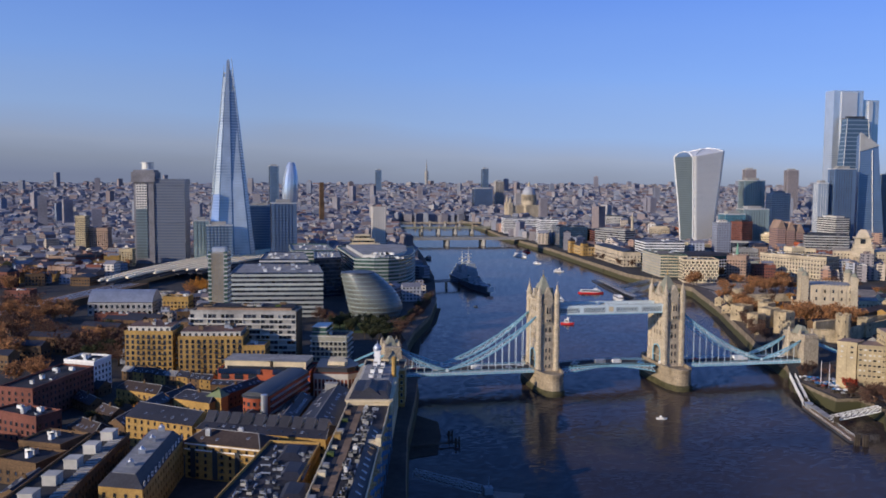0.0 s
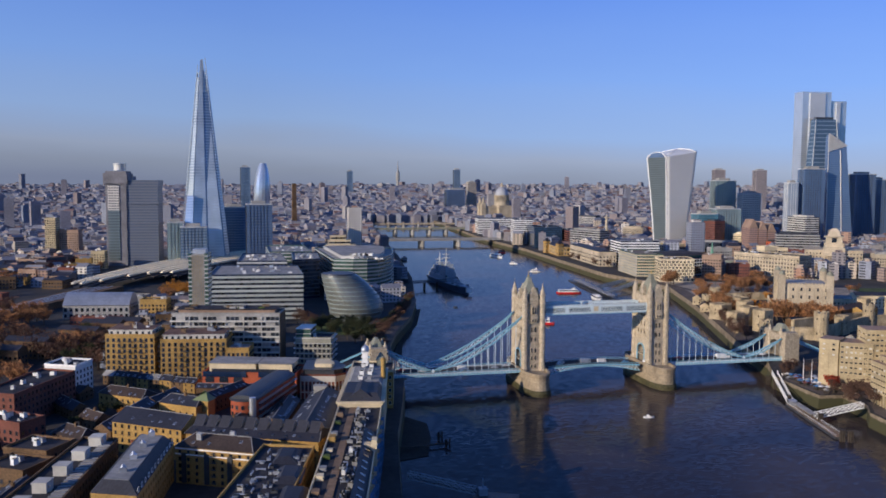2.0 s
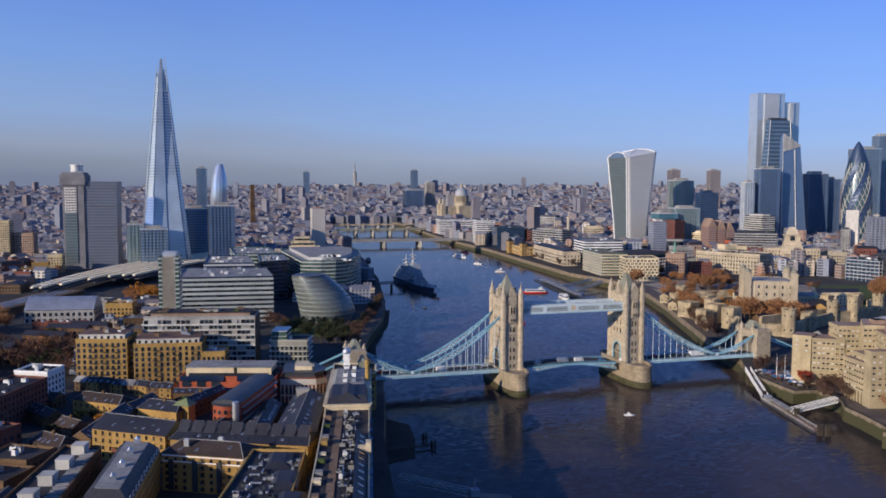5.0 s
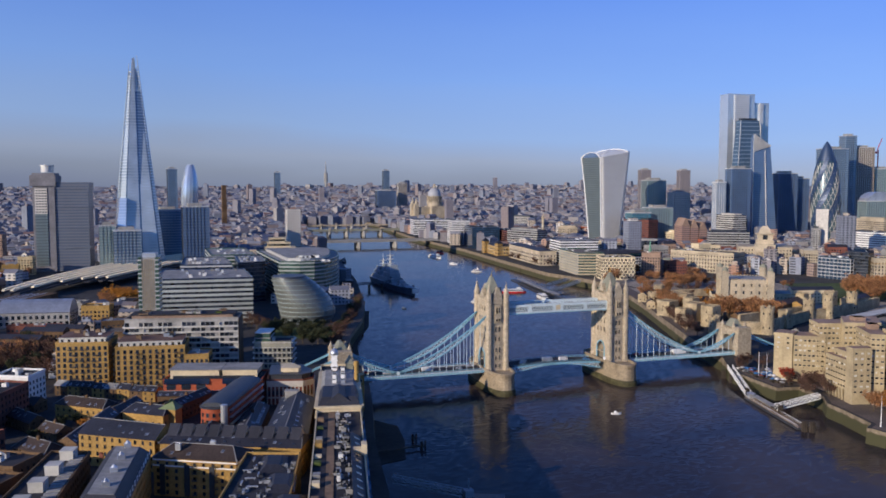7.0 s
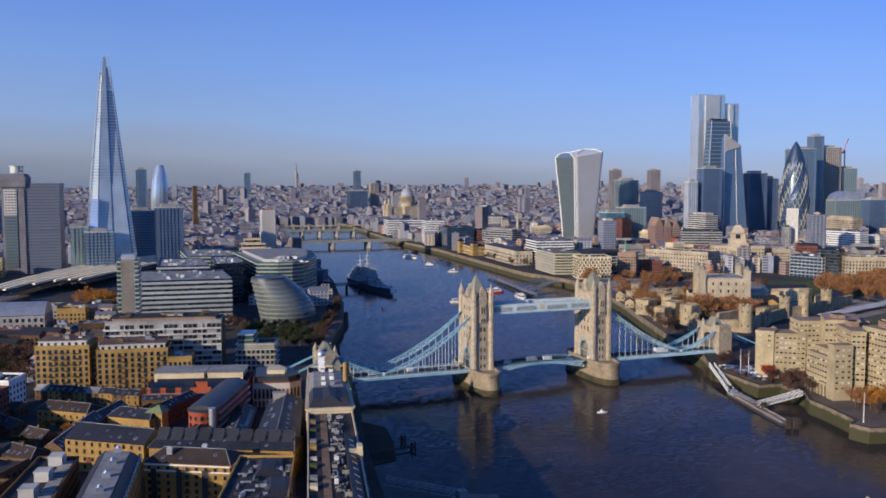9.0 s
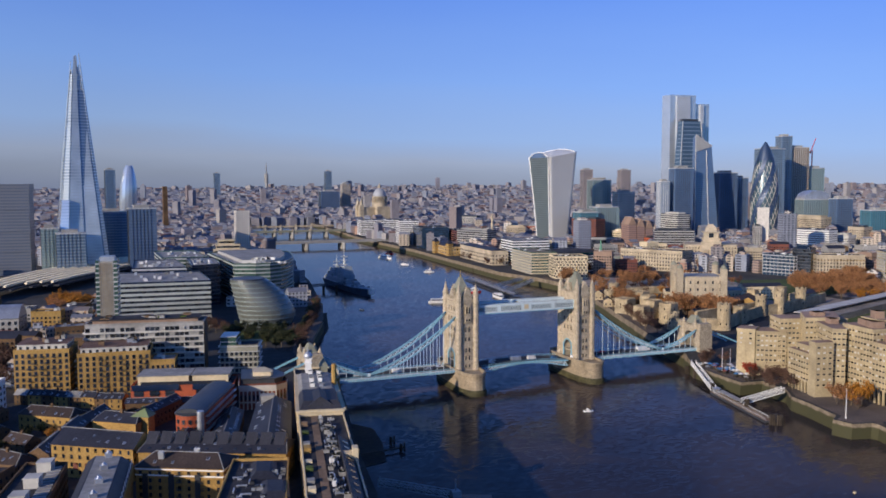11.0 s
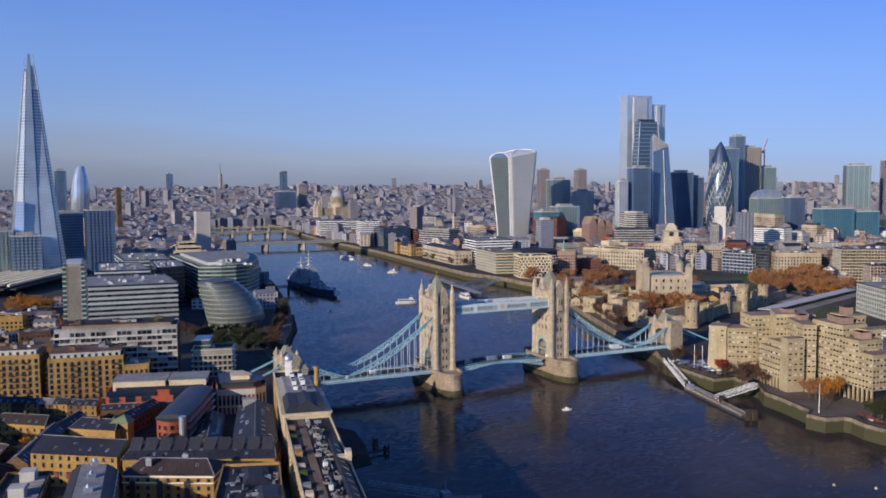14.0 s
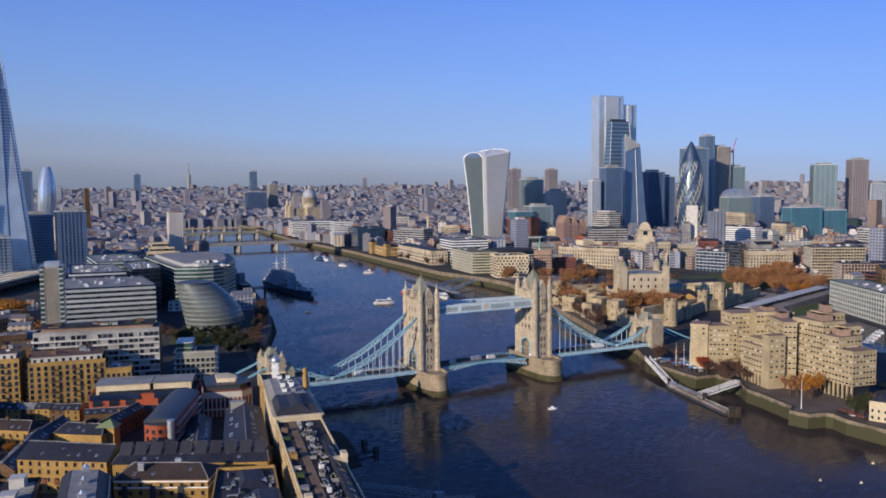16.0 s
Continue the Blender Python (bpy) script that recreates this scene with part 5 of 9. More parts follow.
# row of small terraced houses
for k in range(8):
    x, y = -293 + 6.6 * k, 12 - 4.2 * k
    ob, loc, h = block("terraced_house", "small terraced house of stock brick with a slate roof", quad(x, y, 7.7, 6.6, -33), 12.8 + (k % 3) * 0.25, STOCK if k % 2 else STOCK_DK, ("ridge", SLATE if k % 4 else FELT_LT, 2.4), (2, 2.6, 0.95, 1.4, 0.9, 2.7), group="terraced houses", edges=(0, 1))
    chimney(ob, *on_wall(loc[1], loc[2], 0.5), h + 2.1, 1.1, 0.7, 1.1, STOCK_DK, 57)

# orange-fronted studios with a pale upper storey
og, loc, h = block("studio_building", "terracotta-fronted studios under a set-back pale upper storey", [(-236, -25), (-186, -39), (-180, -17), (-230, -3)], 19.3, ORANGE, ("flat", FELT), None)
for s in (0.08, 0.23, 0.38, 0.68, 0.83):
    x, y = on_wall(loc[0], loc[1], s)
    mb = Mb()
    mb.box(-2.4, 2.4, -0.08, 0.05, 0, 3.0)
    mb.box(-2.6, 2.6, -1.1, 0.05, 1.5, 1.75)
    mb.box(-0.1, 0.1, -0.16, 0.05, 0, 3.0)
    ob = part("shopfront", mb, GLASS, og, "dark glazed shopfront")
    ob.matrix_basis = pose(x, y, 7.0, 0, 0, wall_frame(loc[0], loc[1])[0])
for s0, s1 in ((0.01, 0.47), (0.6, 0.98)):
    mb = Mb()
    band(mb, loc[0], loc[1], h - 1.5, h - 1.1, 1.1, 0, s0, s1)
    band(mb, loc[0], loc[1], h - 1.1, h + 0.1, 0.8, 0, s0, s1)
    band(mb, loc[0], loc[1], h + 0.1, h + 1.3, 0.45, 0, s0, s1)
    part("glazed_lean_to", mb, GLASS_DK, og, "navy sloping glazing")
up = inset_ring(loc, 3.0)
for nm, s0, s1 in (("upper_storey", 0.0, 0.56), ("upper_storey", 0.6, 1.0)):
    r = [on_wall(up[0], up[1], s0), on_wall(up[0], up[1], s1), on_wall(up[3], up[2], s1), on_wall(up[3], up[2], s0)]
    mb = Mb()
    mb.prism(r, h, h + 5.2)
    mb.prism(inset_ring(r, -0.7), h + 5.2, h + 5.5, 1, None, True)
    part(nm, mb, [CREAM, FELT_LT], og, "pale rendered upper storey")
mb = Mb()
for e in (0, 1):
    band(mb, up[e], up[e + 1], h + 0.4, h + 2.2, 0.1, 0, 0.03, 0.97)
part("ribbon_window", mb, GLASS_J, og)

block("brick_house", "low stock brick range in front of the orange studios", [(-239, -34), (-188, -48), (-186, -41), (-237, -27)], 13.6, STOCK_DK, ("ridge", SLATE, 1.8), (1, 3.2, 1.05, 1.5, 1.6, 3.0), group="yard buildings")
rr, loc, h = block("corner_offices", "rounded corner offices in white stone and red brick", [(-184, -45), (-166, -50), (-160, -46), (-158, -38), (-162, -22), (-180, -19)], 20.0, REDB, ("flat", FELT), None)
mb = Mb()
for e in range(6):
    a, b = loc[e], loc[(e + 1) % 6]
    length = math.hypot(b[0] - a[0], b[1] - a[1])
    n = max(2, int(length / 1.9))
    for k in range(n + 1):
        s = k / n
        band(mb, a, b, 0, 12.0, 0.35, 0, max(0, s - 0.3 / length), min(1, s + 0.3 / length))
    for z in (3.4, 11.4):
        band(mb, a, b, z, z + 0.7, 0.45, 0)
for e in range(6):
    band(mb, loc[e], loc[(e + 1) % 6], 9.6, 12.6, 0.3, 0)
part("stone_facing", mb, OFFWHITE, rr, "white stone piers and bands")
joined_windows(rr, loc, 4.0, 11.5, 3.6, 1.9, 1.0, 2.4, GLASS_J)
mb = Mb()
mb.prism(inset_ring(loc, 2.0), h, h + 3.0, 0)
mb.prism(inset_ring(loc, 1.0), h + 3.0, h + 3.4, 0, None, True)
part("attic_storey", mb, METAL_DK, rr, "dark set-back attic")
mb = Mb()
mb.prism(inset_ring(loc, 7.0), h + 3.4, h + 5.4, 0)
part("plant_room", mb, CREAM, rr)


# ---- yellow brick apartment blocks with balconies ----
def apartment(label, ring, z1, cols, bal, seed):
    ob, loc, h = block("apartment_block", label, ring, z1, STOCK, ("flat", FELT), None, group="apartment blocks")
    rows = 7
    storey = (h - 1.2) / rows
    a, b = loc[0], loc[1]
    turn = wall_frame(a, b)[0]
    put_windows(ob, a, b, 1.0, rows, storey, cols, 1.35, 1.9, METAL_DK)
    put_windows(ob, loc[1], loc[2], 1.0, rows, storey, 6, 1.35, 1.9, METAL_DK)
    put_windows(ob, loc[3], loc[0], 1.0, rows, storey, 6, 1.35, 1.9, METAL_DK)
    for r in range(rows):
        for c in bal:
            s = (c + 0.5 + (0.5 if r % 2 else 0.0)) / cols
            x, y = on_wall(a, b, s)
            balcony(ob, x, y, 0.8 + r * storey, turn, 2.7, 1.3)
        for s in (0.03, 0.97):
            x, y = on_wall(loc[3], loc[0], s)
            balcony(ob, x, y, 0.8 + r * storey, wall_frame(loc[3], loc[0])[0], 2.4, 1.2)
    top = inset_ring(loc, 1.6)
    mb = Mb()
    mb.prism(top, h, h + 3.2)
    mb.prism(inset_ring(top, -0.6), h + 3.2, h + 3.5, 0, 1, True)
    part("penthouse", mb, [OFFWHITE, SLATE_RED], ob, "white set-back penthouse")
    joined_windows(ob, top, h - 0.4, h + 3.2, 3.0, 3.4, 1.5, 1.8, GLASS_J, (0, 1, 3))
    roof_plant(ob, inset_ring(top, 1.0), h + 3.5, 7, random.Random(seed), (CONC_GR, WHITE, METAL, TIMBER))
    return ob


apartment("golden brick apartment block with staggered balconies", [(-294.5, 33), (-266, 27), (-262, 51), (-290.5, 57)], 32.0, 9, (2, 4, 6), 1)
apartment("golden brick apartment block with stacked balconies", [(-262, 20), (-224, 15), (-221, 39), (-259, 44)], 30.0, 11, (3, 6, 9), 2)
block("apartment_block", "lower golden brick wing with a white roof storey", [(-224, 15), (-211, 13), (-208, 30), (-221, 33)], 24.5, STOCK, ("flat", FELT_LT), (5, 2.6, 1.2, 1.6, 1.0, 3.0), group="apartment blocks", plant=3, frame_mat=METAL_DK)

# long white-banded flats
wf, loc, h = block("banded_flats", "long white-banded flats with deep balconies and a roof garden", [(-258, 52), (-192, 39), (-188, 59), (-254, 72)], 41.0, CONC_GR, ("flat", GRAVEL), None)
# dark sheet added on the end wall in place of its deep shade
mb = Mb()
band(mb, loc[1], loc[2], 0, h, 0.5, 0)
part("brick_flank", mb, STOCK_DK, wf, "dark facing that stands for the end wall's shade")
for r in range(9):
    mb = Mb()
    z = 2.2 + 3.3 * r
    for e in (0, 3):
        band(mb, loc[e], loc[(e + 1) % 4], z, z + 0.95, 1.3, 0)
    for k in range(7):
        s = k / 6
        band(mb, loc[0], loc[1], z, z + 3.3, 0.9, 0, max(0, s - 0.003), min(1, s + 0.003))
    part("balcony_front", mb, OFFWHITE, wf, "off-white balcony front with fins")
mb = Mb()
for r in range(9):
    z = 2.95 + 3.3 * r
    for k in range(24):
        if (k * 7 + r * 5) % 9 > 2:
            band(mb, loc[0], loc[1], z, z + 2.5, 0.06, 0, (k + 0.03) / 24, (k + 0.94) / 24)
part("glazing", mb, GLASS_J, wf, kind="stuff")
top = inset_ring(loc, 3.5)
mb = Mb()
mb.prism(top, h, h + 2.6)
mb.prism(inset_ring(top, -1.2), h + 2.6, h + 3.0, 1, None, True)
part("penthouse", mb, [CONC_PK, FELT], wf, "brown set-back penthouse")
roof_plant(wf, inset_ring(loc, 2), h + 3.0, 14, random.Random(12), (CONC_GR, GRASS, METAL, TIMBER), (2, 6), (0.5, 1.6))

gs, loc, h = block("riverside_flats", "small pale flats with green glass balconies", [(-182, 46), (-160, 40), (-155, 58), (-177, 64)], 24.0, mat("grey_green_render", (0.31, 0.30, 0.24), 0.8, grain=0.1, stain=0.2), ("flat", FELT), (4, 2.8, 1.5, 1.7, 1.0, 3.4), plant=3, frame_mat=METAL_DK)
mb = Mb()
for r in range(5):
    for e in (0, 1, 3):
        band(mb, loc[e], loc[(e + 1) % 4], 3.3 + 3.3 * r, 3.6 + 3.3 * r, 1.2 if e != 0 else 0.4, 0)
part("balcony_edge", mb, FIN, gs, kind="stuff")
mb = Mb()
mb.prism(inset_ring([loc[0], on_wall(loc[0], loc[1], 0.45), on_wall(loc[3], loc[2], 0.45), loc[3]], 0.6), h, h + 6.2, 0, 1)
part("glazed_penthouse", mb, [GLASS_GRN, FELT], gs, "green glass corner storeys")
for r in range(2):
    mb = Mb()
    mb.prism(inset_ring([loc[0], on_wall(loc[0], loc[1], 0.45), on_wall(loc[3], loc[2], 0.45), loc[3]], 0.2), h + 2.8 + 3.1 * r, h + 3.2 + 3.1 * r, 0, None, True)
    part("roof_slab", mb, FIN, gs)

slab = thing("lift_tower", "tall slim tower clad in brown panels with glazed corners", "tower block", -251, 115, GROUND, -8)
mb = Mb()
mb.box(0, 12.5, 0, 13, -0.5, 66, 0)
part("shaft", mb, CONC_GR, slab)
mb = Mb()
for x in (-0.4, 10.7):
    mb.box(x, x + 2.2, -0.5, 13.4, 0, 66.5, 0)
part("glazed_corner", mb, GLASS_GRN, slab)
mb = Mb()
for k in range(22):
    for x in (-0.55, 10.55):
        mb = Mb()
        mb.box(x, x + 2.5, -0.6, 13.5, 1 + k * 3, 1.9 + k * 3)
        part("floor_band", mb, FIN, slab)
mb = Mb()
for k in range(7):
    mb.box(2.2 + k * 1.2, 2.5 + k * 1.2, -0.35, 0, 0, 65)
part("ribs", mb, CONC, slab, "tan vertical ribs", "stuff")
mb = Mb()
mb.box(2, 11, 2, 11, 66, 69)
part("plant_room", mb, METAL, slab)


# ---- offices by the river ----
def banded_office(name, label, ring, z1, storey=3.9, glass=GLASS_DK, bands=WHITE, out=0.35, frac=0.45, roof=FELT_LT, plant=10, seed=3, fins=0, category="office building", z0=GROUND, group=""):
    ob, loc, h = block(name, label, ring, z1, glass, ("flat", roof), None, category=category, z0=z0, plant=plant, seed=seed, group=group)
    n = len(loc)
    rows = max(1, int(h / storey))
    for r in range(rows + 1):
        z = h - 0.3 - r * storey
        if z < 0.3:
            continue
        mb = Mb()
        for e in range(n):
            band(mb, loc[e], loc[(e + 1) % n], max(0, z - storey * frac), z, out, 0)
        part("floor_band", mb, bands, ob)
    mb = Mb()
    for r in range(rows):
        z = h - 0.3 - (r + 1) * storey
        if z < 0:
            continue
        for e in range(n):
            a, b = loc[e], loc[(e + 1) % n]
            length = math.hypot(b[0] - a[0], b[1] - a[1])
            k = max(1, int(length / 3.0))
            for c in range(k):
                band(mb, a, b, z, z + storey * (1 - frac), 0.05, 0, (c + 0.04) / k, (c + 0.96) / k)
    part("glazing", mb, GLASS_J if glass is GLASS_DK else glass, ob, kind="stuff")
    if fins:
        mb = Mb()
        for e in range(n):
            a, b = loc[e], loc[(e + 1) % n]
            length = math.hypot(b[0] - a[0], b[1] - a[1])
            k = max(1, int(length / fins))
            for c in range(k + 1):
                f = c / k
                band(mb, a, b, 0, h - 0.2, out + 0.2, 0, max(0, f - 0.12 / length), min(1, f + 0.12 / length))
        part("fin_screen", mb, FIN, ob, kind="stuff")
    return ob, loc, h


banded_office("office_block", "white-banded office block with a pale flat roof", [(-243, 235), (-165.5, 228), (-166.5, 306), (-238, 322)], 45.0, 3.9, GLASS_DK, OFFBAND, 0.4, 0.52, FELT_LT, 18, 3)
banded_office("office_block", "dark glass office block behind the council hall", [(-168, 352), (-141, 362), (-138, 440), (-165, 440)], 46.0, 3.9, GLASS_DK, METAL_DK, 0.3, 0.3, FELT_LT, 20, 6)
banded_office("office_block", "grey glass office block with plant on its roof", [(-221, 348), (-174, 343), (-176, 430), (-216, 438)], 46.0, 3.9, GLASS_DK, FIN, 0.3, 0.4, FELT_LT, 22, 16)
banded_office("office_block", "long pale-roofed office block between the offices and the river", [(-188, 455), (-142, 450), (-146, 548), (-190, 552)], 46.0, 3.9, GLASS_GRN, FIN, 0.3, 0.35, FELT_LT, 14, 19)
ring = [(-127, 362), (-108, 354), (-94, 354), (-82, 361), (-72, 377), (-63, 398), (-55, 430), (-47, 488), (-60, 520), (-134, 515)]
green, gloc, gh_ = banded_office("round_cornered_offices", "green-tinted office block with a rounded river corner", ring, 45.5, 3.75, GLASS_GRN, OFFBAND, 0.6, 0.36, FELT_LT, 22, 9)
mb = Mb()
mb.prism(inset_ring(gloc, 9), gh_, gh_ + 3.2, 0, 1)
part("penthouse", mb, [FIN, FELT_LT], green, "set-back pale roof storey")
roof_plant(green, inset_ring(gloc, 12), gh_ + 3.2, 26, random.Random(29), (METAL, WHITE, CONC_GR, FELT), (2, 7), (0.8, 2.6))

hp = thing("stepped_offices", "cream stepped offices with glazed terraces by the river", "office building", -110, 712, GROUND, -5)
for k in range(5):
    mb = Mb()
    w0, d0, z = 62 - 7 * k, 50 - 5 * k, 14 + 6.2 * k
    mb.box(0 + 3 * k, w0, 3 * k, d0, -0.5 if k == 0 else z - 6.2, z)
    mb.box(-0.6 + 3 * k, w0 + 0.6, 3 * k - 0.6, d0 + 0.6, z - 0.5, z + 0.7)
    t = part("tier", mb, STOCK if k < 2 else CREAM, hp, "cream tier")
    mb = Mb()
    for e in range(14):
        x = 3 * k + 1 + (w0 - 3 * k - 2) * e / 14
        mb.box(x, x + 2.6, 3 * k - 0.12, 3 * k, z - 4.2, z - 1.6)
    part("glazing", mb, GLASS_J, t, kind="stuff")

# leaning glass council hall
hall = thing("council_hall", "leaning egg-shaped glass hall with ringed floors", "town hall", -122, 222, GROUND, 0)
def egg(z):
    u = z / 38.5
    near = -21.5 - 8.5 * u
    far = 23.0 - 23.5 * max(0.0, (u - 0.2) / 0.8) ** 1.8 - 4.0 * max(0.0, 0.2 - u) / 0.2
    return (near + far) / 2 + 1.0, (far - near) / 2
rings, n = [], 40
for k in range(31):
    z = 38.5 * k / 30
    c, r = egg(z)
    rings.append([(c + r * math.cos(2 * math.pi * i / n), r * 0.92 * math.sin(2 * math.pi * i / n), z) for i in range(n)])
mb = Mb()
mb.loft(rings)
part("glass_shell", mb, GLASS_HALL, hall, "grey reflective glazing")
for k in range(1, 11):
    z = 3.6 * k
    c, r = egg(z)
    mb = Mb()
    hoop = []
    for i in range(n + 1):
        a = 2 * math.pi * i / n
        u, v = math.cos(a), math.sin(a) * 0.92
        hoop.append([(c + (r + e) * u, (r + e) * v, z + dz) for e, dz in ((-0.3, -0.4), (0.35, -0.4), (0.35, 0.4), (-0.3, 0.4))])
    mb.loft(hoop)
    part("floor_ring", mb, RIB, hall, "pale metal floor ring")
c, r = egg(38.5)
mb = Mb()
mb.cyl(c, 0, r * 0.97, r * 0.94, 38.3, 39.4, 32)
part("roof", mb, METAL_DK, hall, "dark round roof")

# arched-roof school hall and station roofs
sh, loc, h = block("barrel_roofed_hall", "white gridded hall under a grey barrel roof", [(-363, 262), (-309, 254), (-305, 282), (-359, 290)], 19.0, CONC_GR, ("none",), (2, 4.2, 2.6, 3.2, 1.6, 5.0), frame_mat=FIN)
mb = Mb()
n = 10
a0, b0, c0, d0 = [Vector(p) for p in loc]
prof = [(i / n, 12.5 * math.sin(math.pi * (0.08 + 0.84 * i / n)) - 2.6) for i in range(n + 1)]
mb.loft([[(*(a0 + (d0 - a0) * s), h + z) for s, z in prof], [(*(b0 + (c0 - b0) * s), h + z) for s, z in prof]], 0, False)
mb.poly([(*(a0 + (d0 - a0) * s), h + z) for s, z in prof])
mb.poly([(*(b0 + (c0 - b0) * s), h + z) for s, z in prof][::-1])
part("roof", mb, METAL, sh, "grey metal barrel roof")

st = thing("station_roof", "long curving railway station canopies with crests coloured sun-gold", "station", -384, 433, GROUND, 0)
def platform_line(s, u):
    """A point along canopy s (0 to 1 across the station), u from the near end to the far end."""
    outer = [Vector((-388, 432)), Vector((-342, 640)), Vector((-296, 728)), Vector((-196, 840))]
    inner = [Vector((-330, 420)), Vector((-284, 545)), Vector((-238, 650)), Vector((-150, 790))]
    def along(ps):
        a, b, c, d = ps
        return a * (1 - u) ** 3 + b * 3 * u * (1 - u) ** 2 + c * 3 * u * u * (1 - u) + d * u ** 3
    return along(outer).lerp(along(inner), s) - Vector((-384, 433))
# the low sun's gold glint on grey metal is put into this base colour
CREST = mat("bright_canopy_metal", (0.90, 0.78, 0.55), 0.4, 0.0, stain=0.1)
LINES = 7
for k in range(LINES):
    u0 = (0.0, 0.0, 0.05, 0.15, 0.22, 0.26, 0.28)[k]
    mb = Mb()
    n = 64
    cuts = [u0 + (1 - u0) * e / n for e in range(n + 1)]
    for e in range(n):
        for f0, f1, z0, z1, mi in ((0.0, 0.34, 11.8, 13.0, 0), (0.34, 1.0, 8.2, 8.2, 1)):
            p, q, r, t = (platform_line((k + f) / LINES, u) for f, u in ((f0, cuts[e]), (f1, cuts[e]), (f1, cuts[e + 1]), (f0, cuts[e + 1])))
            mb.solid([(*p, z0 - 1.2), (*q, z0 - 1.2), (*r, z0 - 1.2), (*t, z0 - 1.2)], [(*p, z0), (*q, z0 + 0.3), (*r, z1 + 0.3), (*t, z1)], mi, None, True)
    part("canopy", mb, [CREST, SLATE], st, "metal and glass platform canopy")
mb = Mb()
for k in range(LINES):
    for j in range(12):
        p = platform_line((k + 0.24) / LINES, 0.32 + 0.66 * j / 12)
        mb.box(p.x - 0.3, p.x + 0.3, p.y - 0.3, p.y + 0.3, -0.5, 12)
part("columns", mb, METAL_DK, st, kind="stuff")
via = Mb()
via.prism([(-520, 20), (-506, 14), (-338, 440), (-372, 452)], GROUND - 0.2, 14.0)
structure("railway_viaduct", via, STOCK_DK, "brick railway viaduct running into the station")
for k in range(4):
    mb = Mb()
    o = 3.2 * k
    mb.beam((-512 + o, 30, 14.2), (-368 + o * 2, 440, 14.2), 1.6, 0.25)
    structure("railway_track", mb, METAL, "pale ballasted railway track")

# left-hand brick blocks
block("brick_flats", "dark red brick flats with a grey roof", [(-335, -70), (-318, -78), (-300, -30), (-318, -20)], 24.0, REDB, ("flat", FELT), (5, 3.2, 1.2, 1.7, 1.2, 3.1), plant=6)
block("brick_flats", "white-walled end block of flats", [(-318, -16), (-301, -24), (-295, -8), (-312, 0)], 25.5, WHITE, ("flat", FELT), (5, 3.2, 1.0, 1.4, 1.6, 3.1), plant=5, frame_mat=METAL_DK)
block("brick_flats", "orange brick flats with white balconies", [(-330, -98), (-307, -115), (-299, -104), (-322, -88)], 20.0, REDB, ("flat", FELT), (3, 3.4, 1.6, 1.8, 1.2, 3.2), plant=6)
# darker brick on these two stands for walls lying partly in shade
block("brick_flats", "grey-roofed brick offices with a glazed attic", [(-307, -141), (-289, -150), (-281, -135), (-299, -125)], 17.5, STOCK_DK, ("flat", FELT), (3, 3.4, 1.3, 1.6, 1.0, 2.9), plant=3)
block("brick_flats", "stock brick building with roof terraces", [(-310, -160), (-293, -170), (-285, -155), (-302, -146)], 16.5, STOCK_DK, ("flat", FELT), (2, 3.4, 1.3, 1.6, 1.0, 2.9), plant=3)
for k in range(7):
    block("council_flats", "brown brick estate block with rows of windows", quad(-392 + 12 * k, 60 + 22 * k, 30, 10, -25 + 3 * (k % 2)), 17 + (k % 3), STOCK_DK, ("ridge", SLATE, 2.6), None, (3.0, 3.0, 1.4, 1.5, GLASS_J), group="estate blocks")
for x, y, w, d, z1, wl, lb in ((-453, 345, 24, 14, 20, REDB, "red brick corner block beside the railway"), (-500, 850, 15, 16, 68, CONC, "slim grey tower block of flats"), (-482, 856, 28, 16, 50, CONC_PK, "brown tower block of flats"),
                               (-413, 700, 18, 12, 30, CONC, "beige mid-rise office block"), (-352, 232, 40, 9, 13, REDB, "low red brick terrace beside the hall"), (-300, 250, 22, 14, 24, STOCK, "stock brick block with an orange mural"),
                               (-282, 300, 20, 30, 20, STOCK_DK, "brown brick yard building"), (-330, 320, 26, 20, 18, CONC_GR, "grey flat-roofed depot beside the tracks")):
    block("city_block", lb, quad(x, y, w, d, -12), z1, wl, ("flat", FELT), None, (3.2, 3.0, 1.6, 1.6, GLASS_J), group="south bank blocks", plant=4, seed=int(x) % 50)


# ---- north bank: the concrete hotel ----
hotel = thing("concrete_hotel", "stepped beige concrete hotel with many small windows", "hotel", 0, 0, GROUND)


pane_rng = random.Random(8)


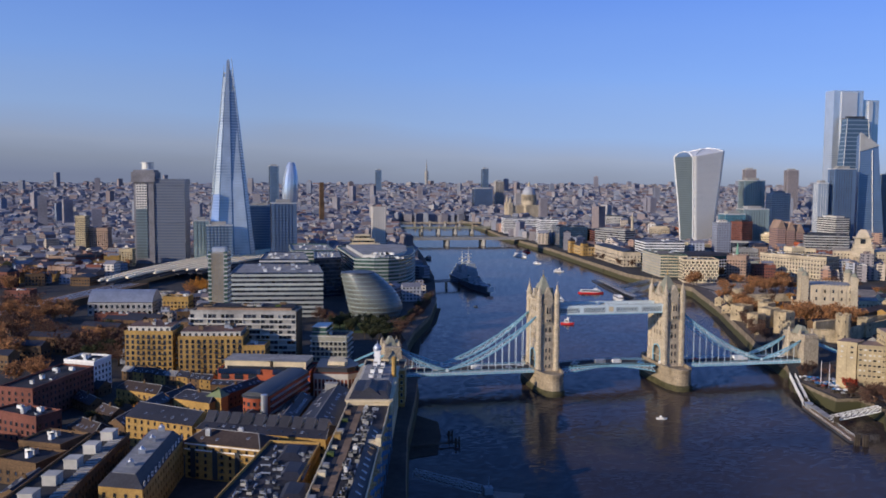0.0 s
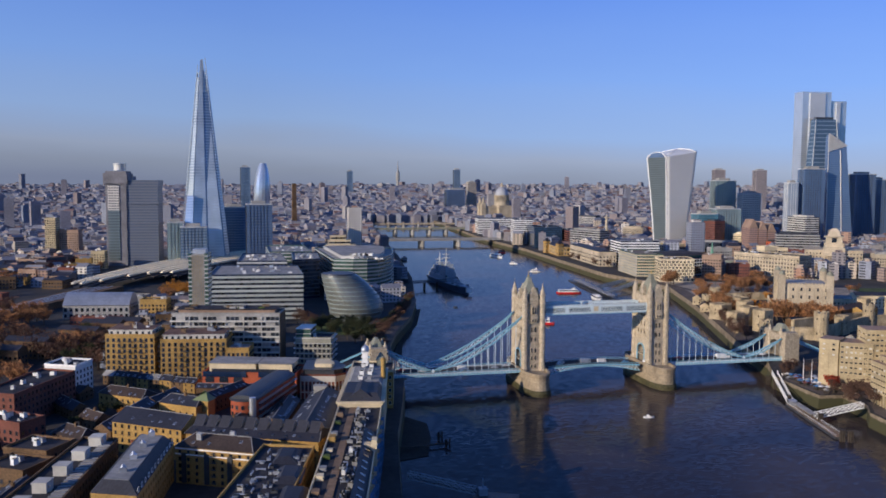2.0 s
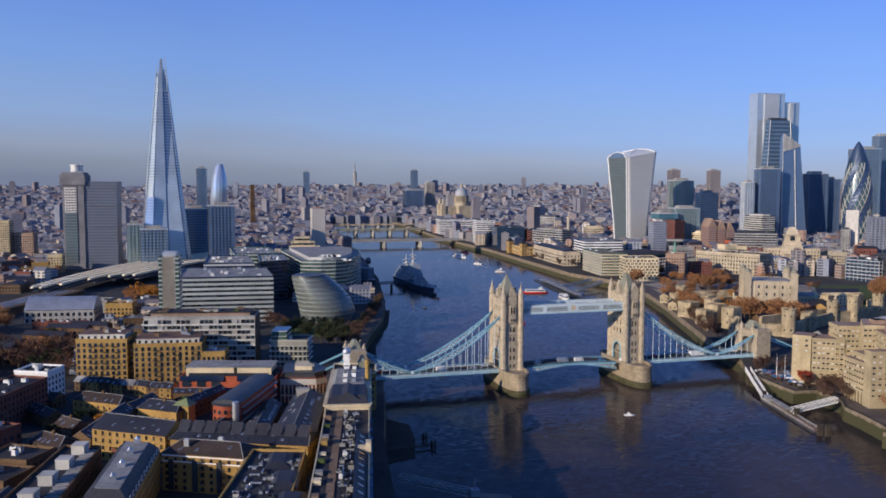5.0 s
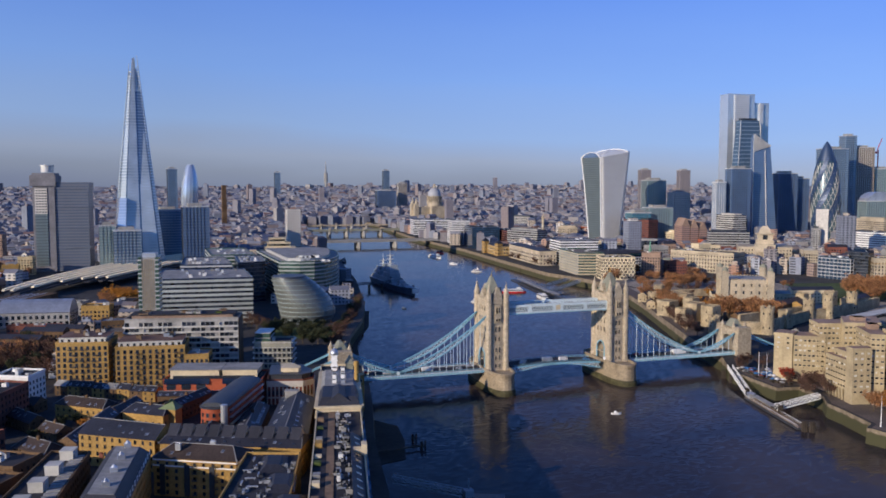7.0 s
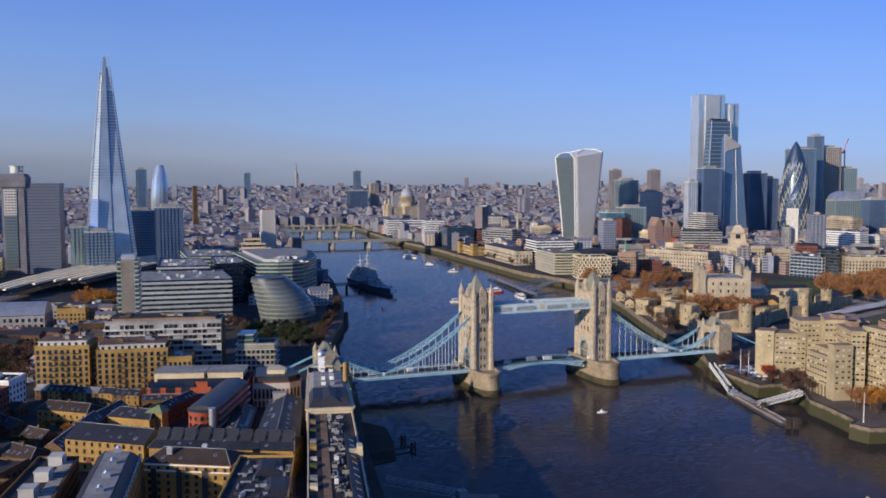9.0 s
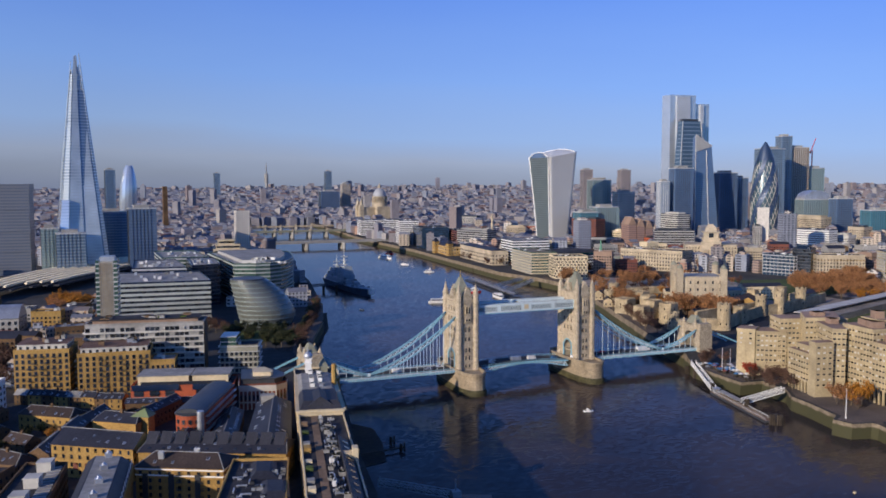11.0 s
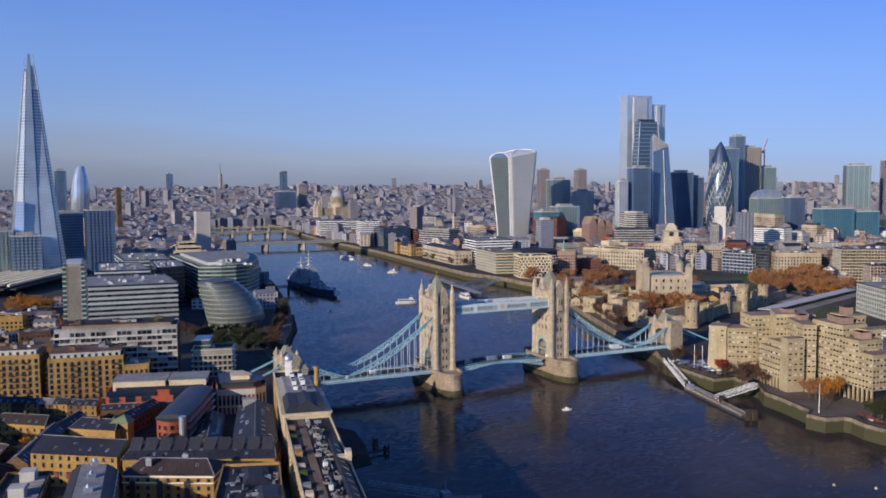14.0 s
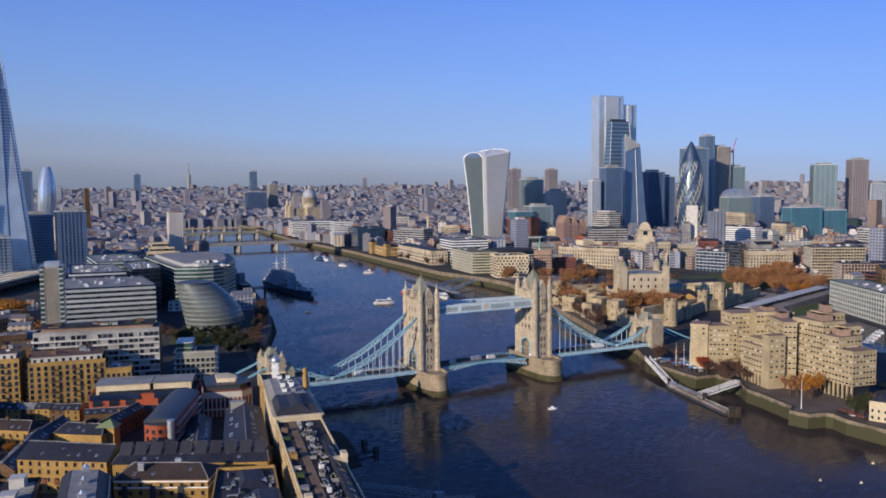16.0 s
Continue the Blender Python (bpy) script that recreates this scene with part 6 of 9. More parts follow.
def wing(ring, z1, rows, bay, edges, roof=CONC_PK, first=-3.2, storey=3.0):
    h = z1 - GROUND
    mb = Mb()
    mb.prism(ring, first, h, 0, 1, True)
    mb.prism(inset_ring(ring, -0.25), h - 1.1, h + 0.5, 0, 1, True)
    w = part("wing", mb, [CONC, roof], hotel, "ribbed beige concrete wing")
    mb = Mb()
    for e in edges:
        a, b = ring[e], ring[(e + 1) % len(ring)]
        length = math.hypot(b[0] - a[0], b[1] - a[1])
        cols = max(1, int(length / bay))
        for r in range(rows):
            z = h - 2.9 - r * storey
            for c in range(cols):
                s = (c + 0.5) / cols
                pane = pane_rng.random()
                band(mb, a, b, z, z + 1.0, 0.06, 0 if pane > 0.28 else 2, s - 0.7 / length, s + (0.7 if pane > 0.1 else 0.1) / length)
                band(mb, a, b, z + 1.0, z + 1.3, 0.3, 1, s - 0.85 / length, s + 0.85 / length)
                band(mb, a, b, z - 0.35, z - 0.1, 0.2, 1, s - 0.85 / length, s + 0.85 / length)
        for c in range(cols + 1):
            s = c / cols
            band(mb, a, b, max(first, 6.0), h - 1.2, 0.22, 1, max(0, s - 0.16 / length), min(1, s + 0.16 / length))
    part("glazing", mb, [GLASS_J, CONC, OFFWHITE], w, kind="stuff")
    return w


wing([(117, -66), (124, -74), (134, -66), (127, -58)], 33, 3, 4.0, (0,))
wing([(125, -74), (139, -84), (148, -72), (134, -62)], 32, 6, 2.3, (0, 1, 3))
wing([(136, -82), (174, -97), (180, -82), (142, -67)], 40, 9, 2.3, (0, 3))
wing([(134, -104), (152, -112), (168, -92), (150, -84)], 44, 9, 2.4, (0, 3))
wing([(122, -104), (117.5, -124), (131, -127), (136, -107)], 27.5, 5, 2.5, (0, 1), first=4.0)
wing([(117.5, -124), (116, -130.5), (126, -133), (129, -126.5)], 35, 8, 3.2, (1,))
wing([(124, -108), (121, -122), (130, -124), (133, -110)], 31, 1, 4.0, (0,))
wing([(128, -130), (134, -134), (154, -106), (144, -98)], 42, 9, 2.4, (0, 3))
wing([(139, -127), (136, -150), (152, -152), (155, -129)], 44, 10, 2.3, (0, 1, 3), first=5.2)
wing([(136, -150), (134.4, -162), (150, -164), (152, -152)], 37.5, 8, 2.3, (0, 1), first=5.2)
wing([(134.4, -162), (133, -172), (149, -174), (150, -164)], 31.5, 6, 2.3, (0, 1), first=5.2)
wing([(147, -132), (145, -146), (156, -148), (158, -134)], 48, 3, 2.4, (0, 1))
wing([(146, -146), (145, -158), (154, -160), (155, -148)], 42, 3, 2.4, (0, 1))
lobby = Mb()
lobby.prism([(141, -128), (137, -170), (148, -171), (152, -129)], -3.2, 5.6)
part("lobby", lobby, GLASS_J, hotel, "recessed glazed lobby")
for k in range(14):
    mb = Mb()
    x, y = on_wall((138.6, -130), (133.6, -171), k / 13)
    mb.box(x, x + 0.9, y - 0.5, y + 0.5, -3.2, 5.6)
    part("piloti", mb, CONC, hotel)
mb = Mb()
mb.prism([(124, -100), (136, -104), (142, -84), (128, -78)], -3.2, 2.6)
mb.prism([(126, -134), (131, -146), (137, -144), (134, -130)], -3.2, 1.4)
part("podium", mb, CONC_PK, hotel, "brown concrete podium with terraces")
rng = random.Random(3)
for x, y, z in ((142, -116, 42), (147, -100, 44), (155, -86, 40), (146, -136, 44), (143, -145, 44), (150, -140, 48), (143, -157, 37.5)):
    mb = Mb()
    w, d, h = rng.uniform(4, 8), rng.uniform(4, 8), rng.uniform(2.2, 4.5)
    mb.box(-w / 2, w / 2, -d / 2, d / 2, 0, h)
    mb.box(-w / 2 - 0.2, w / 2 + 0.2, -d / 2 - 0.2, d / 2 + 0.2, h - 0.4, h)
    ob = part("roof_house", mb, CONC_PK, hotel, "brown roof house")
    ob.matrix_basis = pose(x, y, z - GROUND + 0.4, 0, 0, -20)
for k in range(7):
    mb = Mb()
    x, y = on_wall((122.4, -104.6), (118.0, -123.4), k / 6)
    mb.box(x, x + 0.9, y - 0.5, y + 0.5, -3.2, 4.2)
    part("piloti", mb, CONC, hotel)
fan = [(141 + 14 * math.cos(a), -126 + 10 * math.sin(a)) for a in [radians(170 + 20 * k) for k in range(10)]] + [(150, -112), (136, -108)]
mb = Mb()
mb.prism(fan, 2.2, 3.6, 0, None, True)
part("entrance_canopy", mb, CONC, hotel, "broad curved concrete entrance canopy")
mb = Mb()
mb.prism([(141 + (p[0] - 141) * 0.84, -122 + (p[1] + 122) * 0.84) for p in fan], -3.2, 2.3, 0)
part("entrance_hall", mb, STOCK_DK, hotel, "shaded brown entrance hall")

# landing stage with its link bridges
def lower_to_tide(ob):
    """Things once set out at mean level, carried down to the low water."""
    ob.matrix_basis = Matrix.Translation((5.7, 11.9, TIDE)) @ Matrix.Scale(1.024, 4) @ ob.matrix_basis


stage = thing("landing_stage", "long grey floating pontoon with a covered gangway and timber piles", "pier", 0, 0, 0)
lower_to_tide(stage)
mb = Mb()
a, b = Vector((84, -86)), Vector((69, -148))
d = (b - a).normalized()
nrm = Vector((d.y, -d.x))
ring = [tuple(a + nrm * -2.4), tuple(a + nrm * 2.4), tuple(b + nrm * 2.4), tuple(b + nrm * -2.4)]
mb.prism(ring[::-1] if (d.x * -nrm.y + d.y * nrm.x) < 0 else ring, -0.6, 1.3, 0, 1, True)
part("pontoon", mb, [METAL_DK, TIMBER], stage, "dark steel pontoon")
mb = Mb()
for s in (-1, 1):
    p, q = a + nrm * 2.1 * s, b + nrm * 2.1 * s
    mb.beam((*p, 2.4), (*q, 2.4), 0.15, 0.15)
    for k in range(32):
        r = p + (q - p) * k / 31
        mb.beam((*r, 1.2), (*r, 2.4), 0.1, 0.1)
part("railing", mb, WHITE, stage)
mb = Mb()
p, q = a + (b - a) * 0.12, a + (b - a) * 0.5
mb.beam((*p, 3.9), (*q, 3.9), 3.6, 0.25)
for k in range(8):
    r = p + (q - p) * k / 7
    for s in (-1, 1):
        mb.beam((*(r + nrm * 1.6 * s), 1.3), (*(r + nrm * 1.6 * s), 3.9), 0.15, 0.15)
part("shelter", mb, FELT_LT, stage, "grey-roofed waiting shelter")


def truss_walk(parent, p, q, w, h, label):
    """An open lattice gangway from p to q."""
    p, q = Vector(p), Vector(q)
    along = (q - p)
    side = Vector((along.y, -along.x, 0)).normalized() * w / 2
    mb = Mb()
    mb.beam(p, q, w, 0.25, 1)
    n = max(4, int(along.length / 3))
    for s in (-1, 1):
        o = side * s
        up = Vector((0, 0, h))
        mb.beam(p + o + up, q + o + up, 0.3, 0.3)
        mb.beam(p + o, q + o, 0.3, 0.4)
        for k in range(n):
            r0, r1 = p + along * (k / n) + o, p + along * ((k + 1) / n) + o
            mb.beam(r0, r1 + up, 0.22, 0.22)
            mb.beam(r0 + up, r1, 0.22, 0.22)
            mb.beam(r0, r0 + up, 0.2, 0.2)
    return part("gangway", mb, [WHITE, FELT], parent, label)


truss_walk(stage, (102, -44, 7.6), (84, -86, 1.8), 3.0, 2.6, "white lattice gangway down to the pontoon")
truss_walk(stage, (101, -123, 7.8), (77, -118, 2.2), 2.8, 2.6, "white lattice link bridge")


def pile_cluster(parent, x, y, z1=5.5, n=6):
    """Tarred timber piles round a collar."""
    for k in range(n):
        a = 2 * math.pi * k / n
        mb = Mb()
        mb.cyl(x + 1.1 * math.cos(a), y + 1.1 * math.sin(a), 0.42, 0.4, -3, z1 - 0.5 * (k % 2), 7)
        part("mooring_pile", mb, WOOD_DK, parent, "tarred timber pile")
    mb = Mb()
    mb.cyl(x, y, 1.5, 1.5, z1 - 2.4, z1 - 1.9, 8)
    part("pile_collar", mb, WOOD_DK, parent)


for x, y in ((68, -151), (71, -153), (86, -83), (78, -121), (102, -38), (99, -50)):
    pile_cluster(stage, x, y)
mb = Mb()
mb.box(-1.6, 1.6, -1.6, 1.6, 0, 2.6)
mb.box(-2, 2, -2, 2, 2.5, 2.8)
ob = part("ticket_kiosk", mb, METAL, stage)
ob.matrix_basis = pose(83.4, -89, 1.3, 0, 0, -14)

jetty = thing("working_jetty", "dark timber jetty with a blue lattice gangway", "pier", 0, 0, 0)
lower_to_tide(jetty)
truss_walk(jetty, (-150, -176, 6.5), (-125, -188, 2.4), 2.6, 2.4, "blue-grey lattice gangway").data.materials[0] = NAVY_GR
mb = Mb()
mb.prism([(-128, -192), (-112, -200), (-108, -190), (-124, -183)], -0.6, 1.5, 0, None, True)
part("barge_pontoon", mb, METAL_DK, jetty)
mb = Mb()
mb.box(-124, -120.5, -189, -185.5, 1.5, 4.2)
mb.cyl(-122, -187, 0.3, 0.2, 4.2, 8.5, 6)
part("wheelhouse", mb, NAVY_GR, jetty)
for x, y in ((-121, -120), (-122, -108)):
    pile_cluster(jetty, x, y, 4.0, 3)
mb = Mb()
mb.prism([(-146, -123), (-121, -120), (-121, -118.5), (-146, -121.5)], 1.4, 1.8, 0, None, True)
part("jetty_deck", mb, WOOD_DK, jetty)


def flagpole(x, y, h=15.0):
    ob = thing("flagpole", "tall white flagpole on the riverside walk", "flagpole", x, y, level(x, y), 0, "flagpoles")
    mb = Mb()
    mb.cyl(0, 0, 0.24, 0.1, 0, h, 8)
    mb.cyl(0, 0, 0.5, 0.4, 0, 0.5, 8)
    part("pole", mb, WHITE, ob)
    mb = Mb()
    mb.cyl(0, 0, 0.22, 0.05, h, h + 0.4, 8)
    part("finial", mb, GOLD, ob)


for x, y in ((113.5, -57), (115.5, -62), (121, -61.5), (98, -169)):
    flagpole(x, y)


# ---- the old fortress ----
def crenels(mb, a, b, z, out=0.0, w=1.0, gap=1.9, thick=0.8, h=1.1):
    length = math.hypot(b[0] - a[0], b[1] - a[1])
    n = max(1, int(length / gap))
    for k in range(n):
        s = (k + 0.5) / n
        band(mb, a, b, z, z + h, out, 0, s - w / 2 / length, s + w / 2 / length, thick)


def fort_wall(pts, z1, thick=2.6):
    for a, b in zip(pts, pts[1:]):
        mb = Mb()
        band(mb, a, b, GROUND - 0.5, z1, thick / 2, 0, 0, 1, thick / 2)
        crenels(mb, a, b, z1, thick / 2)
        tagged(new("curtain_wall", mb.mesh("curtain_wall", [FORT])), "battlemented pale stone curtain wall of the fortress", "castle wall", "fortress walls")


def fort_tower(x, y, r, z1, square=False, n=14):
    ob = thing("fortress_tower", "square battlemented pale stone fortress tower" if square else "round battlemented pale stone fortress tower", "castle tower", x, y, GROUND, 20, "fortress towers")
    h = z1 - GROUND
    mb = Mb()
    if square:
        ring = [(-r, -r), (r, -r), (r, r), (-r, r)]
    else:
        ring = [(r * math.cos(2 * math.pi * i / n), r * math.sin(2 * math.pi * i / n)) for i in range(n)]
    mb.loft([[(q[0] * 1.08, q[1] * 1.08, -0.5) for q in ring], [(q[0], q[1], 3) for q in ring], [(*q, h) for q in ring]])
    for i in range(len(ring)):
        j = (i + 1) % len(ring)
        band(mb, ring[i], ring[j], h - 1.6, h - 1.0, 0.35, 0)
        if square:
            crenels(mb, ring[i], ring[j], h, 0.1, 1.1, 2.0)
        elif i % 2 == 0:
            band(mb, ring[i], ring[j], h - 0.1, h + 1.2, 0.15, 0, 0, 1, 0.7)
    part("drum", mb, FORT, ob)
    for k in range(4 if square else 7):
        a = 2 * math.pi * (k + 0.5) / (4 if square else 7)
        for z in (4.5, h - 5):
            mb = Mb()
            mb.box(-0.35, 0.35, -0.1, 0.3, 0, 1.8)
            w = part("slit_window", mb, GLASS, ob)
            rr = r * (1.0 if not square else 1.02)
            if square:
                a = math.pi / 2 * k
            w.matrix_basis = pose(rr * math.cos(a), rr * math.sin(a), z, 0, 0, math.degrees(a) + 90)


keep = thing("white_keep", "great pale stone keep with four corner turrets", "castle keep", 271, 168, GROUND + 1.5, -28)
keep.scale = (1.18, 1.18, 1.06)
mb = Mb()
ring = [(-17, -16), (17, -16), (17, 16), (-17, 16)]
mb.prism(ring, -2, 26)
mb.prism(inset_ring(ring, 1.5), 25.0, 26.05)
for e in range(4):
    crenels(mb, ring[e], ring[(e + 1) % 4], 26, 0.05, 1.2, 2.2)
    for k in range(7):
        band(mb, ring[e], ring[(e + 1) % 4], -2, 24.5, 0.45, 0, k / 6 * 0.96, k / 6 * 0.96 + 0.04)
part("body", mb, STONE, keep)
mb = Mb()
mb.box(-15.3, 15.3, -14.3, 14.3, 25.9, 26.4)
part("roof", mb, FELT_LT, keep, "grey lead roof")
for e in (0, 1, 3):
    put_windows(keep, ring[e], ring[(e + 1) % 4], 8, 3, 6.2, 6, 1.3, 2.6, STONE)
for x, y, r in ((-16.5, -15.5, 2.4), (16.5, -15.5, 2.4), (16.5, 15.5, 3.0), (-16.5, 15.5, 2.4)):
    mb = Mb()
    if r > 2.5:
        mb.cyl(x, y, r, r, -2, 33.5, 12)
    else:
        mb.box(x - r, x + r, y - r, y + r, -2, 33.5)
    mb.cyl(x, y, r * 1.05, r * 1.05, 33.2, 34.0, 12)
    t = part("turret", mb, STONE, keep, "corner turret")
    mb = Mb()
    mb.loft([[(x + q * math.cos(a), y + q * math.sin(a), z) for a in [2 * math.pi * i / 10 for i in range(10)]] for q, z in ((r * 0.95, 34.0), (r * 0.9, 35.2), (r * 0.55, 36.6), (0.2, 37.4), (0.08, 39.6))])
    part("cupola", mb, LEADROOF, t, "lead onion cupola")

fort_wall([(169, 68), (206, 53), (240, 74), (284, 98), (305, 99), (350, 120), (400, 142)], 16.0)
fort_wall([(160, 92), (176, 128), (190, 170), (205, 215)], 14.5)
fort_wall([(205, 215), (240, 262), (300, 262)], 14.0)
fort_wall([(186, 96), (205, 140), (222, 196)], 17.5)
fort_wall([(205, 86), (250, 100), (300, 112)], 17.0)
for x, y, r, z1, sq in ((206, 53, 5.2, 28, False), (284, 99, 4.6, 25, False), (305, 100, 4.6, 28.5, False), (350, 121, 4.8, 25.5, False), (240, 74, 4.0, 21, True), (186, 97, 5.5, 24, True), (192, 128, 6.0, 22, True), (203, 150, 5.0, 23, True),
                        (176, 120, 5.0, 19, True), (214, 176, 5.5, 23, True), (222, 198, 5.0, 22, False), (205, 215, 5.0, 20, False), (172, 72, 4.5, 20, False), (186, 160, 6.5, 20, True), (340, 136, 4.2, 25, True), (322, 152, 4.0, 22, True), (240, 262, 5.0, 20, False)):
    fort_tower(x, y, r, z1, sq)
for k, (x, y, w, d, z1, wl, rf, tn) in enumerate(((290, 178, 34, 10, 20, CREAM, FELT_LT, -18), (210, 92, 48, 9, 15, STOCK_DK, SLATE, 8), (222, 120, 18, 8, 14, STOCK_DK, SLATE_BR, -30), (342, 188, 42, 12, 20, CREAM, SLATE, -12), (262, 116, 82, 12, 17, STOCK_DK, SLATE_BR, 28), (300, 126, 30, 10, 16, STOCK, SLATE_BR, 28), (372, 146, 40, 10, 15, FORT, SLATE, 22),
                                                  (212, 238, 20, 9, 14, FORT, SLATE, 40), (270, 215, 26, 10, 16, CREAM, SLATE, -20), (196, 196, 16, 8, 13, FORT, SLATE_BR, 60), (222, 34, 22, 9, 11, CONC_GR, FELT, 20), (250, 30, 16, 8, 10.5, CONC_GR, FELT, -10))):
    block("fortress_lodging", "pale rendered range inside the fortress walls" if wl in (CREAM, FORT, WHITE, CONC) else "old brick range inside the fortress walls", quad(x, y, w, d, tn), z1, wl, ("ridge", rf, 2.8, 0.0), None, (3.0, 3.4, 1.1, 1.5, GLASS_J), group="fortress ranges")

# bridge approach and long canopy
mb = Mb()
mb.prism([(262, 44), (268, 30), (474, 106), (468, 124)], GROUND - 0.2, 13.0)
structure("bridge_approach", mb, PLAZA, "raised approach road of brown brick")
can = thing("station_canopy", "long pale canopy roof beside the approach road", "canopy", 0, 0, GROUND)
mb = Mb()
mb.prism([(284, 61), (289, 50), (466, 114), (462, 125)], 8.2, 8.8, 0, None, True)
part("roof", mb, OFFWHITE, can, "pale flat canopy roof")
mb = Mb()
for k in range(18):
    p = on_wall((288, 56), (463, 119), k / 17)
    mb.box(p[0] - 0.3, p[0] + 0.3, p[1] - 0.3, p[1] + 0.3, 5.2, 8.3)
part("posts", mb, METAL_DK, can, kind="stuff")

# ---- north bank offices, known by their fronts ----
banded_office("office_block", "white-finned riverside offices with curved balconies", [(259, 480), (289, 470), (300, 546), (268, 553)], 35, 3.6, GLASS_GRN, CREAM, 0.5, 0.35, GRAVEL, 6, 21, 2.4)
sq, loc, h = block("chequered_offices", "cream offices with a chequered window pattern", [(262, 424), (300, 412), (310, 446), (272, 458)], 34, CREAM, ("flat", FELT), None, category="office building", plant=6, seed=7)
mb = Mb()
for e in (0, 1, 3):
    a, b = loc[e], loc[(e + 1) % 4]
    length = math.hypot(b[0] - a[0], b[1] - a[1])
    n = int(length / 2.2)
    for r in range(7):
        for c in range(n):
            s = (c + (0.3 if (r + c) % 2 else 0.62)) / n
            band(mb, a, b, 1.5 + 3.5 * r, 4.1 + 3.5 * r, 0.08, 0, s - 0.55 / length, s + 0.55 / length)
part("glazing", mb, GLASS_J, sq, kind="stuff")
banded_office("office_block", "broad offices with white sunshades and a dark glazed roof storey", [(296, 470), (364, 484), (352, 540), (284, 526)], 29, 3.8, GLASS_DK, WHITE, 0.5, 0.28, FELT, 4, 22, 4.0)
up = thing("roof_pavilion", "dark glazed roof storey under a broad grey roof", "roof storey", 0, 0, 29.4)
mb = Mb()
mb.prism([(300, 475), (360, 488), (350, 536), (290, 523)], 0, 4.0, 0, None, True)
part("glazing", mb, GLASS_TEAL, up)
mb = Mb()
mb.loft([[(296, 470, 4.0), (365, 484, 4.0), (353, 541, 4.0), (284, 527, 4.0)], [(312, 486, 6.4), (352, 494, 6.4), (344, 528, 6.4), (304, 520, 6.4)]], 0)
part("roof", mb, FELT, up)
banded_office("office_block", "long white offices set back from the river", [(292, 600), (345, 590), (352, 642), (299, 652)], 42, 3.6, GLASS_DK, WHITE, 0.3, 0.5, FELT_LT, 5, 23)
block("customs_building", "long classical cream stone building facing the river", [(264, 610), (288, 606), (302, 746), (276, 752)], 28, STONE, ("ridge", SLATE, 3.0, 6.0), None, (5.2, 4.2, 1.6, 2.6, GLASS_J), cornice=(CREAM, 6.4, 19.4))
block("market_hall", "yellow brick market hall with end pavilions", [(268, 782), (294, 777), (300, 846), (274, 851)], 22, STOCK, ("ridge", SLATE, 5.0, 5.0), (2, 4.2, 2.0, 3.4, 2.2, 6.0), frame_mat=CREAM, cornice=(CREAM, 7.4, 13.6))
for y in (783, 843):
    block("market_pavilion", "yellow brick end pavilion with a steep roof", quad(267, y - 4, 9, 9, 8), 27, STOCK, ("ridge", SLATE, 5.5, 3.5), (3, 4.2, 1.5, 2.6, 2.2, 5.6), frame_mat=CREAM, group="market pavilions")
banded_office("office_block", "blue glass office block beside the river", [(280, 935), (328, 926), (344, 1010), (294, 1020)], 44, 3.8, GLASS_BLUE, GLASS_DK, 0.2, 0.3, FELT, 6, 25)
banded_office("office_block", "red stone office block by the bridge foot", [(330, 900), (372, 892), (380, 960), (338, 968)], 40, 3.8, GLASS_DK, REDB, 0.3, 0.55, FELT, 6, 26)
banded_office("office_block", "white stepped offices by the bridge foot", [(283, 1060), (316, 1052), (326, 1098), (290, 1106)], 52, 3.6, GLASS_DK, WHITE, 0.8, 0.5, FELT_LT, 4, 27)
banded_office("office_block", "pale slab offices beyond the bridge", [(285, 1330), (372, 1312), (384, 1382), (296, 1400)], 42, 3.8, GLASS_DK, WHITE, 0.5, 0.45, FELT_LT, 8, 28)
block("hall_of_trade", "long cream classical hall with a tall window rhythm", [(408, 505), (448, 425), (476, 440), (436, 519)], 34, STONE, ("flat", FELT), None, (4.6, 4.0, 1.5, 2.6, GLASS_J), cornice=(CREAM, 5.6, 20.4, 25.6), plant=8, seed=31)
port = thing("port_headquarters", "grand white stone headquarters with a stepped tower and columned front", "office building", 530, 470, GROUND, -34)
mb = Mb()
mb.box(-34, 34, 0, 46, -0.5, 30)
mb.box(-13, 13, -5, 10, -0.5, 34)
for z in (6.0, 24.0, 29.4):
    mb.box(-34.5, 34.5, -0.6, 46.5, z, z + 0.9)
part("body", mb, STONE, port)
for k in range(8):
    mb = Mb()
    mb.cyl(-10.5 + 3 * k, -6.2, 0.95, 0.8, 7, 23.5, 10)
    part("column", mb, STONE, port)
mb = Mb()
mb.box(-13, 13, -7.4, -4.8, 23.4, 26.2)
part("entablature", mb, STONE, port)
mb = Mb()
mb.box(-11, 11, 0, 20, 30, 39)
mb.box(-9.5, 9.5, 1.5, 18.5, 39, 48)
mb.loft([[(-8, 3, 48), (8, 3, 48), (8, 17, 48), (-8, 17, 48)], [(-6, 5, 54), (6, 5, 54), (6, 15, 54), (-6, 15, 54)], [(-3, 8, 58), (3, 8, 58), (3, 12, 58), (-3, 12, 58)]])
for z in (38, 47):
    mb.box(-11.8, 11.8, -0.8, 20.8, z, z + 1.1)
part("tower", mb, STONE, port, "stepped square tower")
mb = Mb()
mb.box(-3, 3, 1.2, 1.6, 40, 46)
part("niche", mb, GLASS, port, "dark arched niche")
put_windows(port, (-34, 0), (34, 0), 2, 6, 4.4, 17, 1.5, 2.6, STONE, skip=lambda r, c: 5 < c < 11)
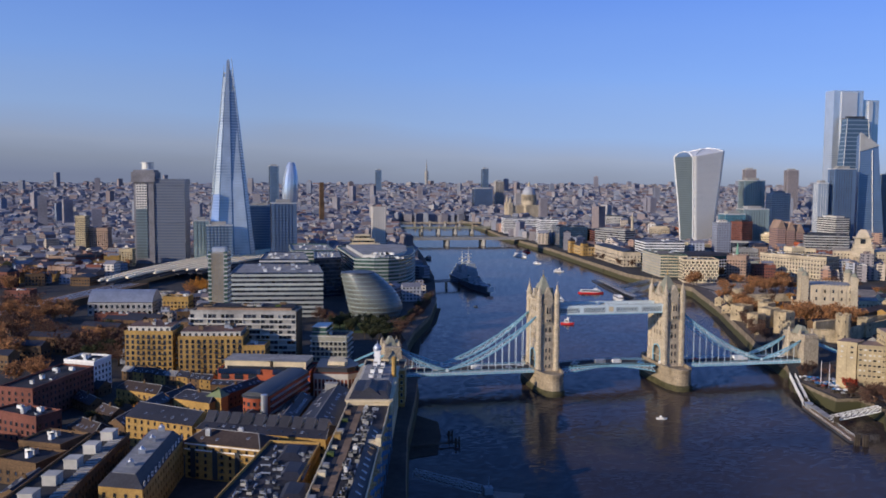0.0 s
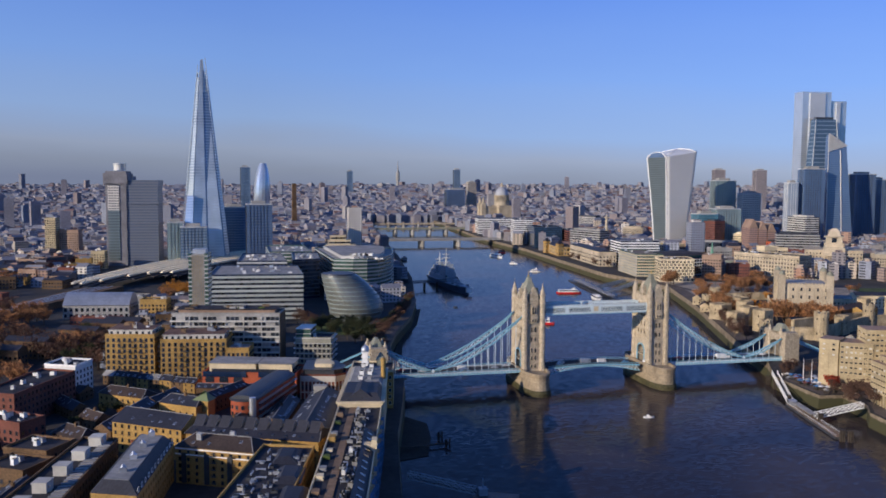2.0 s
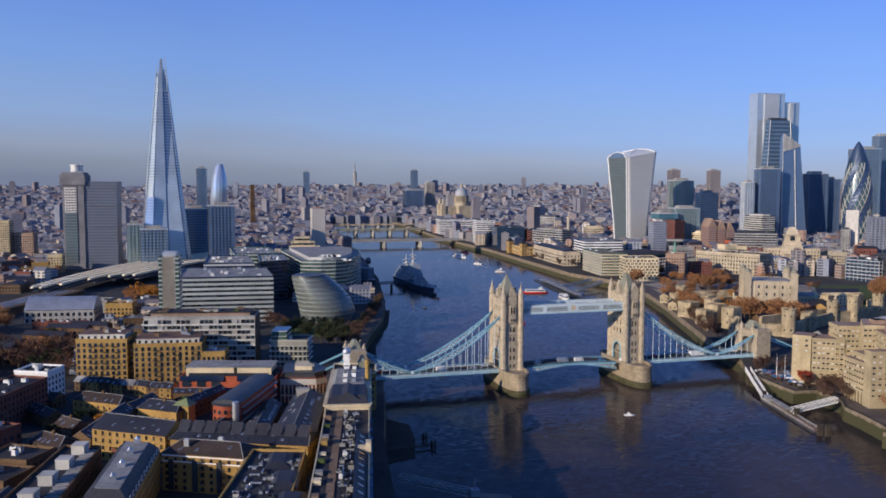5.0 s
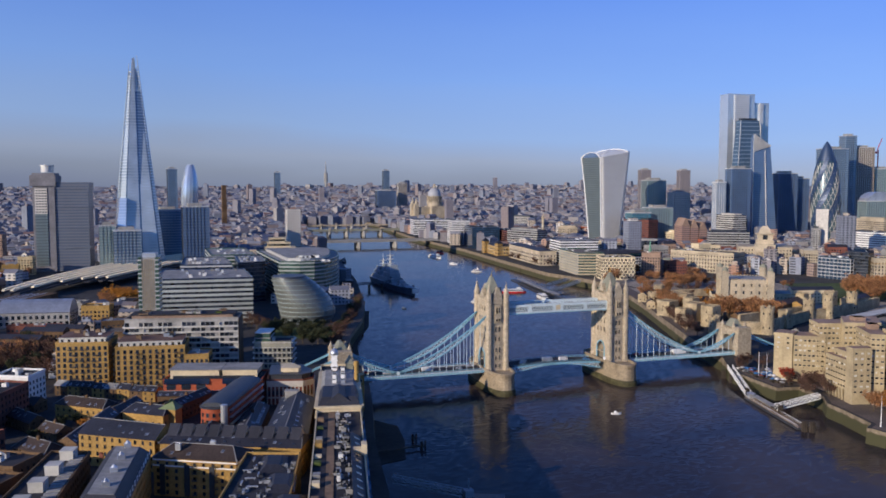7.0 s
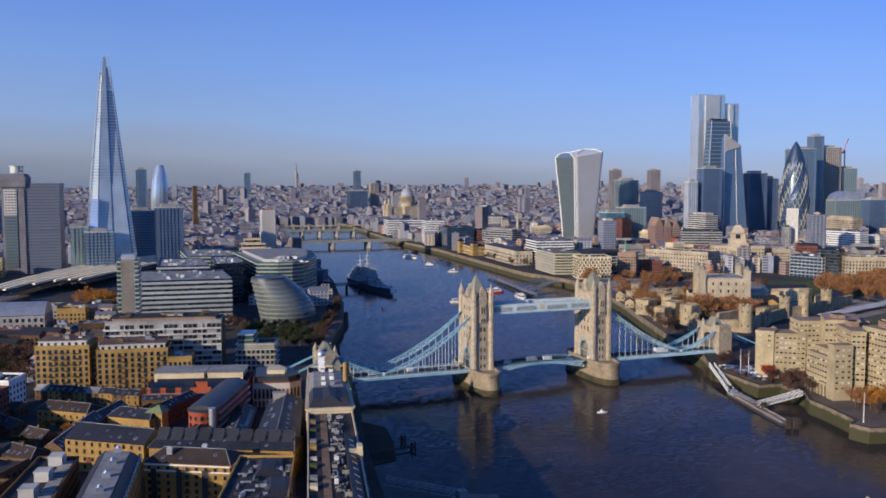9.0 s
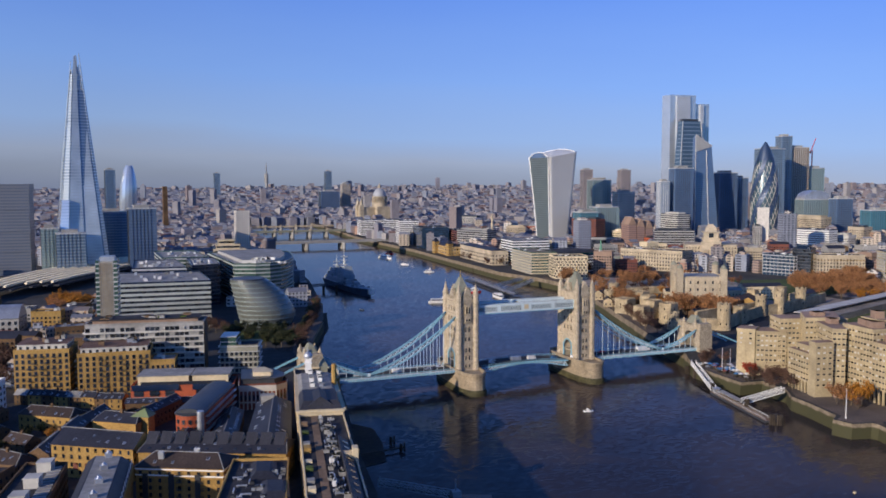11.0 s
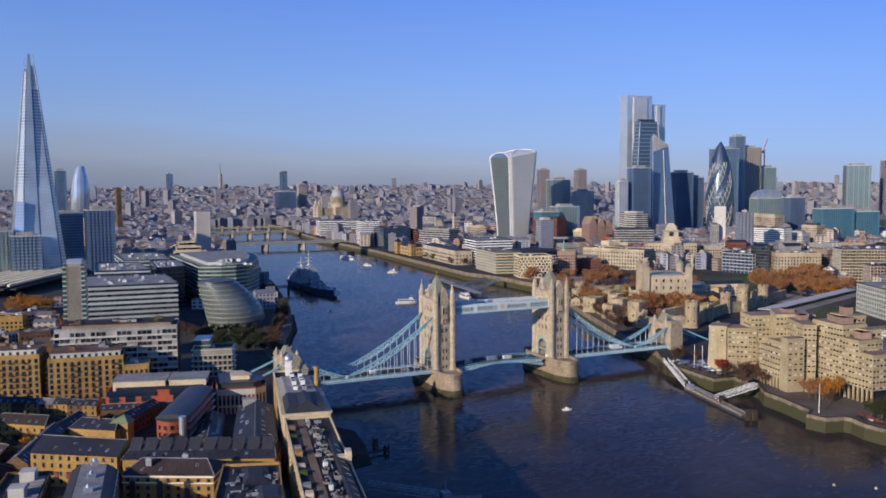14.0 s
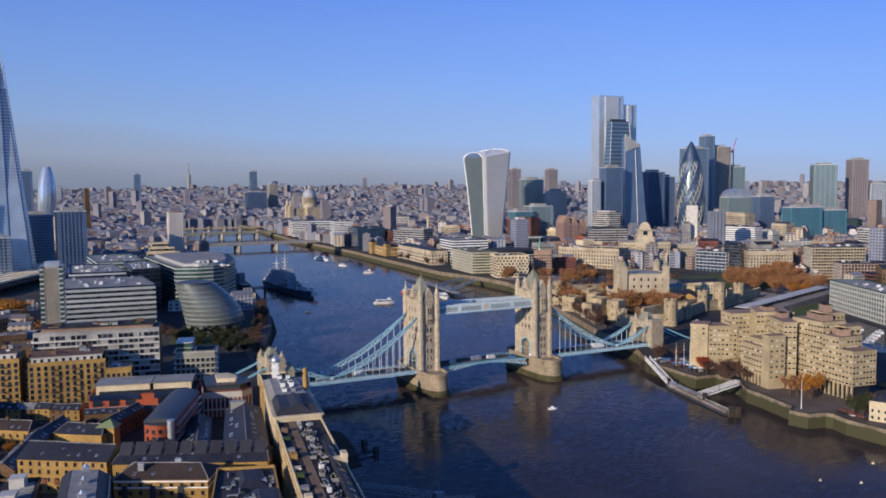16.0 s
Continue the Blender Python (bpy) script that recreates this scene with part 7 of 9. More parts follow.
put_windows(port, (34, 0), (34, 46), 2, 6, 4.4, 11, 1.5, 2.6, STONE)
banded_office("office_block", "tall white slab block with gridded windows", [(757, 566), (774, 502), (796, 508), (779, 572)], 50, 3.4, GLASS_DK, WHITE, 0.25, 0.62, FELT_LT, 6, 33, 3.0)
banded_office("office_block", "white-framed glass offices with a diagonal lattice", [(527, 367), (539, 327), (562, 334), (550, 374)], 33, 4.2, GLASS_BLUE, FIN, 0.4, 0.22, FELT, 5, 34, 5.0)
block("hotel_building", "cream stone hotel with a gilded balustrade", [(551, 303), (597, 274), (612, 298), (566, 327)], 35, STONE, ("flat", FELT), None, (3.9, 3.6, 1.4, 2.2, GLASS_J), cornice=(STOCK, 4.6, 22.0), plant=7, seed=35)
banded_office("office_block", "beige gridded office tower", [(567, 220), (618, 189), (632, 212), (581, 243)], 45, 3.5, GLASS_DK, CONC, 0.4, 0.5, FELT_LT, 7, 36, 3.2)
banded_office("office_block", "brown gridded office block", [(553, 169), (595, 144), (606, 162), (564, 187)], 31, 3.4, GLASS_DK, CONC_PK, 0.4, 0.5, FELT, 6, 37, 3.4)
banded_office("office_block", "white and blue glass offices beside the dock", [(352, -31), (377, -43), (418, 41), (393, 53)], 33, 3.9, GLASS_GRN, FIN, 0.6, 0.3, FELT_LT, 10, 38, 4.0)
banded_office("office_block", "yellow brick and white offices", [(560, 60), (640, 30), (650, 60), (570, 90)], 46, 3.6, GLASS_DK, STOCK, 0.3, 0.5, FELT, 6, 39)
banded_office("office_block", "low orange and glass hall", [(540, 120), (600, 100), (606, 118), (546, 138)], 24, 4.0, GLASS_DK, REDB, 0.3, 0.4, FELT, 4, 40)
def city_front(x, y, w, d, turn, z1, wall, style, label, seed):
    """A middle-distance office: gridded stone, banded, or glass, with a set-back attic and roof plant."""
    ring = quad(x, y, w, d, turn)
    if style == "grid":
        ob, loc, h = block("office_block", label, ring, z1, wall, ("flat", FELT_LT if seed % 3 else GRAVEL), None, (3.5, 2.9, 1.5, 1.9, GLASS_J), "city offices", "office building", plant=3, seed=seed, cornice=(OFFWHITE if seed % 2 else wall, 4.2))
    else:
        ob, loc, h = banded_office("office_block", label, ring, z1, 3.8, GLASS_DK if style == "band" else wall, wall if style == "band" else METAL_DK, 0.35, 0.5 if style == "band" else 0.2, FELT_LT, 3, seed, group="city offices")
    mb = Mb()
    top = inset_ring(loc, min(w, d) * 0.22)
    mb.prism(top, h, h + 3.2)
    mb.prism(inset_ring(top, -0.5), h + 3.2, h + 3.5, 0, None, True)
    part("attic", mb, (CONC_GR, wall, METAL_DK)[seed % 3], ob)


city_front(520, 829, 55, 24, -72, 60, REDB, "grid", "orange-red brick offices with gridded windows", 50)
city_front(632, 1218, 58, 20, -29, 26, ORANGE, "grid", "low terracotta-tiled block among the offices", 51)
city_front(581, 797, 50, 22, -59, 39, CREAM, "grid", "cream-yellow offices with a flat roof", 52)
city_front(592, 734, 29, 18, -85, 31, ORANGE, "grid", "orange brick building with a flat roof", 53)
city_front(446, 661, 59, 20, -28, 35, GLASS_DK, "glass", "dark blue glass offices behind a church spire", 54)
city_front(720, 848, 50, 26, -89, 65, OFFWHITE, "band", "white stepped offices with glazed bands", 55)
city_front(730, 810, 23, 26, -28, 59, GLASS_BLUE, "glass", "blue glass flank of stepped offices", 56)
city_front(657, 727, 48, 22, -28, 29, OFFWHITE, "grid", "low pale offices with a green-grey roof", 57)
city_front(929, 736, 64, 24, -90, 60, STONE, "grid", "stepped cream stone office block", 58)
city_front(872, 559, 28, 22, -81, 50, STONE, "grid", "slim cream stone office tower", 59)
city_front(894, 547, 24, 20, -99, 42, CONC_PK, "grid", "brown panelled office tower", 60)
city_front(817, 537, 27, 20, -79, 40, OFFWHITE, "grid", "white rendered office block", 61)
city_front(728, 609, 11, 14, -28, 52, CONC_GR, "grid", "narrow grey concrete tower", 62)
city_front(544, 413, 18, 20, -27, 36, STONE, "grid", "cream stone corner building", 63)
city_front(543, 334, 22, 18, -63, 42, GLASS_DK, "glass", "dark glass office flank", 64)
city_front(520, 1381, 77, 24, -65, 45, CONC_GR, "grid", "grey stone block with a dark attic", 65)
city_front(332, 900, 74, 22, -69, 42, CONC_GR, "band", "grey banded offices near the quay", 66)
city_front(482, 1012, 37, 20, -28, 38, STONE, "grid", "pale stone building with a slate roof", 67)
city_front(784, 1460, 57, 20, -30, 30, STONE, "grid", "pale stone range below the flared tower", 68)
city_front(780, 1184, 44, 20, -29, 36, OFFWHITE, "grid", "pale rendered office block", 69)
city_front(1003, 1108, 30, 20, -30, 38, CONC_GR, "grid", "grey office block with roof plant", 70)
city_front(1096, 1162, 47, 20, -30, 29, STONE, "grid", "pale stone building behind the tower", 71)
city_front(1104, 1001, 49, 20, -29, 30, CONC_PK, "grid", "brown brick block with a flat roof", 72)
city_front(1066, 661, 26, 20, -28, 37, REDB, "grid", "red brick building with a pale roof", 73)
city_front(1230, 730, 51, 22, -77, 42, GLASS_GRN, "band", "pale-framed glass offices with banded floors", 74)
city_front(929, 509, 20, 20, -31, 26, CONC_PK, "grid", "pink-brown brick block with a flat roof", 75)
city_front(943, 448, 24, 22, -96, 42, OFFWHITE, "band", "white banded office block", 76)
city_front(560, 640, 60, 20, -28, 48, CONC_GR, "band", "lilac-grey banded office block", 77)
block("church", "dark stone church with a slate roof", [(372, 500), (392, 484), (402, 496), (382, 512)], 20, STONE, ("ridge", LEADROOF, 5.0), (1, 4.0, 1.4, 5.0, 3.5, 5.0))
spire = thing("church_spire", "slim green copper spire on a brick tower", "church", 372, 498, GROUND, 20)
mb = Mb()
mb.box(-3, 3, -3, 3, -0.5, 20)
part("tower", mb, STOCK_DK, spire)
mb = Mb()
mb.cyl(0, 0, 2.8, 2.0, 20, 24, 8)
mb.cyl(0, 0, 2.4, 0.1, 24, 42, 8)
part("spire", mb, mat("copper_green", (0.16, 0.36, 0.25), 0.6, stain=0.25), spire, "green copper spire")

# river pier in front of the offices
rp = thing("river_pier", "long grey passenger pier with a covered ramp", "pier", 0, 0, 0)
lower_to_tide(rp)
mb = Mb()
mb.prism([(158, 334), (170, 332), (194, 512), (182, 514)], -0.6, 1.6, 0, None, True)
part("pontoon", mb, METAL_DK, rp)
mb = Mb()
for k in range(10):
    p = on_wall((165, 340), (187, 505), k / 9)
    mb.box(p[0] - 0.25, p[0] + 0.25, p[1] - 0.25, p[1] + 0.25, 1.6, 4.6)
mb.prism([(161, 342), (168, 341), (187, 488), (180, 489)], 4.4, 4.8, 0, None, True)
part("shelter", mb, FELT_LT, rp, "grey pier shelter")
truss_walk(rp, (226, 412, 7.6), (168, 368, 2.2), 3.4, 3.2, "dark covered ramp").data.materials[0] = NAVY_GR
truss_walk(rp, (222, 432, 7.6), (176, 414, 2.2), 3.4, 3.2, "dark covered ramp").data.materials[0] = NAVY_GR
mb = Mb()
mb.prism([(228, 540), (250, 534), (252, 600), (232, 604)], 5.8, 7.4, 0, None, True)
for k in range(24):
    mb.cyl(230 + (k % 4) * 5.5, 540 + (k // 4) * 11.5, 0.5, 0.5, -3, 6, 6)
part("timber_quay", mb, WOOD_DK, rp, "dark timber quay on piles")
for k in range(14):
    mb = Mb()
    mb.box(-4.6, 4.6, -1.0, 1.0, 0, 1.6)
    ob = part("blue_screen", mb, BLUE, rp, "light blue hoarding panel")
    ob.matrix_basis = pose(*on_wall((254, 600), (262, 745), k / 13), GROUND, 0, 0, 87)


# ---- bridges upriver ----
def river_bridge(label, y, x0, x1, z, width, piers, deck_mat, depth=2.0, arch=False):
    ob = thing("river_bridge", label, "bridge", 0, y, 0, 0, "bridges upriver")
    mb = Mb()
    mb.box(x0 - 30, x1 + 30, 0, width, z - depth, z)
    for e in (0, width - 0.5):
        mb.box(x0 - 30, x1 + 30, e, e + 0.5, z, z + 1.2)
    part("deck", mb, deck_mat, ob)
    for k in range(piers):
        x = x0 + (x1 - x0) * (k + 1) / (piers + 1)
        mb = Mb()
        mb.prism([(x - 3, -3), (x, -7), (x + 3, -3), (x + 3, width + 3), (x, width + 7), (x - 3, width + 3)], -6, z - depth + 0.1)
        part("pier", mb, CONC_GR, ob)
        if arch:
            mb = Mb()
            mb.box(x - 2, x + 2, -1.5, 2, z - 1, z + 4.5)
            mb.box(x - 2.5, x + 2.5, -2, 2.5, z + 4.2, z + 5)
            part("pier_head", mb, STONE, ob)


river_bridge("low grey concrete road bridge over the river", 1135, 48, 264, 11.5, 30, 2, CONC_GR, 2.6)
river_bridge("pale green railway bridge on stone piers", 1500, 88, 292, 13.0, 24, 4, LEADROOF, 3.0, True)
river_bridge("pale road bridge with low arches", 1750, 112, 312, 12.0, 16, 4, STONE, 2.4, True)
river_bridge("distant grey footbridge and railway spans", 2300, 160, 350, 12.0, 14, 5, CONC_GR, 2.0)


# ---- ships and boats ----
def hull_rings(length, beam, z0, z1, bow=0.32, stern=0.8):
    low, high = [], []
    stations = 14
    for side in (1, -1):
        ks = range(stations + 1) if side == 1 else range(stations - 1, 0, -1)
        for k in ks:
            u = k / stations
            w = beam / 2 * min(1.0, (u / bow) ** 0.7 if u < bow else 1.0) * (1.0 if u < 0.85 else 1 - (1 - stern) * (u - 0.85) / 0.15)
            y = (u - 0.5) * length
            high.append((side * w, y, z1 + (1.6 * (1 - u / 0.2) if u < 0.2 else 0) * z1 / 6))
            low.append((side * w * 0.75, y * 0.97, z0))
    return low[::-1], high[::-1]


ship = thing("museum_warship", "grey and dark blue camouflaged warship moored in the river", "warship", 20, 487, 0, 3)
lower_to_tide(ship)
mb = Mb()
low, high = hull_rings(168, 18, -1, 7.0)
mb.solid(low, high, 0, 1)
part("hull", mb, [NAVY_DK, NAVY_GR], ship, "dark blue-grey hull")
mb = Mb()
mb.box(-3.0, 3.0, -85.0, -81.0, 3.4, 8.4)
mb.box(-2.0, 2.0, 76, 83.0, 6.8, 7.8)
part("pale_end_panel", mb, WHITE, ship, "pale painted hull end")
mb = Mb()
mb.box(-7, 7, -18, 62, 7, 12.5)
mb.box(-6.5, 6.5, -10, 16, 12.5, 18)
mb.box(-5.5, 5.5, -8, 10, 18, 23)
mb.box(-4.5, 4.5, -6, 7, 23, 27)
mb.box(-6, 6, 30, 56, 12.5, 17.5)
mb.box(-4.5, 4.5, 38, 52, 17.5, 22)
part("superstructure", mb, NAVY_GR, ship, "tiered grey superstructure")
for y in (15, 32):
    mb = Mb()
    mb.cyl(0, y, 3.4, 3.0, 10, 26, 12)
    mb.cyl(0, y, 3.3, 3.3, 24.4, 25.2, 12)
    part("funnel", mb, NAVY_GR, ship)
for y, h in ((9, 46), (38, 38)):
    mb = Mb()
    for dx, dy in ((-1.8, -1.6), (1.8, -1.6), (0, 2.2)):
        mb.beam((dx, y + dy, 10), (0, y, h - 6), 0.8)
    mb.cyl(0, y, 0.5, 0.2, h - 7, h, 6)
    for z in (h - 9, h - 13, h - 18):
        mb.box(-4.0, 4.0, y - 1.2, y + 1.2, z, z + 0.9)
    part("mast", mb, FIN, ship, "pale tripod mast")


def turret_gun(y, z, flip):
    mb = Mb()
    mb.loft([[(-3.6, -4, 0), (3.6, -4, 0), (3.6, 4.5, 0), (-3.6, 4.5, 0)], [(-3.0, -2.4, 2.6), (3.0, -2.4, 2.6), (3.2, 4.3, 2.6), (-3.2, 4.3, 2.6)]])
    for x in (-1.6, 0, 1.6):
        mb.beam((x, -3, 1.5), (x, -11, 2.6), 0.4)
    ob = part("gun_turret", mb, NAVY_GR, ship, "triple gun turret")
    ob.matrix_basis = pose(0, y, z, 0, 0, 180 if flip else 0)


turret_gun(-48, 7.2, False)
turret_gun(-34, 9.4, False)
mb = Mb()
mb.cyl(0, -33, 4.0, 4.0, 6.8, 9.6, 14)
part("barbette", mb, NAVY_GR, ship)
turret_gun(68, 7.2, True)
rng = random.Random(17)
for k in range(26):
    mb = Mb()
    w, d, h = rng.uniform(0.8, 2.6), rng.uniform(0.8, 3.5), rng.uniform(0.6, 2.4)
    mb.box(-w / 2, w / 2, -d / 2, d / 2, 0, h)
    mb.box(-w / 2 - 0.1, w / 2 + 0.1, -d / 2 - 0.1, d / 2 + 0.1, h - 0.2, h)
    ob = part("deck_fitting", mb, rng.choice((NAVY_GR, NAVY_DK, FIN)), ship)
    ob.matrix_basis = pose(rng.choice((-1, 1)) * rng.uniform(3.5, 6.0), rng.uniform(-18, 60) if k % 2 == 0 else rng.uniform(-62, -22), 7.0 if k % 2 else 12.5, 0, 0, 0)
lk = thing("ship_gangway", "dark covered footbridge from the quay to the warship", "gangway", 0, 0, 0)
lower_to_tide(lk)
truss_walk(lk, (-34, 458, 8.0), (14, 470, 8.2), 3.2, 2.6, "dark covered footbridge").data.materials[0] = NAVY_DK
for x, y in ((-14, 462), (2, 466)):
    pile_cluster(lk, x, y, 8.0, 4)
mb = Mb()
mb.prism([(-48, 440), (-34, 436), (-30, 474), (-44, 478)], -2, 9.5, 0, None, True)
mb.prism([(-44, 446), (-36, 444), (-33, 468), (-41, 470)], 9.5, 15, 0, None, True)
part("ticket_pavilion", mb, METAL_DK, lk, "dark metal quayside pavilion")


def boat(label, x, y, turn, length, beam, hull, top, deck=1.7, cabin=(0.25, 0.85, 2.2), upper=None, name="passenger_boat", z=None):
    ob = thing(name, label, "boat", x, y, z or 0, turn, "river boats")
    if z is None:
        lower_to_tide(ob)
    mb = Mb()
    low, high = hull_rings(length, beam, -0.6, deck)
    mb.solid(low, high, 0, 1)
    part("hull", mb, [hull, FIN], ob)
    a, b, h = cabin
    mb = Mb()
    y0, y1 = (a - 0.5) * length, (b - 0.5) * length
    mb.loft([[(-beam * 0.4, y0, deck), (beam * 0.4, y0, deck), (beam * 0.4, y1, deck), (-beam * 0.4, y1, deck)], [(-beam * 0.36, y0 + 1, deck + h), (beam * 0.36, y0 + 1, deck + h), (beam * 0.36, y1 - 0.3, deck + h), (-beam * 0.36, y1 - 0.3, deck + h)]])
    part("cabin", mb, top, ob)
    mb = Mb()
    for s in (-1, 1):
        mb.box(s * beam * 0.395 - 0.05, s * beam * 0.395 + 0.05, y0 + 1.2, y1 - 0.8, deck + h * 0.35, deck + h * 0.8)
    mb.box(-beam * 0.34, beam * 0.34, y0 + 0.2, y0 + 0.5, deck + h * 0.35, deck + h * 0.8)
    part("window_band", mb, GLASS, ob)
    if upper:
        mb = Mb()
        ym = y0 + (y1 - y0) * 0.15
        mb.box(-beam * 0.22, beam * 0.22, ym, ym + length * 0.14, deck + h, deck + h + 1.7)
        mb.box(-beam * 0.25, beam * 0.25, ym - 0.3, ym + length * 0.14 + 0.3, deck + h + 1.6, deck + h + 1.8)
        part("wheelhouse", mb, top, ob)
        mb = Mb()
        mb.cyl(0, ym + 1, 0.12, 0.06, deck + h + 1.7, deck + h + 4.5, 6)
        part("mast", mb, FIN, ob)


boat("red and white passenger boat under way", 138, 398, 76, 28, 7, RED, WHITE, 2.0, (0.12, 0.92, 2.6), True)
boat("small red-hulled workboat with a white cabin", 44, 204, 60, 12, 4, RED, WHITE, 1.9, (0.3, 0.7, 2.4), True)
boat("white and red launch near the far quay", 175, 624, 60, 15, 5, WHITE, WHITE, 1.6, (0.25, 0.8, 2.2), True)
boat("long white river cruiser at its mooring", 188, 860, 12, 40, 9, WHITE, WHITE, 2.2, (0.1, 0.9, 3.0), True)
boat("small white launch near the far quay", 180, 740, 40, 14, 4.5, WHITE, WHITE, 1.5, (0.3, 0.75, 2.0), False)
boat("red-hulled lightship moored beside the quay", 222, 940, 5, 30, 7, RED, REDB, 2.2, (0.2, 0.8, 2.4), True)
boat("dark tug moored by the southern quay", 27, 826, 10, 26, 8, NAVY_DK, NAVY_GR, 2.2, (0.2, 0.6, 3.2), True)
boat("white catamaran at the passenger pier", 149, 345, -8, 28, 7.5, WHITE, WHITE, 2.0, (0.1, 0.9, 2.6), True)
boat("white catamaran crossing the open river", 76, 334, 74, 22, 6, WHITE, WHITE, 2.0, (0.1, 0.9, 2.6), True)
boat("tiny white motor launch on open water", -5, -93, 78, 5.6, 2.0, WHITE, WHITE, 0.7, (0.35, 0.7, 1.1), False)
boat("dark launch moored in midstream", -12, 316, 20, 7, 2.4, NAVY_DK, NAVY_GR, 0.8, (0.3, 0.7, 0.9), False)
for x, y in ((40, -250), (48, -262), (28, -240), (66, -236), (52, -290), (15, -275)):
    b = thing("mooring_buoy", "small pale mooring buoy on the water", "buoy", x, y, 0, 0, "buoys")
    lower_to_tide(b)
    mb = Mb()
    mb.loft([[(r * math.cos(a), r * math.sin(a), z) for a in [2 * math.pi * i / 10 for i in range(10)]] for r, z in ((0.3, -0.3), (0.7, 0.1), (0.6, 0.5), (0.2, 0.75))])
    mb.cyl(0, 0, 0.06, 0.06, 0.7, 1.2, 6)
    part("float", mb, CREAM, b)


# ---- towers of the far skyline ----
def floor_glass(name, pane, band_color, storey=3.9, share=0.3, rough=0.14, metal=0.5, mullion=0.0, vary=0.1, stain=0.15):
    """Curtain walling: glass with a paler strip at every floor and, if asked, upright mullions."""
    m = mat(name, pane, rough, metal, stain=stain, stain_size=25.0, vary=vary, spec=0.8)
    n, l = m.node_tree.nodes, m.node_tree.links
    b = n["Principled BSDF"]
    base = [x for x in n if x.type == "VECT_MATH"][0]
    g = [x for x in n if x.type == "NEW_GEOMETRY"][0]
    sep = n.new("ShaderNodeSeparateXYZ")
    l.new(g.outputs["Position"], sep.inputs[0])
    def stripe(sock, period, width):
        q = n.new("ShaderNodeMath")
        q.operation = "PINGPONG"
        q.inputs[1].default_value = period / 2
        l.new(sock, q.inputs[0])
        r = n.new("ShaderNodeMath")
        r.operation = "LESS_THAN"
        r.inputs[1].default_value = width * period / 2
        l.new(q.outputs[0], r.inputs[0])
        return r.outputs[0]
    fac = stripe(sep.outputs["Z"], storey, share)
    if mullion:
        add = n.new("ShaderNodeMath")
        l.new(sep.outputs["X"], add.inputs[0])
        l.new(sep.outputs["Y"], add.inputs[1])
        s2 = stripe(add.outputs[0], mullion, 0.25)
        mx = n.new("ShaderNodeMath")
        mx.operation = "MAXIMUM"
        l.new(fac, mx.inputs[0])
        l.new(s2, mx.inputs[1])
        fac = mx.outputs[0]
    mix = n.new("ShaderNodeMix")
    mix.data_type = "RGBA"
    mix.inputs[7].default_value = (*band_color, 1)
    l.new(fac, mix.inputs[0])
    l.new(base.outputs[0], mix.inputs[6])
    l.new(mix.outputs[2], b.inputs["Base Color"])
    return m


FG_PALE = floor_glass("pale_tower_glass", (0.50, 0.57, 0.66), (0.62, 0.66, 0.70), 3.9, 0.25)
FG_SHARD = floor_glass("clear_tower_glass", (0.45, 0.52, 0.57), (0.51, 0.57, 0.61), 3.9, 0.3, 0.24, 0.15, 0.0, 0.25, 0.3)
# ward front lifted towards blue-grey, haze mixed into its colour
FG_WARD = floor_glass("ribbed_ward_front", (0.09, 0.11, 0.155), (0.15, 0.16, 0.19), 3.9, 0.45, 0.4, 0.1)
FG_BLUE = floor_glass("blue_tower_glass", (0.15, 0.23, 0.34), (0.30, 0.38, 0.47), 3.9, 0.3, 0.16, 0.3)
# dark glass, its tone raised for the haze over far towers
FG_DARK = floor_glass("dark_tower_glass", (0.12, 0.19, 0.32), (0.16, 0.23, 0.36), 3.9, 0.3, 0.12, 0.3)
FG_SLATE = floor_glass("slate_blue_tower_glass", (0.07, 0.115, 0.17), (0.22, 0.28, 0.33), 7.8, 0.22, 0.2, 0.2)
FG_TEAL = floor_glass("teal_tower_glass", (0.05, 0.20, 0.29), (0.15, 0.32, 0.40), 3.7, 0.3, 0.15, 0.25, 3.0)
FG_GREEN = floor_glass("green_tower_glass", (0.22, 0.32, 0.34), (0.34, 0.42, 0.43), 3.7, 0.35, 0.15, 0.3, 3.0)
FG_CONC = floor_glass("gridded_concrete", (0.05, 0.06, 0.08), (0.36, 0.30, 0.23), 3.4, 0.5, 0.6, 0.0, 3.6)
FG_WHITE = floor_glass("gridded_white", (0.06, 0.07, 0.09), (0.62, 0.58, 0.52), 3.5, 0.5, 0.6, 0.0, 3.2)
FG_BROWN = floor_glass("gridded_brown", (0.10, 0.10, 0.12), (0.34, 0.29, 0.28), 3.3, 0.55, 0.7, 0.0, 3.6)
FG_GREY = floor_glass("grey_green_glazing", (0.14, 0.18, 0.19), (0.21, 0.25, 0.26), 3.9, 0.3, 0.3, 0.3)
FG_WARM = floor_glass("warm_pale_glass", (0.60, 0.60, 0.60), (0.68, 0.68, 0.66), 3.9, 0.25, 0.3, 0.4)
FG_SHELL = floor_glass("blue_shell_glass", (0.035, 0.085, 0.115), (0.06, 0.12, 0.15), 3.9, 0.2, 0.3, 0.2)
FG_NIGHT = floor_glass("dark_spiral_glass", (0.03, 0.06, 0.13), (0.05, 0.09, 0.17), 3.9, 0.2, 0.45, 0.2)
FG_FINS = floor_glass("white_fin_cladding", (0.52, 0.51, 0.50), (0.66, 0.65, 0.62), 2.0, 0.6, 0.5, 0.2, 1.6)


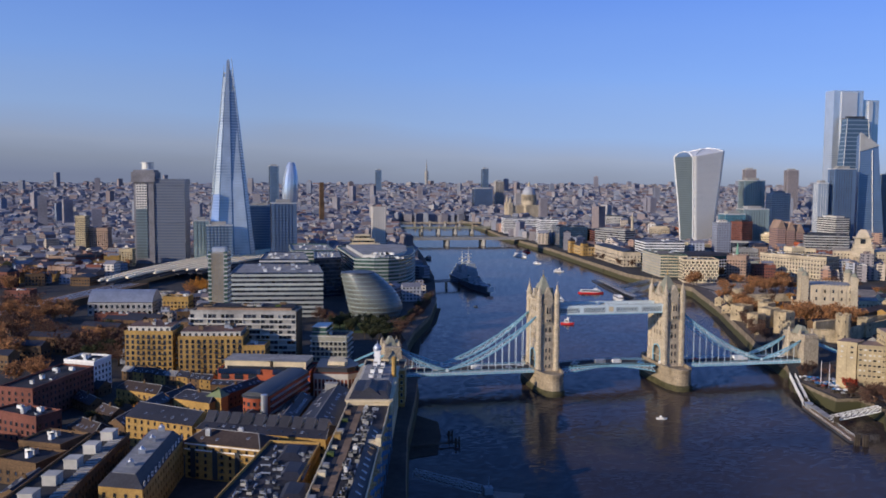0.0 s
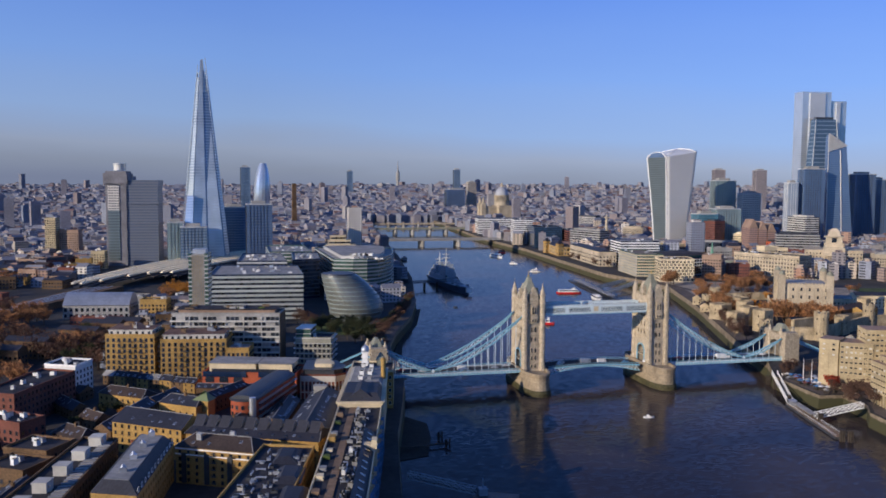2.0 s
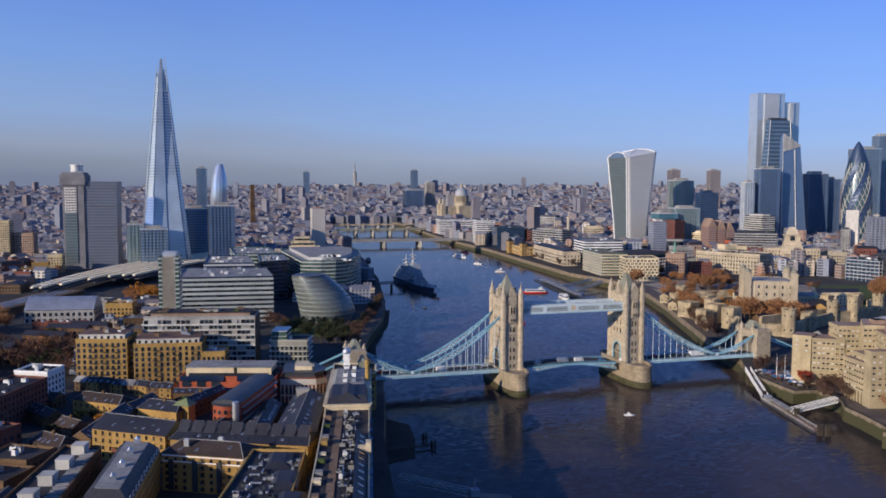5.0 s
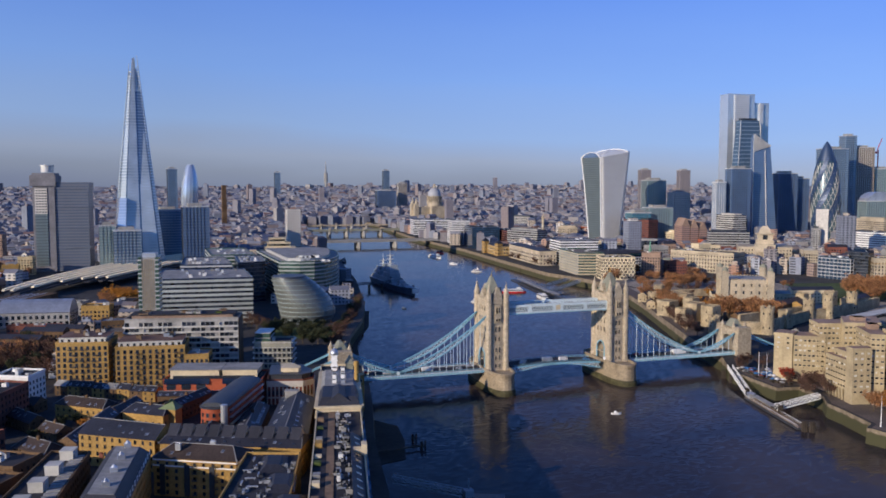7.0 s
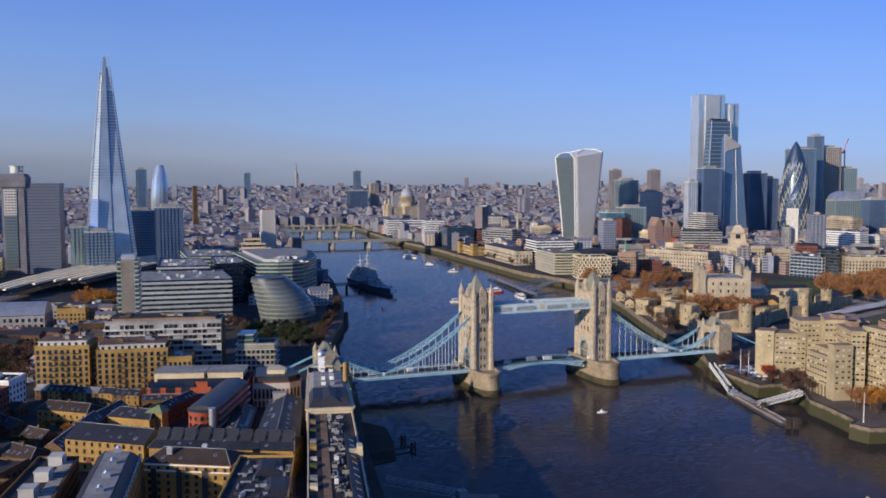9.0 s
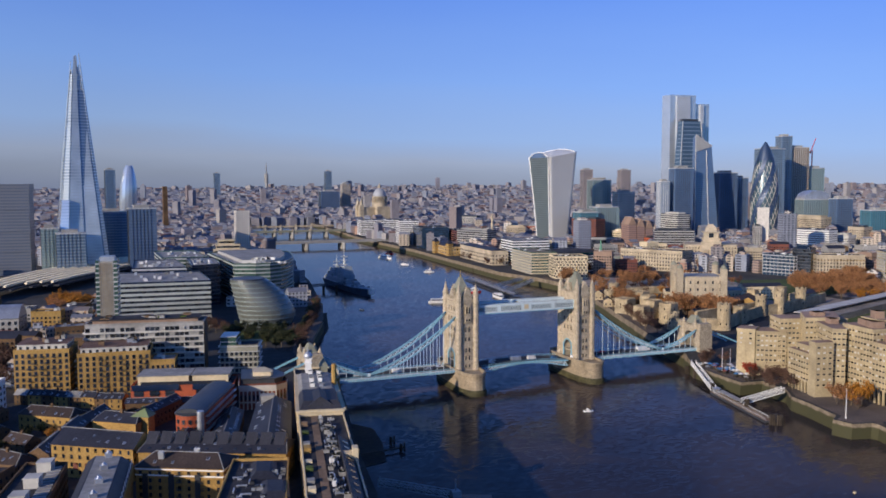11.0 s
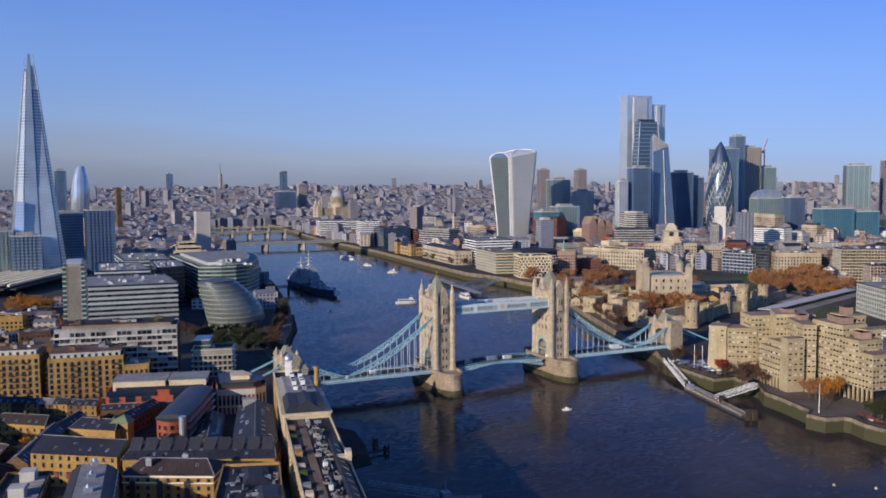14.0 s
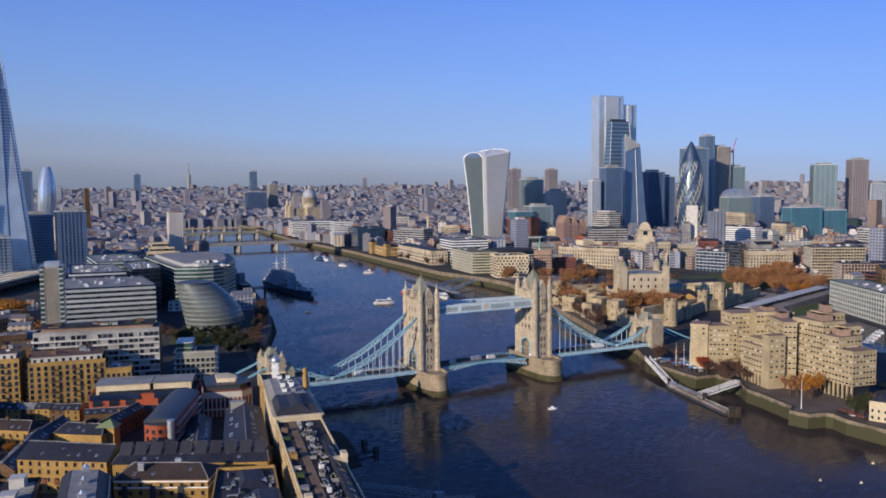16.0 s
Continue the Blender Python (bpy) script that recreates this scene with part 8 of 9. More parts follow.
def tower(label, x, y, w, d, turn, z1, m, name="skyscraper", plant=True, rim=FIN):
    ob = thing(name, label, "skyscraper", x, y, GROUND, turn, "city towers")
    h = z1 - GROUND
    mb = Mb()
    mb.box(0, w, 0, d, -0.5, h)
    part("shaft", mb, m, ob)
    mb = Mb()
    mb.box(-0.3, w + 0.3, -0.3, d + 0.3, h - 0.4, h + 1.0)
    part("crown", mb, rim, ob)
    mb = Mb()
    for k in range(1, int(w / 4.5)):
        mb.box(k * 4.5 - 0.18, k * 4.5 + 0.18, -0.55, 0.1, 0, h - 0.6)
    for k in range(1, int(d / 4.5)):
        mb.box(-0.55, 0.1, k * 4.5 - 0.18, k * 4.5 + 0.18, 0, h - 0.6)
    part("mullion_grid", mb, rim if m in (FG_WHITE, FG_CONC, FG_PALE) else METAL_DK, ob, kind="stuff")
    if plant:
        mb = Mb()
        mb.box(w * 0.2, w * 0.75, d * 0.2, d * 0.75, h + 1, h + 5)
        part("plant_room", mb, CONC_GR, ob)
    return ob


# the glass spire
sp = thing("glass_spire", "slender tapering glass skyscraper with a splintered tip", "skyscraper", -270, 745, GROUND, 12)
PLAN = [(-25, -31), (24, -31), (32, -20), (32, 22), (22, 31), (-22, 31), (-33, 20), (-33, -18)]
def spire_ring(z, top=325.0):
    u = 1 - z / top
    return [(px * u, py * u, z) for px, py in PLAN]
for i in range(8):
    a, b = PLAN[i], PLAN[(i + 1) % 8]
    wide = math.hypot(b[0] - a[0], b[1] - a[1]) > 20
    ztop = (282, 268, 286, 262, 284, 266, 276, 258)[i]
    u = 1 - ztop / 325.0
    e = -1.3 if wide else -0.5
    d = Vector((b[0] - a[0], b[1] - a[1])).normalized()
    nrm = Vector((d.y, -d.x))
    for f0, f1, lean in (((0.0, 0.47, 0.0), (0.53, 1.0, 1.2)) if wide else ((0.0, 1.0, 0.0),)):
        lo = [Vector(a).lerp(Vector(b), f) + nrm * (0.6 + lean * (f > 0.9)) for f in (f0, f1)]
        hi = [(Vector(a).lerp(Vector(b), f)) * u + nrm * 0.6 for f in (f0, f1)]
        lo = [lo[0] - d * e * (f0 < 0.1), lo[1] + d * e * (f1 > 0.9)]
        hi = [hi[0] - d * e * 0.4 * (f0 < 0.1), hi[1] + d * e * 0.4 * (f1 > 0.9)]
        zt = ztop - (14 if lean else 0)
        mb = Mb()
        mb.solid([(*lo[0], -0.5), (*lo[1], -0.5), (*(lo[1] - nrm * 0.5), -0.5), (*(lo[0] - nrm * 0.5), -0.5)], [(*hi[0], zt), (*hi[1], zt), (*(hi[1] - nrm * 0.5), zt), (*(hi[0] - nrm * 0.5), zt)], 0)
        part("glass_plane", mb, FG_SHARD, sp, "sloping plane of clear glass")
mb = Mb()
mb.loft([spire_ring(-0.5), spire_ring(238)])
part("core", mb, FG_BLUE, sp)
mb = Mb()
for z in range(240, 270, 6):
    r = spire_ring(z)
    for i in range(8):
        mb.beam(r[i], r[(i + 1) % 8], 0.5)
mb.beam((0, 0, 238), (0, 0, 280), 1.2)
part("open_frame", mb, FIN, sp, "open steel frame of the tip")
mb = Mb()
mb.solid([(-37, -28, -0.5), (-24, -34, -0.5), (-20, 10, -0.5), (-35, 12, -0.5)], [(-26, -22, 96), (-18, -26, 96), (-14, 6, 96), (-24, 8, 96)], 0)
part("side_wing", mb, FG_PALE, sp, "lower glass wing")
tower("angular dark glass office block at the spire's foot", -298, 682, 34, 30, 4, 62, FG_BLUE, "office_tower")
tower("pale grey office block at the spire's foot", -316, 700, 20, 20, 4, 68, FG_GREEN, "office_tower")
tower("dark blue glass office block beside the spire", -212, 690, 34, 24, 4, 92, FG_DARK, "office_tower")
tower("blue glass block behind the spire", -250, 830, 40, 30, 4, 84, FG_BLUE, "office_tower")

gh = thing("hospital_tower", "brutalist concrete hospital tower with a taller service core", "tower block", -398, 735, GROUND, -6)
mb = Mb()
mb.box(0, 27, 0, 30, -0.5, 129)
mb.box(-2.5, 29, -2, 32, 112, 126)
# core concrete made paler and bluer to carry the haze
part("service_core", mb, mat("grey_brown_concrete", (0.19, 0.185, 0.20), 0.85, grain=0.12, stain=0.25), gh)
mb = Mb()
mb.box(3, 18, -1.0, 0, 76, 110)
part("window_front", mb, FG_WHITE, gh)
mb = Mb()
mb.box(3, 18, -1.0, 0, 8, 76)
part("window_front", mb, FG_GREY, gh)
mb = Mb()
mb.box(27, 68, 2, 34, -0.5, 112)
for z in (30, 56, 84):
    mb.box(26.5, 69, 1.2, 35, z, z + 3)
mb.box(26.5, 69, 1.2, 35, 108, 117)
part("ward_block", mb, FG_WARD, gh, "dark ribbed ward block")
mb = Mb()
mb.cyl(16, 14, 8, 8, 130, 139, 16)
mb.cyl(16, 14, 9, 9, 138, 139.4, 16)
part("roof_ring", mb, FIN, gh, "pale roof lantern")

ob = thing("bulging_tower", "curved pale glass tower leaning to a point", "skyscraper", -171, 2010, GROUND, 0, "city towers")
mb = Mb()
rings = []
for k in range(17):
    u = k / 16
    z = 166 * u
    r = 17 + 8 * math.sin(u * 2.4) - 14 * u ** 4
    c = -4 + 8 * u
    rings.append([(c + r * math.cos(a), r * 0.7 * math.sin(a), z) for a in [2 * math.pi * i / 16 for i in range(16)]])
mb.loft(rings)
part("shell", mb, FG_PALE, ob)
tower("slim dark tower beside the curved one", -228, 2000, 26, 26, 6, 162, FG_BLUE)
ch = thing("power_station_chimney", "square brown brick power station chimney", "chimney", -94, 1750, GROUND, 8)
mb = Mb()
mb.loft([[(-6, -6, -0.5), (6, -6, -0.5), (6, 6, -0.5), (-6, 6, -0.5)], [(-5, -5, 110), (5, -5, 110), (5, 5, 110), (-5, 5, 110)]])
part("stack", mb, STOCK_DK, ch)

# flared tower with a white roof
fl = thing("flared_tower", "top-heavy curved tower with white fins and a bowed roof", "skyscraper", 518, 893, GROUND, 4)
def flare(z, s=1.0):
    u = z / 160.0
    w = (19.5 + 11.0 * u ** 1.25) * s
    d = (23.0 + 11.0 * u ** 1.25) * s
    q = 6.0 * s
    out = []
    for cx, cy, a0 in ((w - q, d - q, 0), (-w + q, d - q, 90), (-w + q, -d + q, 180), (w - q, -d + q, 270)):
        for j in range(4):
            a = radians(a0 + 30 * j)
            out.append((cx + q * math.cos(a), cy + q * math.sin(a)))
    return out
def crest(x, z):
    """The top storeys rise towards the far end."""
    return z + 0.17 * (x + 30) * max(0.0, (z - 120) / 40)
levels = [160 * k / 24 for k in range(25)]
FG_ROOF = mat("white_roof_louvre", (0.66, 0.68, 0.70), 0.5, 0.2, stain=0.1)
mb = Mb()
mb.loft([[(p[0], p[1], crest(p[0], z)) for p in flare(z)] for z in levels])
part("body", mb, FG_FINS, fl)
mb = Mb()
dome = []
for k in range(9):
    s = math.cos(k * math.pi / 2 / 8.4)
    dome.append([(p[0] + 9 * (1 - s), p[1], crest(p[0] + 9 * (1 - s), 160) + 8.5 * (1 - s * s) ** 0.75) for p in flare(160, s)])
mb.loft(dome)
part("bowed_roof", mb, FG_ROOF, fl, "white louvred bowed roof")
mb = Mb()
for k in range(24):
    z0, z1 = levels[k], levels[k + 1]
    (x0, d0), (x1, d1) = ((min(p[0] for p in flare(z)) - 0.5, max(p[1] for p in flare(z)) - 3.5) for z in (z0, z1))
    mb.poly([(x0, d0, z0), (x0, -d0, z0), (x1, -d1, z1), (x1, d1, z1)])
part("end_glazing", mb, FG_GREY, fl, "grey-green end glazing")
mb = Mb()
for s in (-1, 1):
    pts = [(min(p[0] for p in flare(z)) - 0.6, s * (max(p[1] for p in flare(z)) - 2.6), z) for z in levels]
    for p, q in zip(pts, pts[1:]):
        mb.beam(p, q, 1.7, 1.7)
xe, de = pts[-1][0], abs(pts[-1][1])
arch = [(xe + 2.0 * math.sin(math.pi * k / 10), -de + 2 * de * k / 10, 160 + 9.0 * math.sin(math.pi * k / 10) ** 0.7) for k in range(11)]
for p, q in zip(arch, arch[1:]):
    mb.beam(p, q, 2.4, 2.4)
part("white_edge", mb, WHITE, fl, "white bowed edge")
mb = Mb()
mb.poly([(xe - 0.1, y, z) for _, y, z in arch][::-1])
part("arched_glazing", mb, FG_DARK, fl, "dark glazing of the sky garden")
for k in range(7):
    mb = Mb()
    col = [r[k * 2] for r in dome]
    for p, q in zip(col, col[1:]):
        mb.beam((p[0], p[1], p[2] + 0.5), (q[0], q[1], q[2] + 0.5), 1.0, 1.0)
    part("roof_fin", mb, WHITE, fl)

tall = thing("stepped_glass_tower", "tallest pale glass tower with stepped facets", "skyscraper", 838, 985, GROUND, -4, "city towers")
for x0, x1, y0, y1, h in ((0, 60, 0, 30, 293), (58, 95, 4, 30, 276), (14, 46, -3, 6, 290), (72, 80, 0, 8, 274)):
    mb = Mb()
    mb.solid([(x0, y0, -0.5), (x1, y0, -0.5), (x1, y1, -0.5), (x0, y1, -0.5)], [(x0, y0, h), (x1, y0, h), (x1, y1, h), (x0, y1, h)], 0)
    part("facet", mb, FG_PALE if x0 not in (14, 72) else FG_WARM, tall, "tall pale glass facet")
wedge = thing("wedge_tower", "blue glass wedge tower with a sloping side", "skyscraper", 838, 945, GROUND, -4, "city towers")
mb = Mb()
mb.solid([(-10, 0, -0.5), (62, 0, -0.5), (62, 28, -0.5), (-10, 28, -0.5)], [(8, 10, 238), (50, 10, 238), (50, 28, 238), (8, 28, 238)], 0)
part("body", mb, FG_SLATE, wedge)
mb = Mb()
for s in (-10, 62):
    mb.beam((s, -0.3, 0), (8 if s < 0 else 50, 9.6, 238), 0.9)
part("edge_frame", mb, FIN, wedge, "pale steel edge frame")
mb = Mb()
mb.box(14, 50, 20, 28, 238, 243)
part("roof_frame", mb, METAL_DK, wedge)
sc = thing("blade_tower", "angular dark glass tower with a pale slanted top", "skyscraper", 808, 862, GROUND, -6, "city towers")
mb = Mb()
mb.solid([(0, 0, -0.5), (52, -2, -0.5), (54, 18, -0.5), (3, 20, -0.5)], [(2, 5, 206), (36, 4, 184), (37, 18, 180), (4, 18, 200)], 0)
part("body", mb, FG_DARK, sc)
mb = Mb()
mb.poly([(1.5, 3.0, 207), (1.5, 2.4, 173), (38, 2.6, 184)])
mb.poly([(38, 2.6, 184), (1.5, 2.4, 173), (1.5, 3.0, 207)])
part("slanted_top", mb, WHITE, sc, "pale triangular top facet")
mb = Mb()
for p, q in (((0, 0, 0), (2, 5, 206)), ((30, -1.2, 0), (24, 3, 176))):
    mb.beam((p[0], p[1] - 0.4, p[2]), (q[0], q[1] - 0.4, q[2]), 1.2)
part("edge_frame", mb, FIN, sc)

gk = thing("bullet_tower", "bullet-shaped blue glass tower with a spiralling lattice", "skyscraper", 938, 822, GROUND, 0, "city towers")
def bullet(z):
    u = min(z / 192.0, 0.9995)
    if u < 0.4:
        return 25.0 * (1 - 0.13 * ((0.4 - u) / 0.4) ** 2)
    return 25.0 * (1 - ((u - 0.4) / 0.6) ** 1.9) ** 0.72
n = 36
mb = Mb()
mb.loft([[(max(0.3, bullet(z)) * math.cos(2 * math.pi * i / n), max(0.3, bullet(z)) * math.sin(2 * math.pi * i / n), z) for i in range(n)] for z in [192 * k / 40 for k in range(41)]])
part("shell", mb, FG_SHELL, gk)
mb = Mb()
mb.loft([[(max(0.3, bullet(z) + 0.3) * math.cos(2 * math.pi * i / n), max(0.3, bullet(z) + 0.3) * math.sin(2 * math.pi * i / n), z) for i in range(n)] for z in [156 + 36.3 * k / 12 for k in range(13)]])
part("dark_cap", mb, FG_NIGHT, gk, "dark glazed cap")
for sgn in (1, -1):
    for k in range(18):
        mb = Mb()
        pts = []
        for j in range(33):
            z = 152 * j / 32
            a = 2 * math.pi * (k / 18 + sgn * z / 360.0)
            pts.append(((bullet(z) + 0.25) * math.cos(a), (bullet(z) + 0.25) * math.sin(a), z))
        for p, q in zip(pts, pts[1:]):
            mb.beam(p, q, 0.95)
        part("lattice_rib", mb, OFFWHITE, gk, "white lattice rib")
for k in range(6):
    mb = Mb()
    n2 = 24
    lo, hi = [], []
    for j in range(n2 + 1):
        z = 4 + 158 * j / n2
        a = 2 * math.pi * (k / 6 + z / 360.0)
        r = bullet(z) + 1.5
        lo.append((r * math.cos(a), r * math.sin(a), z))
        hi.append((r * math.cos(a + 0.42), r * math.sin(a + 0.42), z))
    for j in range(n2):
        mb.poly([lo[j], hi[j], hi[j + 1], lo[j + 1]])
    part("spiral_band", mb, FG_NIGHT, gk, "dark spiral band of glass")

tower("white-framed dark glass office tower", 752, 850, 40, 22, -4, 149, FG_DARK)
tower("grey office slab beside a dark tower", 722, 850, 18, 18, -4, 124, FG_PALE)
tower("dark blue glass tower with a flat top", 894, 898, 40, 30, -8, 141, FG_DARK)
tower("dark blue glass tower with a flat top", 934, 905, 34, 30, -8, 131, FG_DARK)
tower("wide blue glass tower behind the bullet tower", 1042, 950, 58, 24, -8, 192, FG_BLUE)
tower("tall blue glass tower with stepped top", 1144, 1000, 26, 24, -8, 222, FG_BLUE)
tower("tall stone-fronted tower with a stepped top", 1168, 1004, 48, 34, -14, 198, FG_CONC)
tower("dark tower under construction", 1224, 1000, 36, 30, -14, 153, FG_GREEN)
tower("arched-top glass office block", 966, 750, 56, 30, -12, 90, FG_GREEN)
tower("dark glass office block with flat roof", 1000, 705, 32, 26, -12, 92, FG_DARK)
tower("teal glass office block with dark mullions", 966, 600, 62, 30, -14, 74, FG_TEAL)
tower("teal glass office block with a lower wing", 1030, 590, 52, 30, -14, 68, FG_TEAL)
tower("gridded silver tower with bright edges", 1376, 900, 52, 30, -34, 156, FG_GREEN)
tower("slim brown tower with gridded windows", 1508, 900, 40, 30, -20, 168, FG_BROWN)
tower("pale glass office block with flat roof", 1552, 880, 40, 30, -20, 112, FG_PALE)
tower("green glass tower with ribbed front", 667, 1000, 40, 30, -8, 128, FG_GREEN)
tower("teal glass offices in stepped blocks", 520, 800, 34, 30, -6, 72, FG_TEAL)
tower("teal glass offices in stepped blocks", 556, 806, 44, 30, -6, 80, FG_GREEN)
tower("brown residential tower far across the city", 1244, 2000, 34, 30, -10, 165, FG_BROWN)
tower("brown residential tower far across the city", 1390, 2000, 36, 30, -10, 164, FG_BROWN)
tower("white hotel slab among lower roofs", 700, 960, 36, 26, -8, 104, FG_WHITE)
tower("distant tower on the skyline", 700, 3300, 28, 28, 0, 178, FG_BLUE)
tower("distant tower on the skyline", 240, 3500, 26, 26, 0, 170, FG_BLUE)
tower("blue glass office block beside the river", 470, 2450, 66, 40, 0, 96, FG_DARK)
tower("pale office tower far off", 560, 2500, 30, 30, 0, 122, FG_CONC)
tower("slim grey slab among the roofs", 1020, 1180, 20, 16, -10, 66, FG_GREEN)
tower("slim brown tower block", 1180, 760, 18, 18, -14, 62, FG_BROWN)

vault = thing("vaulted_roof", "grey metal barrel vault over a glass office block", "roof", 966, 750, 90, -12)
mb = Mb()
arc = [(28 + 26 * math.cos(math.pi * k / 12), 16 * math.sin(math.pi * k / 12) + 0.9) for k in range(13)]
mb.loft([[(x, 0.5, z) for x, z in arc], [(x, 29.5, z) for x, z in arc]], 0, False)
mb.poly([(x, 0.5, z) for x, z in arc])
mb.poly([(x, 29.5, z) for x, z in arc][::-1])
part("vault", mb, METAL, vault)

FG_RED = floor_glass("gridded_red_stone", (0.09, 0.07, 0.075), (0.33, 0.20, 0.155), 3.4, 0.5, 0.7, 0.0, 3.4)
mn = thing("gabled_offices", "dark red stone offices with steep gables", "office building", 566, 722, GROUND, -8)
mn.scale = (0.8, 0.8, 0.84)
for k in range(3):
    mb = Mb()
    x0 = 19 * k
    h = (54, 50, 46)[k]
    mb.box(x0, x0 + 17, 0, 36, -0.5, h)
    part("bay", mb, FG_RED, mn)
    mb = Mb()
    mb.solid([(x0 - 0.5, -0.5, h), (x0 + 17.5, -0.5, h), (x0 + 17.5, 36.5, h), (x0 - 0.5, 36.5, h)], [(x0 + 8, -0.5, h + 16), (x0 + 9, -0.5, h + 16), (x0 + 9, 36.5, h + 16), (x0 + 8, 36.5, h + 16)], 0)
    part("gable_roof", mb, CONC_PK, mn)

cr = thing("tower_crane", "red tower crane above a half-built tower", "crane", 1240, 1010, 150, 30)
mb = Mb()
mb.box(-1, 1, -1, 1, 0, 44)
part("mast", mb, RED, cr)
mb = Mb()
mb.beam((-14, 0, 38), (26, 0, 70), 1.2)
mb.box(-16, -11, -1.5, 1.5, 36, 40)
part("jib", mb, RED, cr)
mb = Mb()
bt = thing("telecoms_tower", "thin telecommunications tower on the horizon", "tower", 545, 3900, GROUND, 0)
mb.cyl(0, 0, 7, 7, 0, 120, 10)
mb.cyl(0, 0, 10, 10, 120, 165, 10)
mb.cyl(0, 0, 4, 1, 165, 222, 8)
part("shaft", mb, CONC_GR, bt)

dm = thing("domed_cathedral", "pale stone cathedral with a great lead dome and twin west towers", "cathedral", 492, 1850, GROUND, 4)
mb = Mb()
mb.box(-62, 52, -17, 17, -0.5, 48)
mb.box(-20, 20, -34, 34, -0.5, 50)
part("nave", mb, STONE, dm)
mb = Mb()
mb.cyl(0, 0, 22, 22, 48, 60, 24)
mb.cyl(0, 0, 19, 19, 60, 78, 24)
for i in range(24):
    a = 2 * math.pi * i / 24
    mb.cyl(20.6 * math.cos(a), 20.6 * math.sin(a), 0.9, 0.9, 60, 77, 6)
mb.cyl(0, 0, 22, 22, 77, 79, 24)
part("drum", mb, STONE, dm)
mb = Mb()
mb.loft([[(r * math.cos(a), r * math.sin(a), z) for a in [2 * math.pi * i / 24 for i in range(24)]] for r, z in ((18.5, 79), (18, 84), (16.5, 90), (13.5, 95.5), (9, 99.5), (4, 101.8))])
part("dome", mb, mat("lead_dome", (0.33, 0.34, 0.36), 0.6, stain=0.2), dm, "grey lead dome")
mb = Mb()
mb.cyl(0, 0, 4, 3.4, 101, 110, 10)
mb.cyl(0, 0, 3.4, 0.4, 110, 114, 10)
mb.cyl(0, 0, 0.4, 0.3, 114, 118, 6)
part("lantern", mb, STONE, dm)
for y in (-14, 14):
    mb = Mb()
    mb.box(-66, -54, y - 6, y + 6, -0.5, 56)
    mb.cyl(-60, y, 5, 3.5, 56, 66, 8)
    mb.cyl(-60, y, 3.5, 0.3, 66, 74, 8)
    part("west_tower", mb, STONE, dm)
mo = thing("monument_column", "tall fluted stone column with a gilded urn", "column", 400, 900, GROUND, 0)
mb = Mb()
mb.box(-4, 4, -4, 4, -0.5, 12)
mb.cyl(0, 0, 2.6, 2.2, 12, 54, 14)
mb.box(-3.2, 3.2, -3.2, 3.2, 54, 56)
mb.cyl(0, 0, 1.5, 0.3, 56, 63, 8)
part("shaft", mb, STONE, mo)


# ---- trees ----
def blob(mb, c, r, rng):
    """One small clump of leaves: a jagged eight-sided scrap."""
    ax = [Vector((rng.gauss(0, 1), rng.gauss(0, 1), rng.gauss(0, 1))).normalized() for _ in range(2)]
    u = ax[0]
    v = u.cross(ax[1]).normalized()
    w = u.cross(v)
    p = [c + u * r * rng.uniform(0.6, 1.2), c - u * r * rng.uniform(0.6, 1.2), c + v * r * rng.uniform(0.6, 1.2), c - v * r * rng.uniform(0.6, 1.2), c + w * r * rng.uniform(0.3, 0.7), c - w * r * rng.uniform(0.3, 0.7)]
    k = len(mb.v)
    mb.v += [tuple(q) for q in p]
    for f in ((0, 2, 4), (2, 1, 4), (1, 3, 4), (3, 0, 4), (2, 0, 5), (1, 2, 5), (3, 1, 5), (0, 3, 5)):
        mb.f.append((k + f[0], k + f[1], k + f[2]))
        mb.m.append(0)


def make_tree(seed, h, spread, leaf, dense, label):
    rng = random.Random(seed)
    ob = thing("tree", label, "tree", 0, 0, -100, 0, "trees")
    mb = Mb()
    lean = Vector((rng.uniform(-0.4, 0.4), rng.uniform(-0.4, 0.4), 0))
    top = Vector((0, 0, h * 0.42)) + lean
    mb.cyl(0, 0, 0.42, 0.34, -0.4, h * 0.2, 7)
    mb.beam((0, 0, h * 0.19), top, 0.6)
    tips = []
    for k in range(9):
        a = 2 * math.pi * k / 9 + rng.uniform(-0.3, 0.3)
        z = h * rng.uniform(0.26, 0.42)
        st = Vector((0, 0, z)) + lean * (z / (h * 0.42))
        rr = spread * rng.uniform(0.45, 0.95)
        e = Vector((rr * math.cos(a), rr * math.sin(a), h * rng.uniform(0.5, 0.88)))
        mid = (st + e) / 2 + Vector((0, 0, -0.05 * h))
        mb.beam(st, mid, 0.3)
        mb.beam(mid, e, 0.16)
        tips += [mid, e, (mid + e) / 2]
        for _ in range(2):
            q = e + Vector((rng.uniform(-1, 1), rng.uniform(-1, 1), rng.uniform(-0.3, 1))) * spread * 0.35
            mb.beam((mid + e) / 2, q, 0.09)
            tips.append(q)
    tips.append(top + Vector((0, 0, h * 0.4)))
    part("trunk", mb, BARK, ob)
    cr = Mb()
    for t in tips:
        for _ in range(dense):
            d = Vector((rng.gauss(0, 1), rng.gauss(0, 1), rng.gauss(0, 0.8))) * spread * 0.17
            blob(cr, t + d, rng.uniform(0.28, 0.62), rng)
    part("crown", cr, leaf, ob)
    return ob


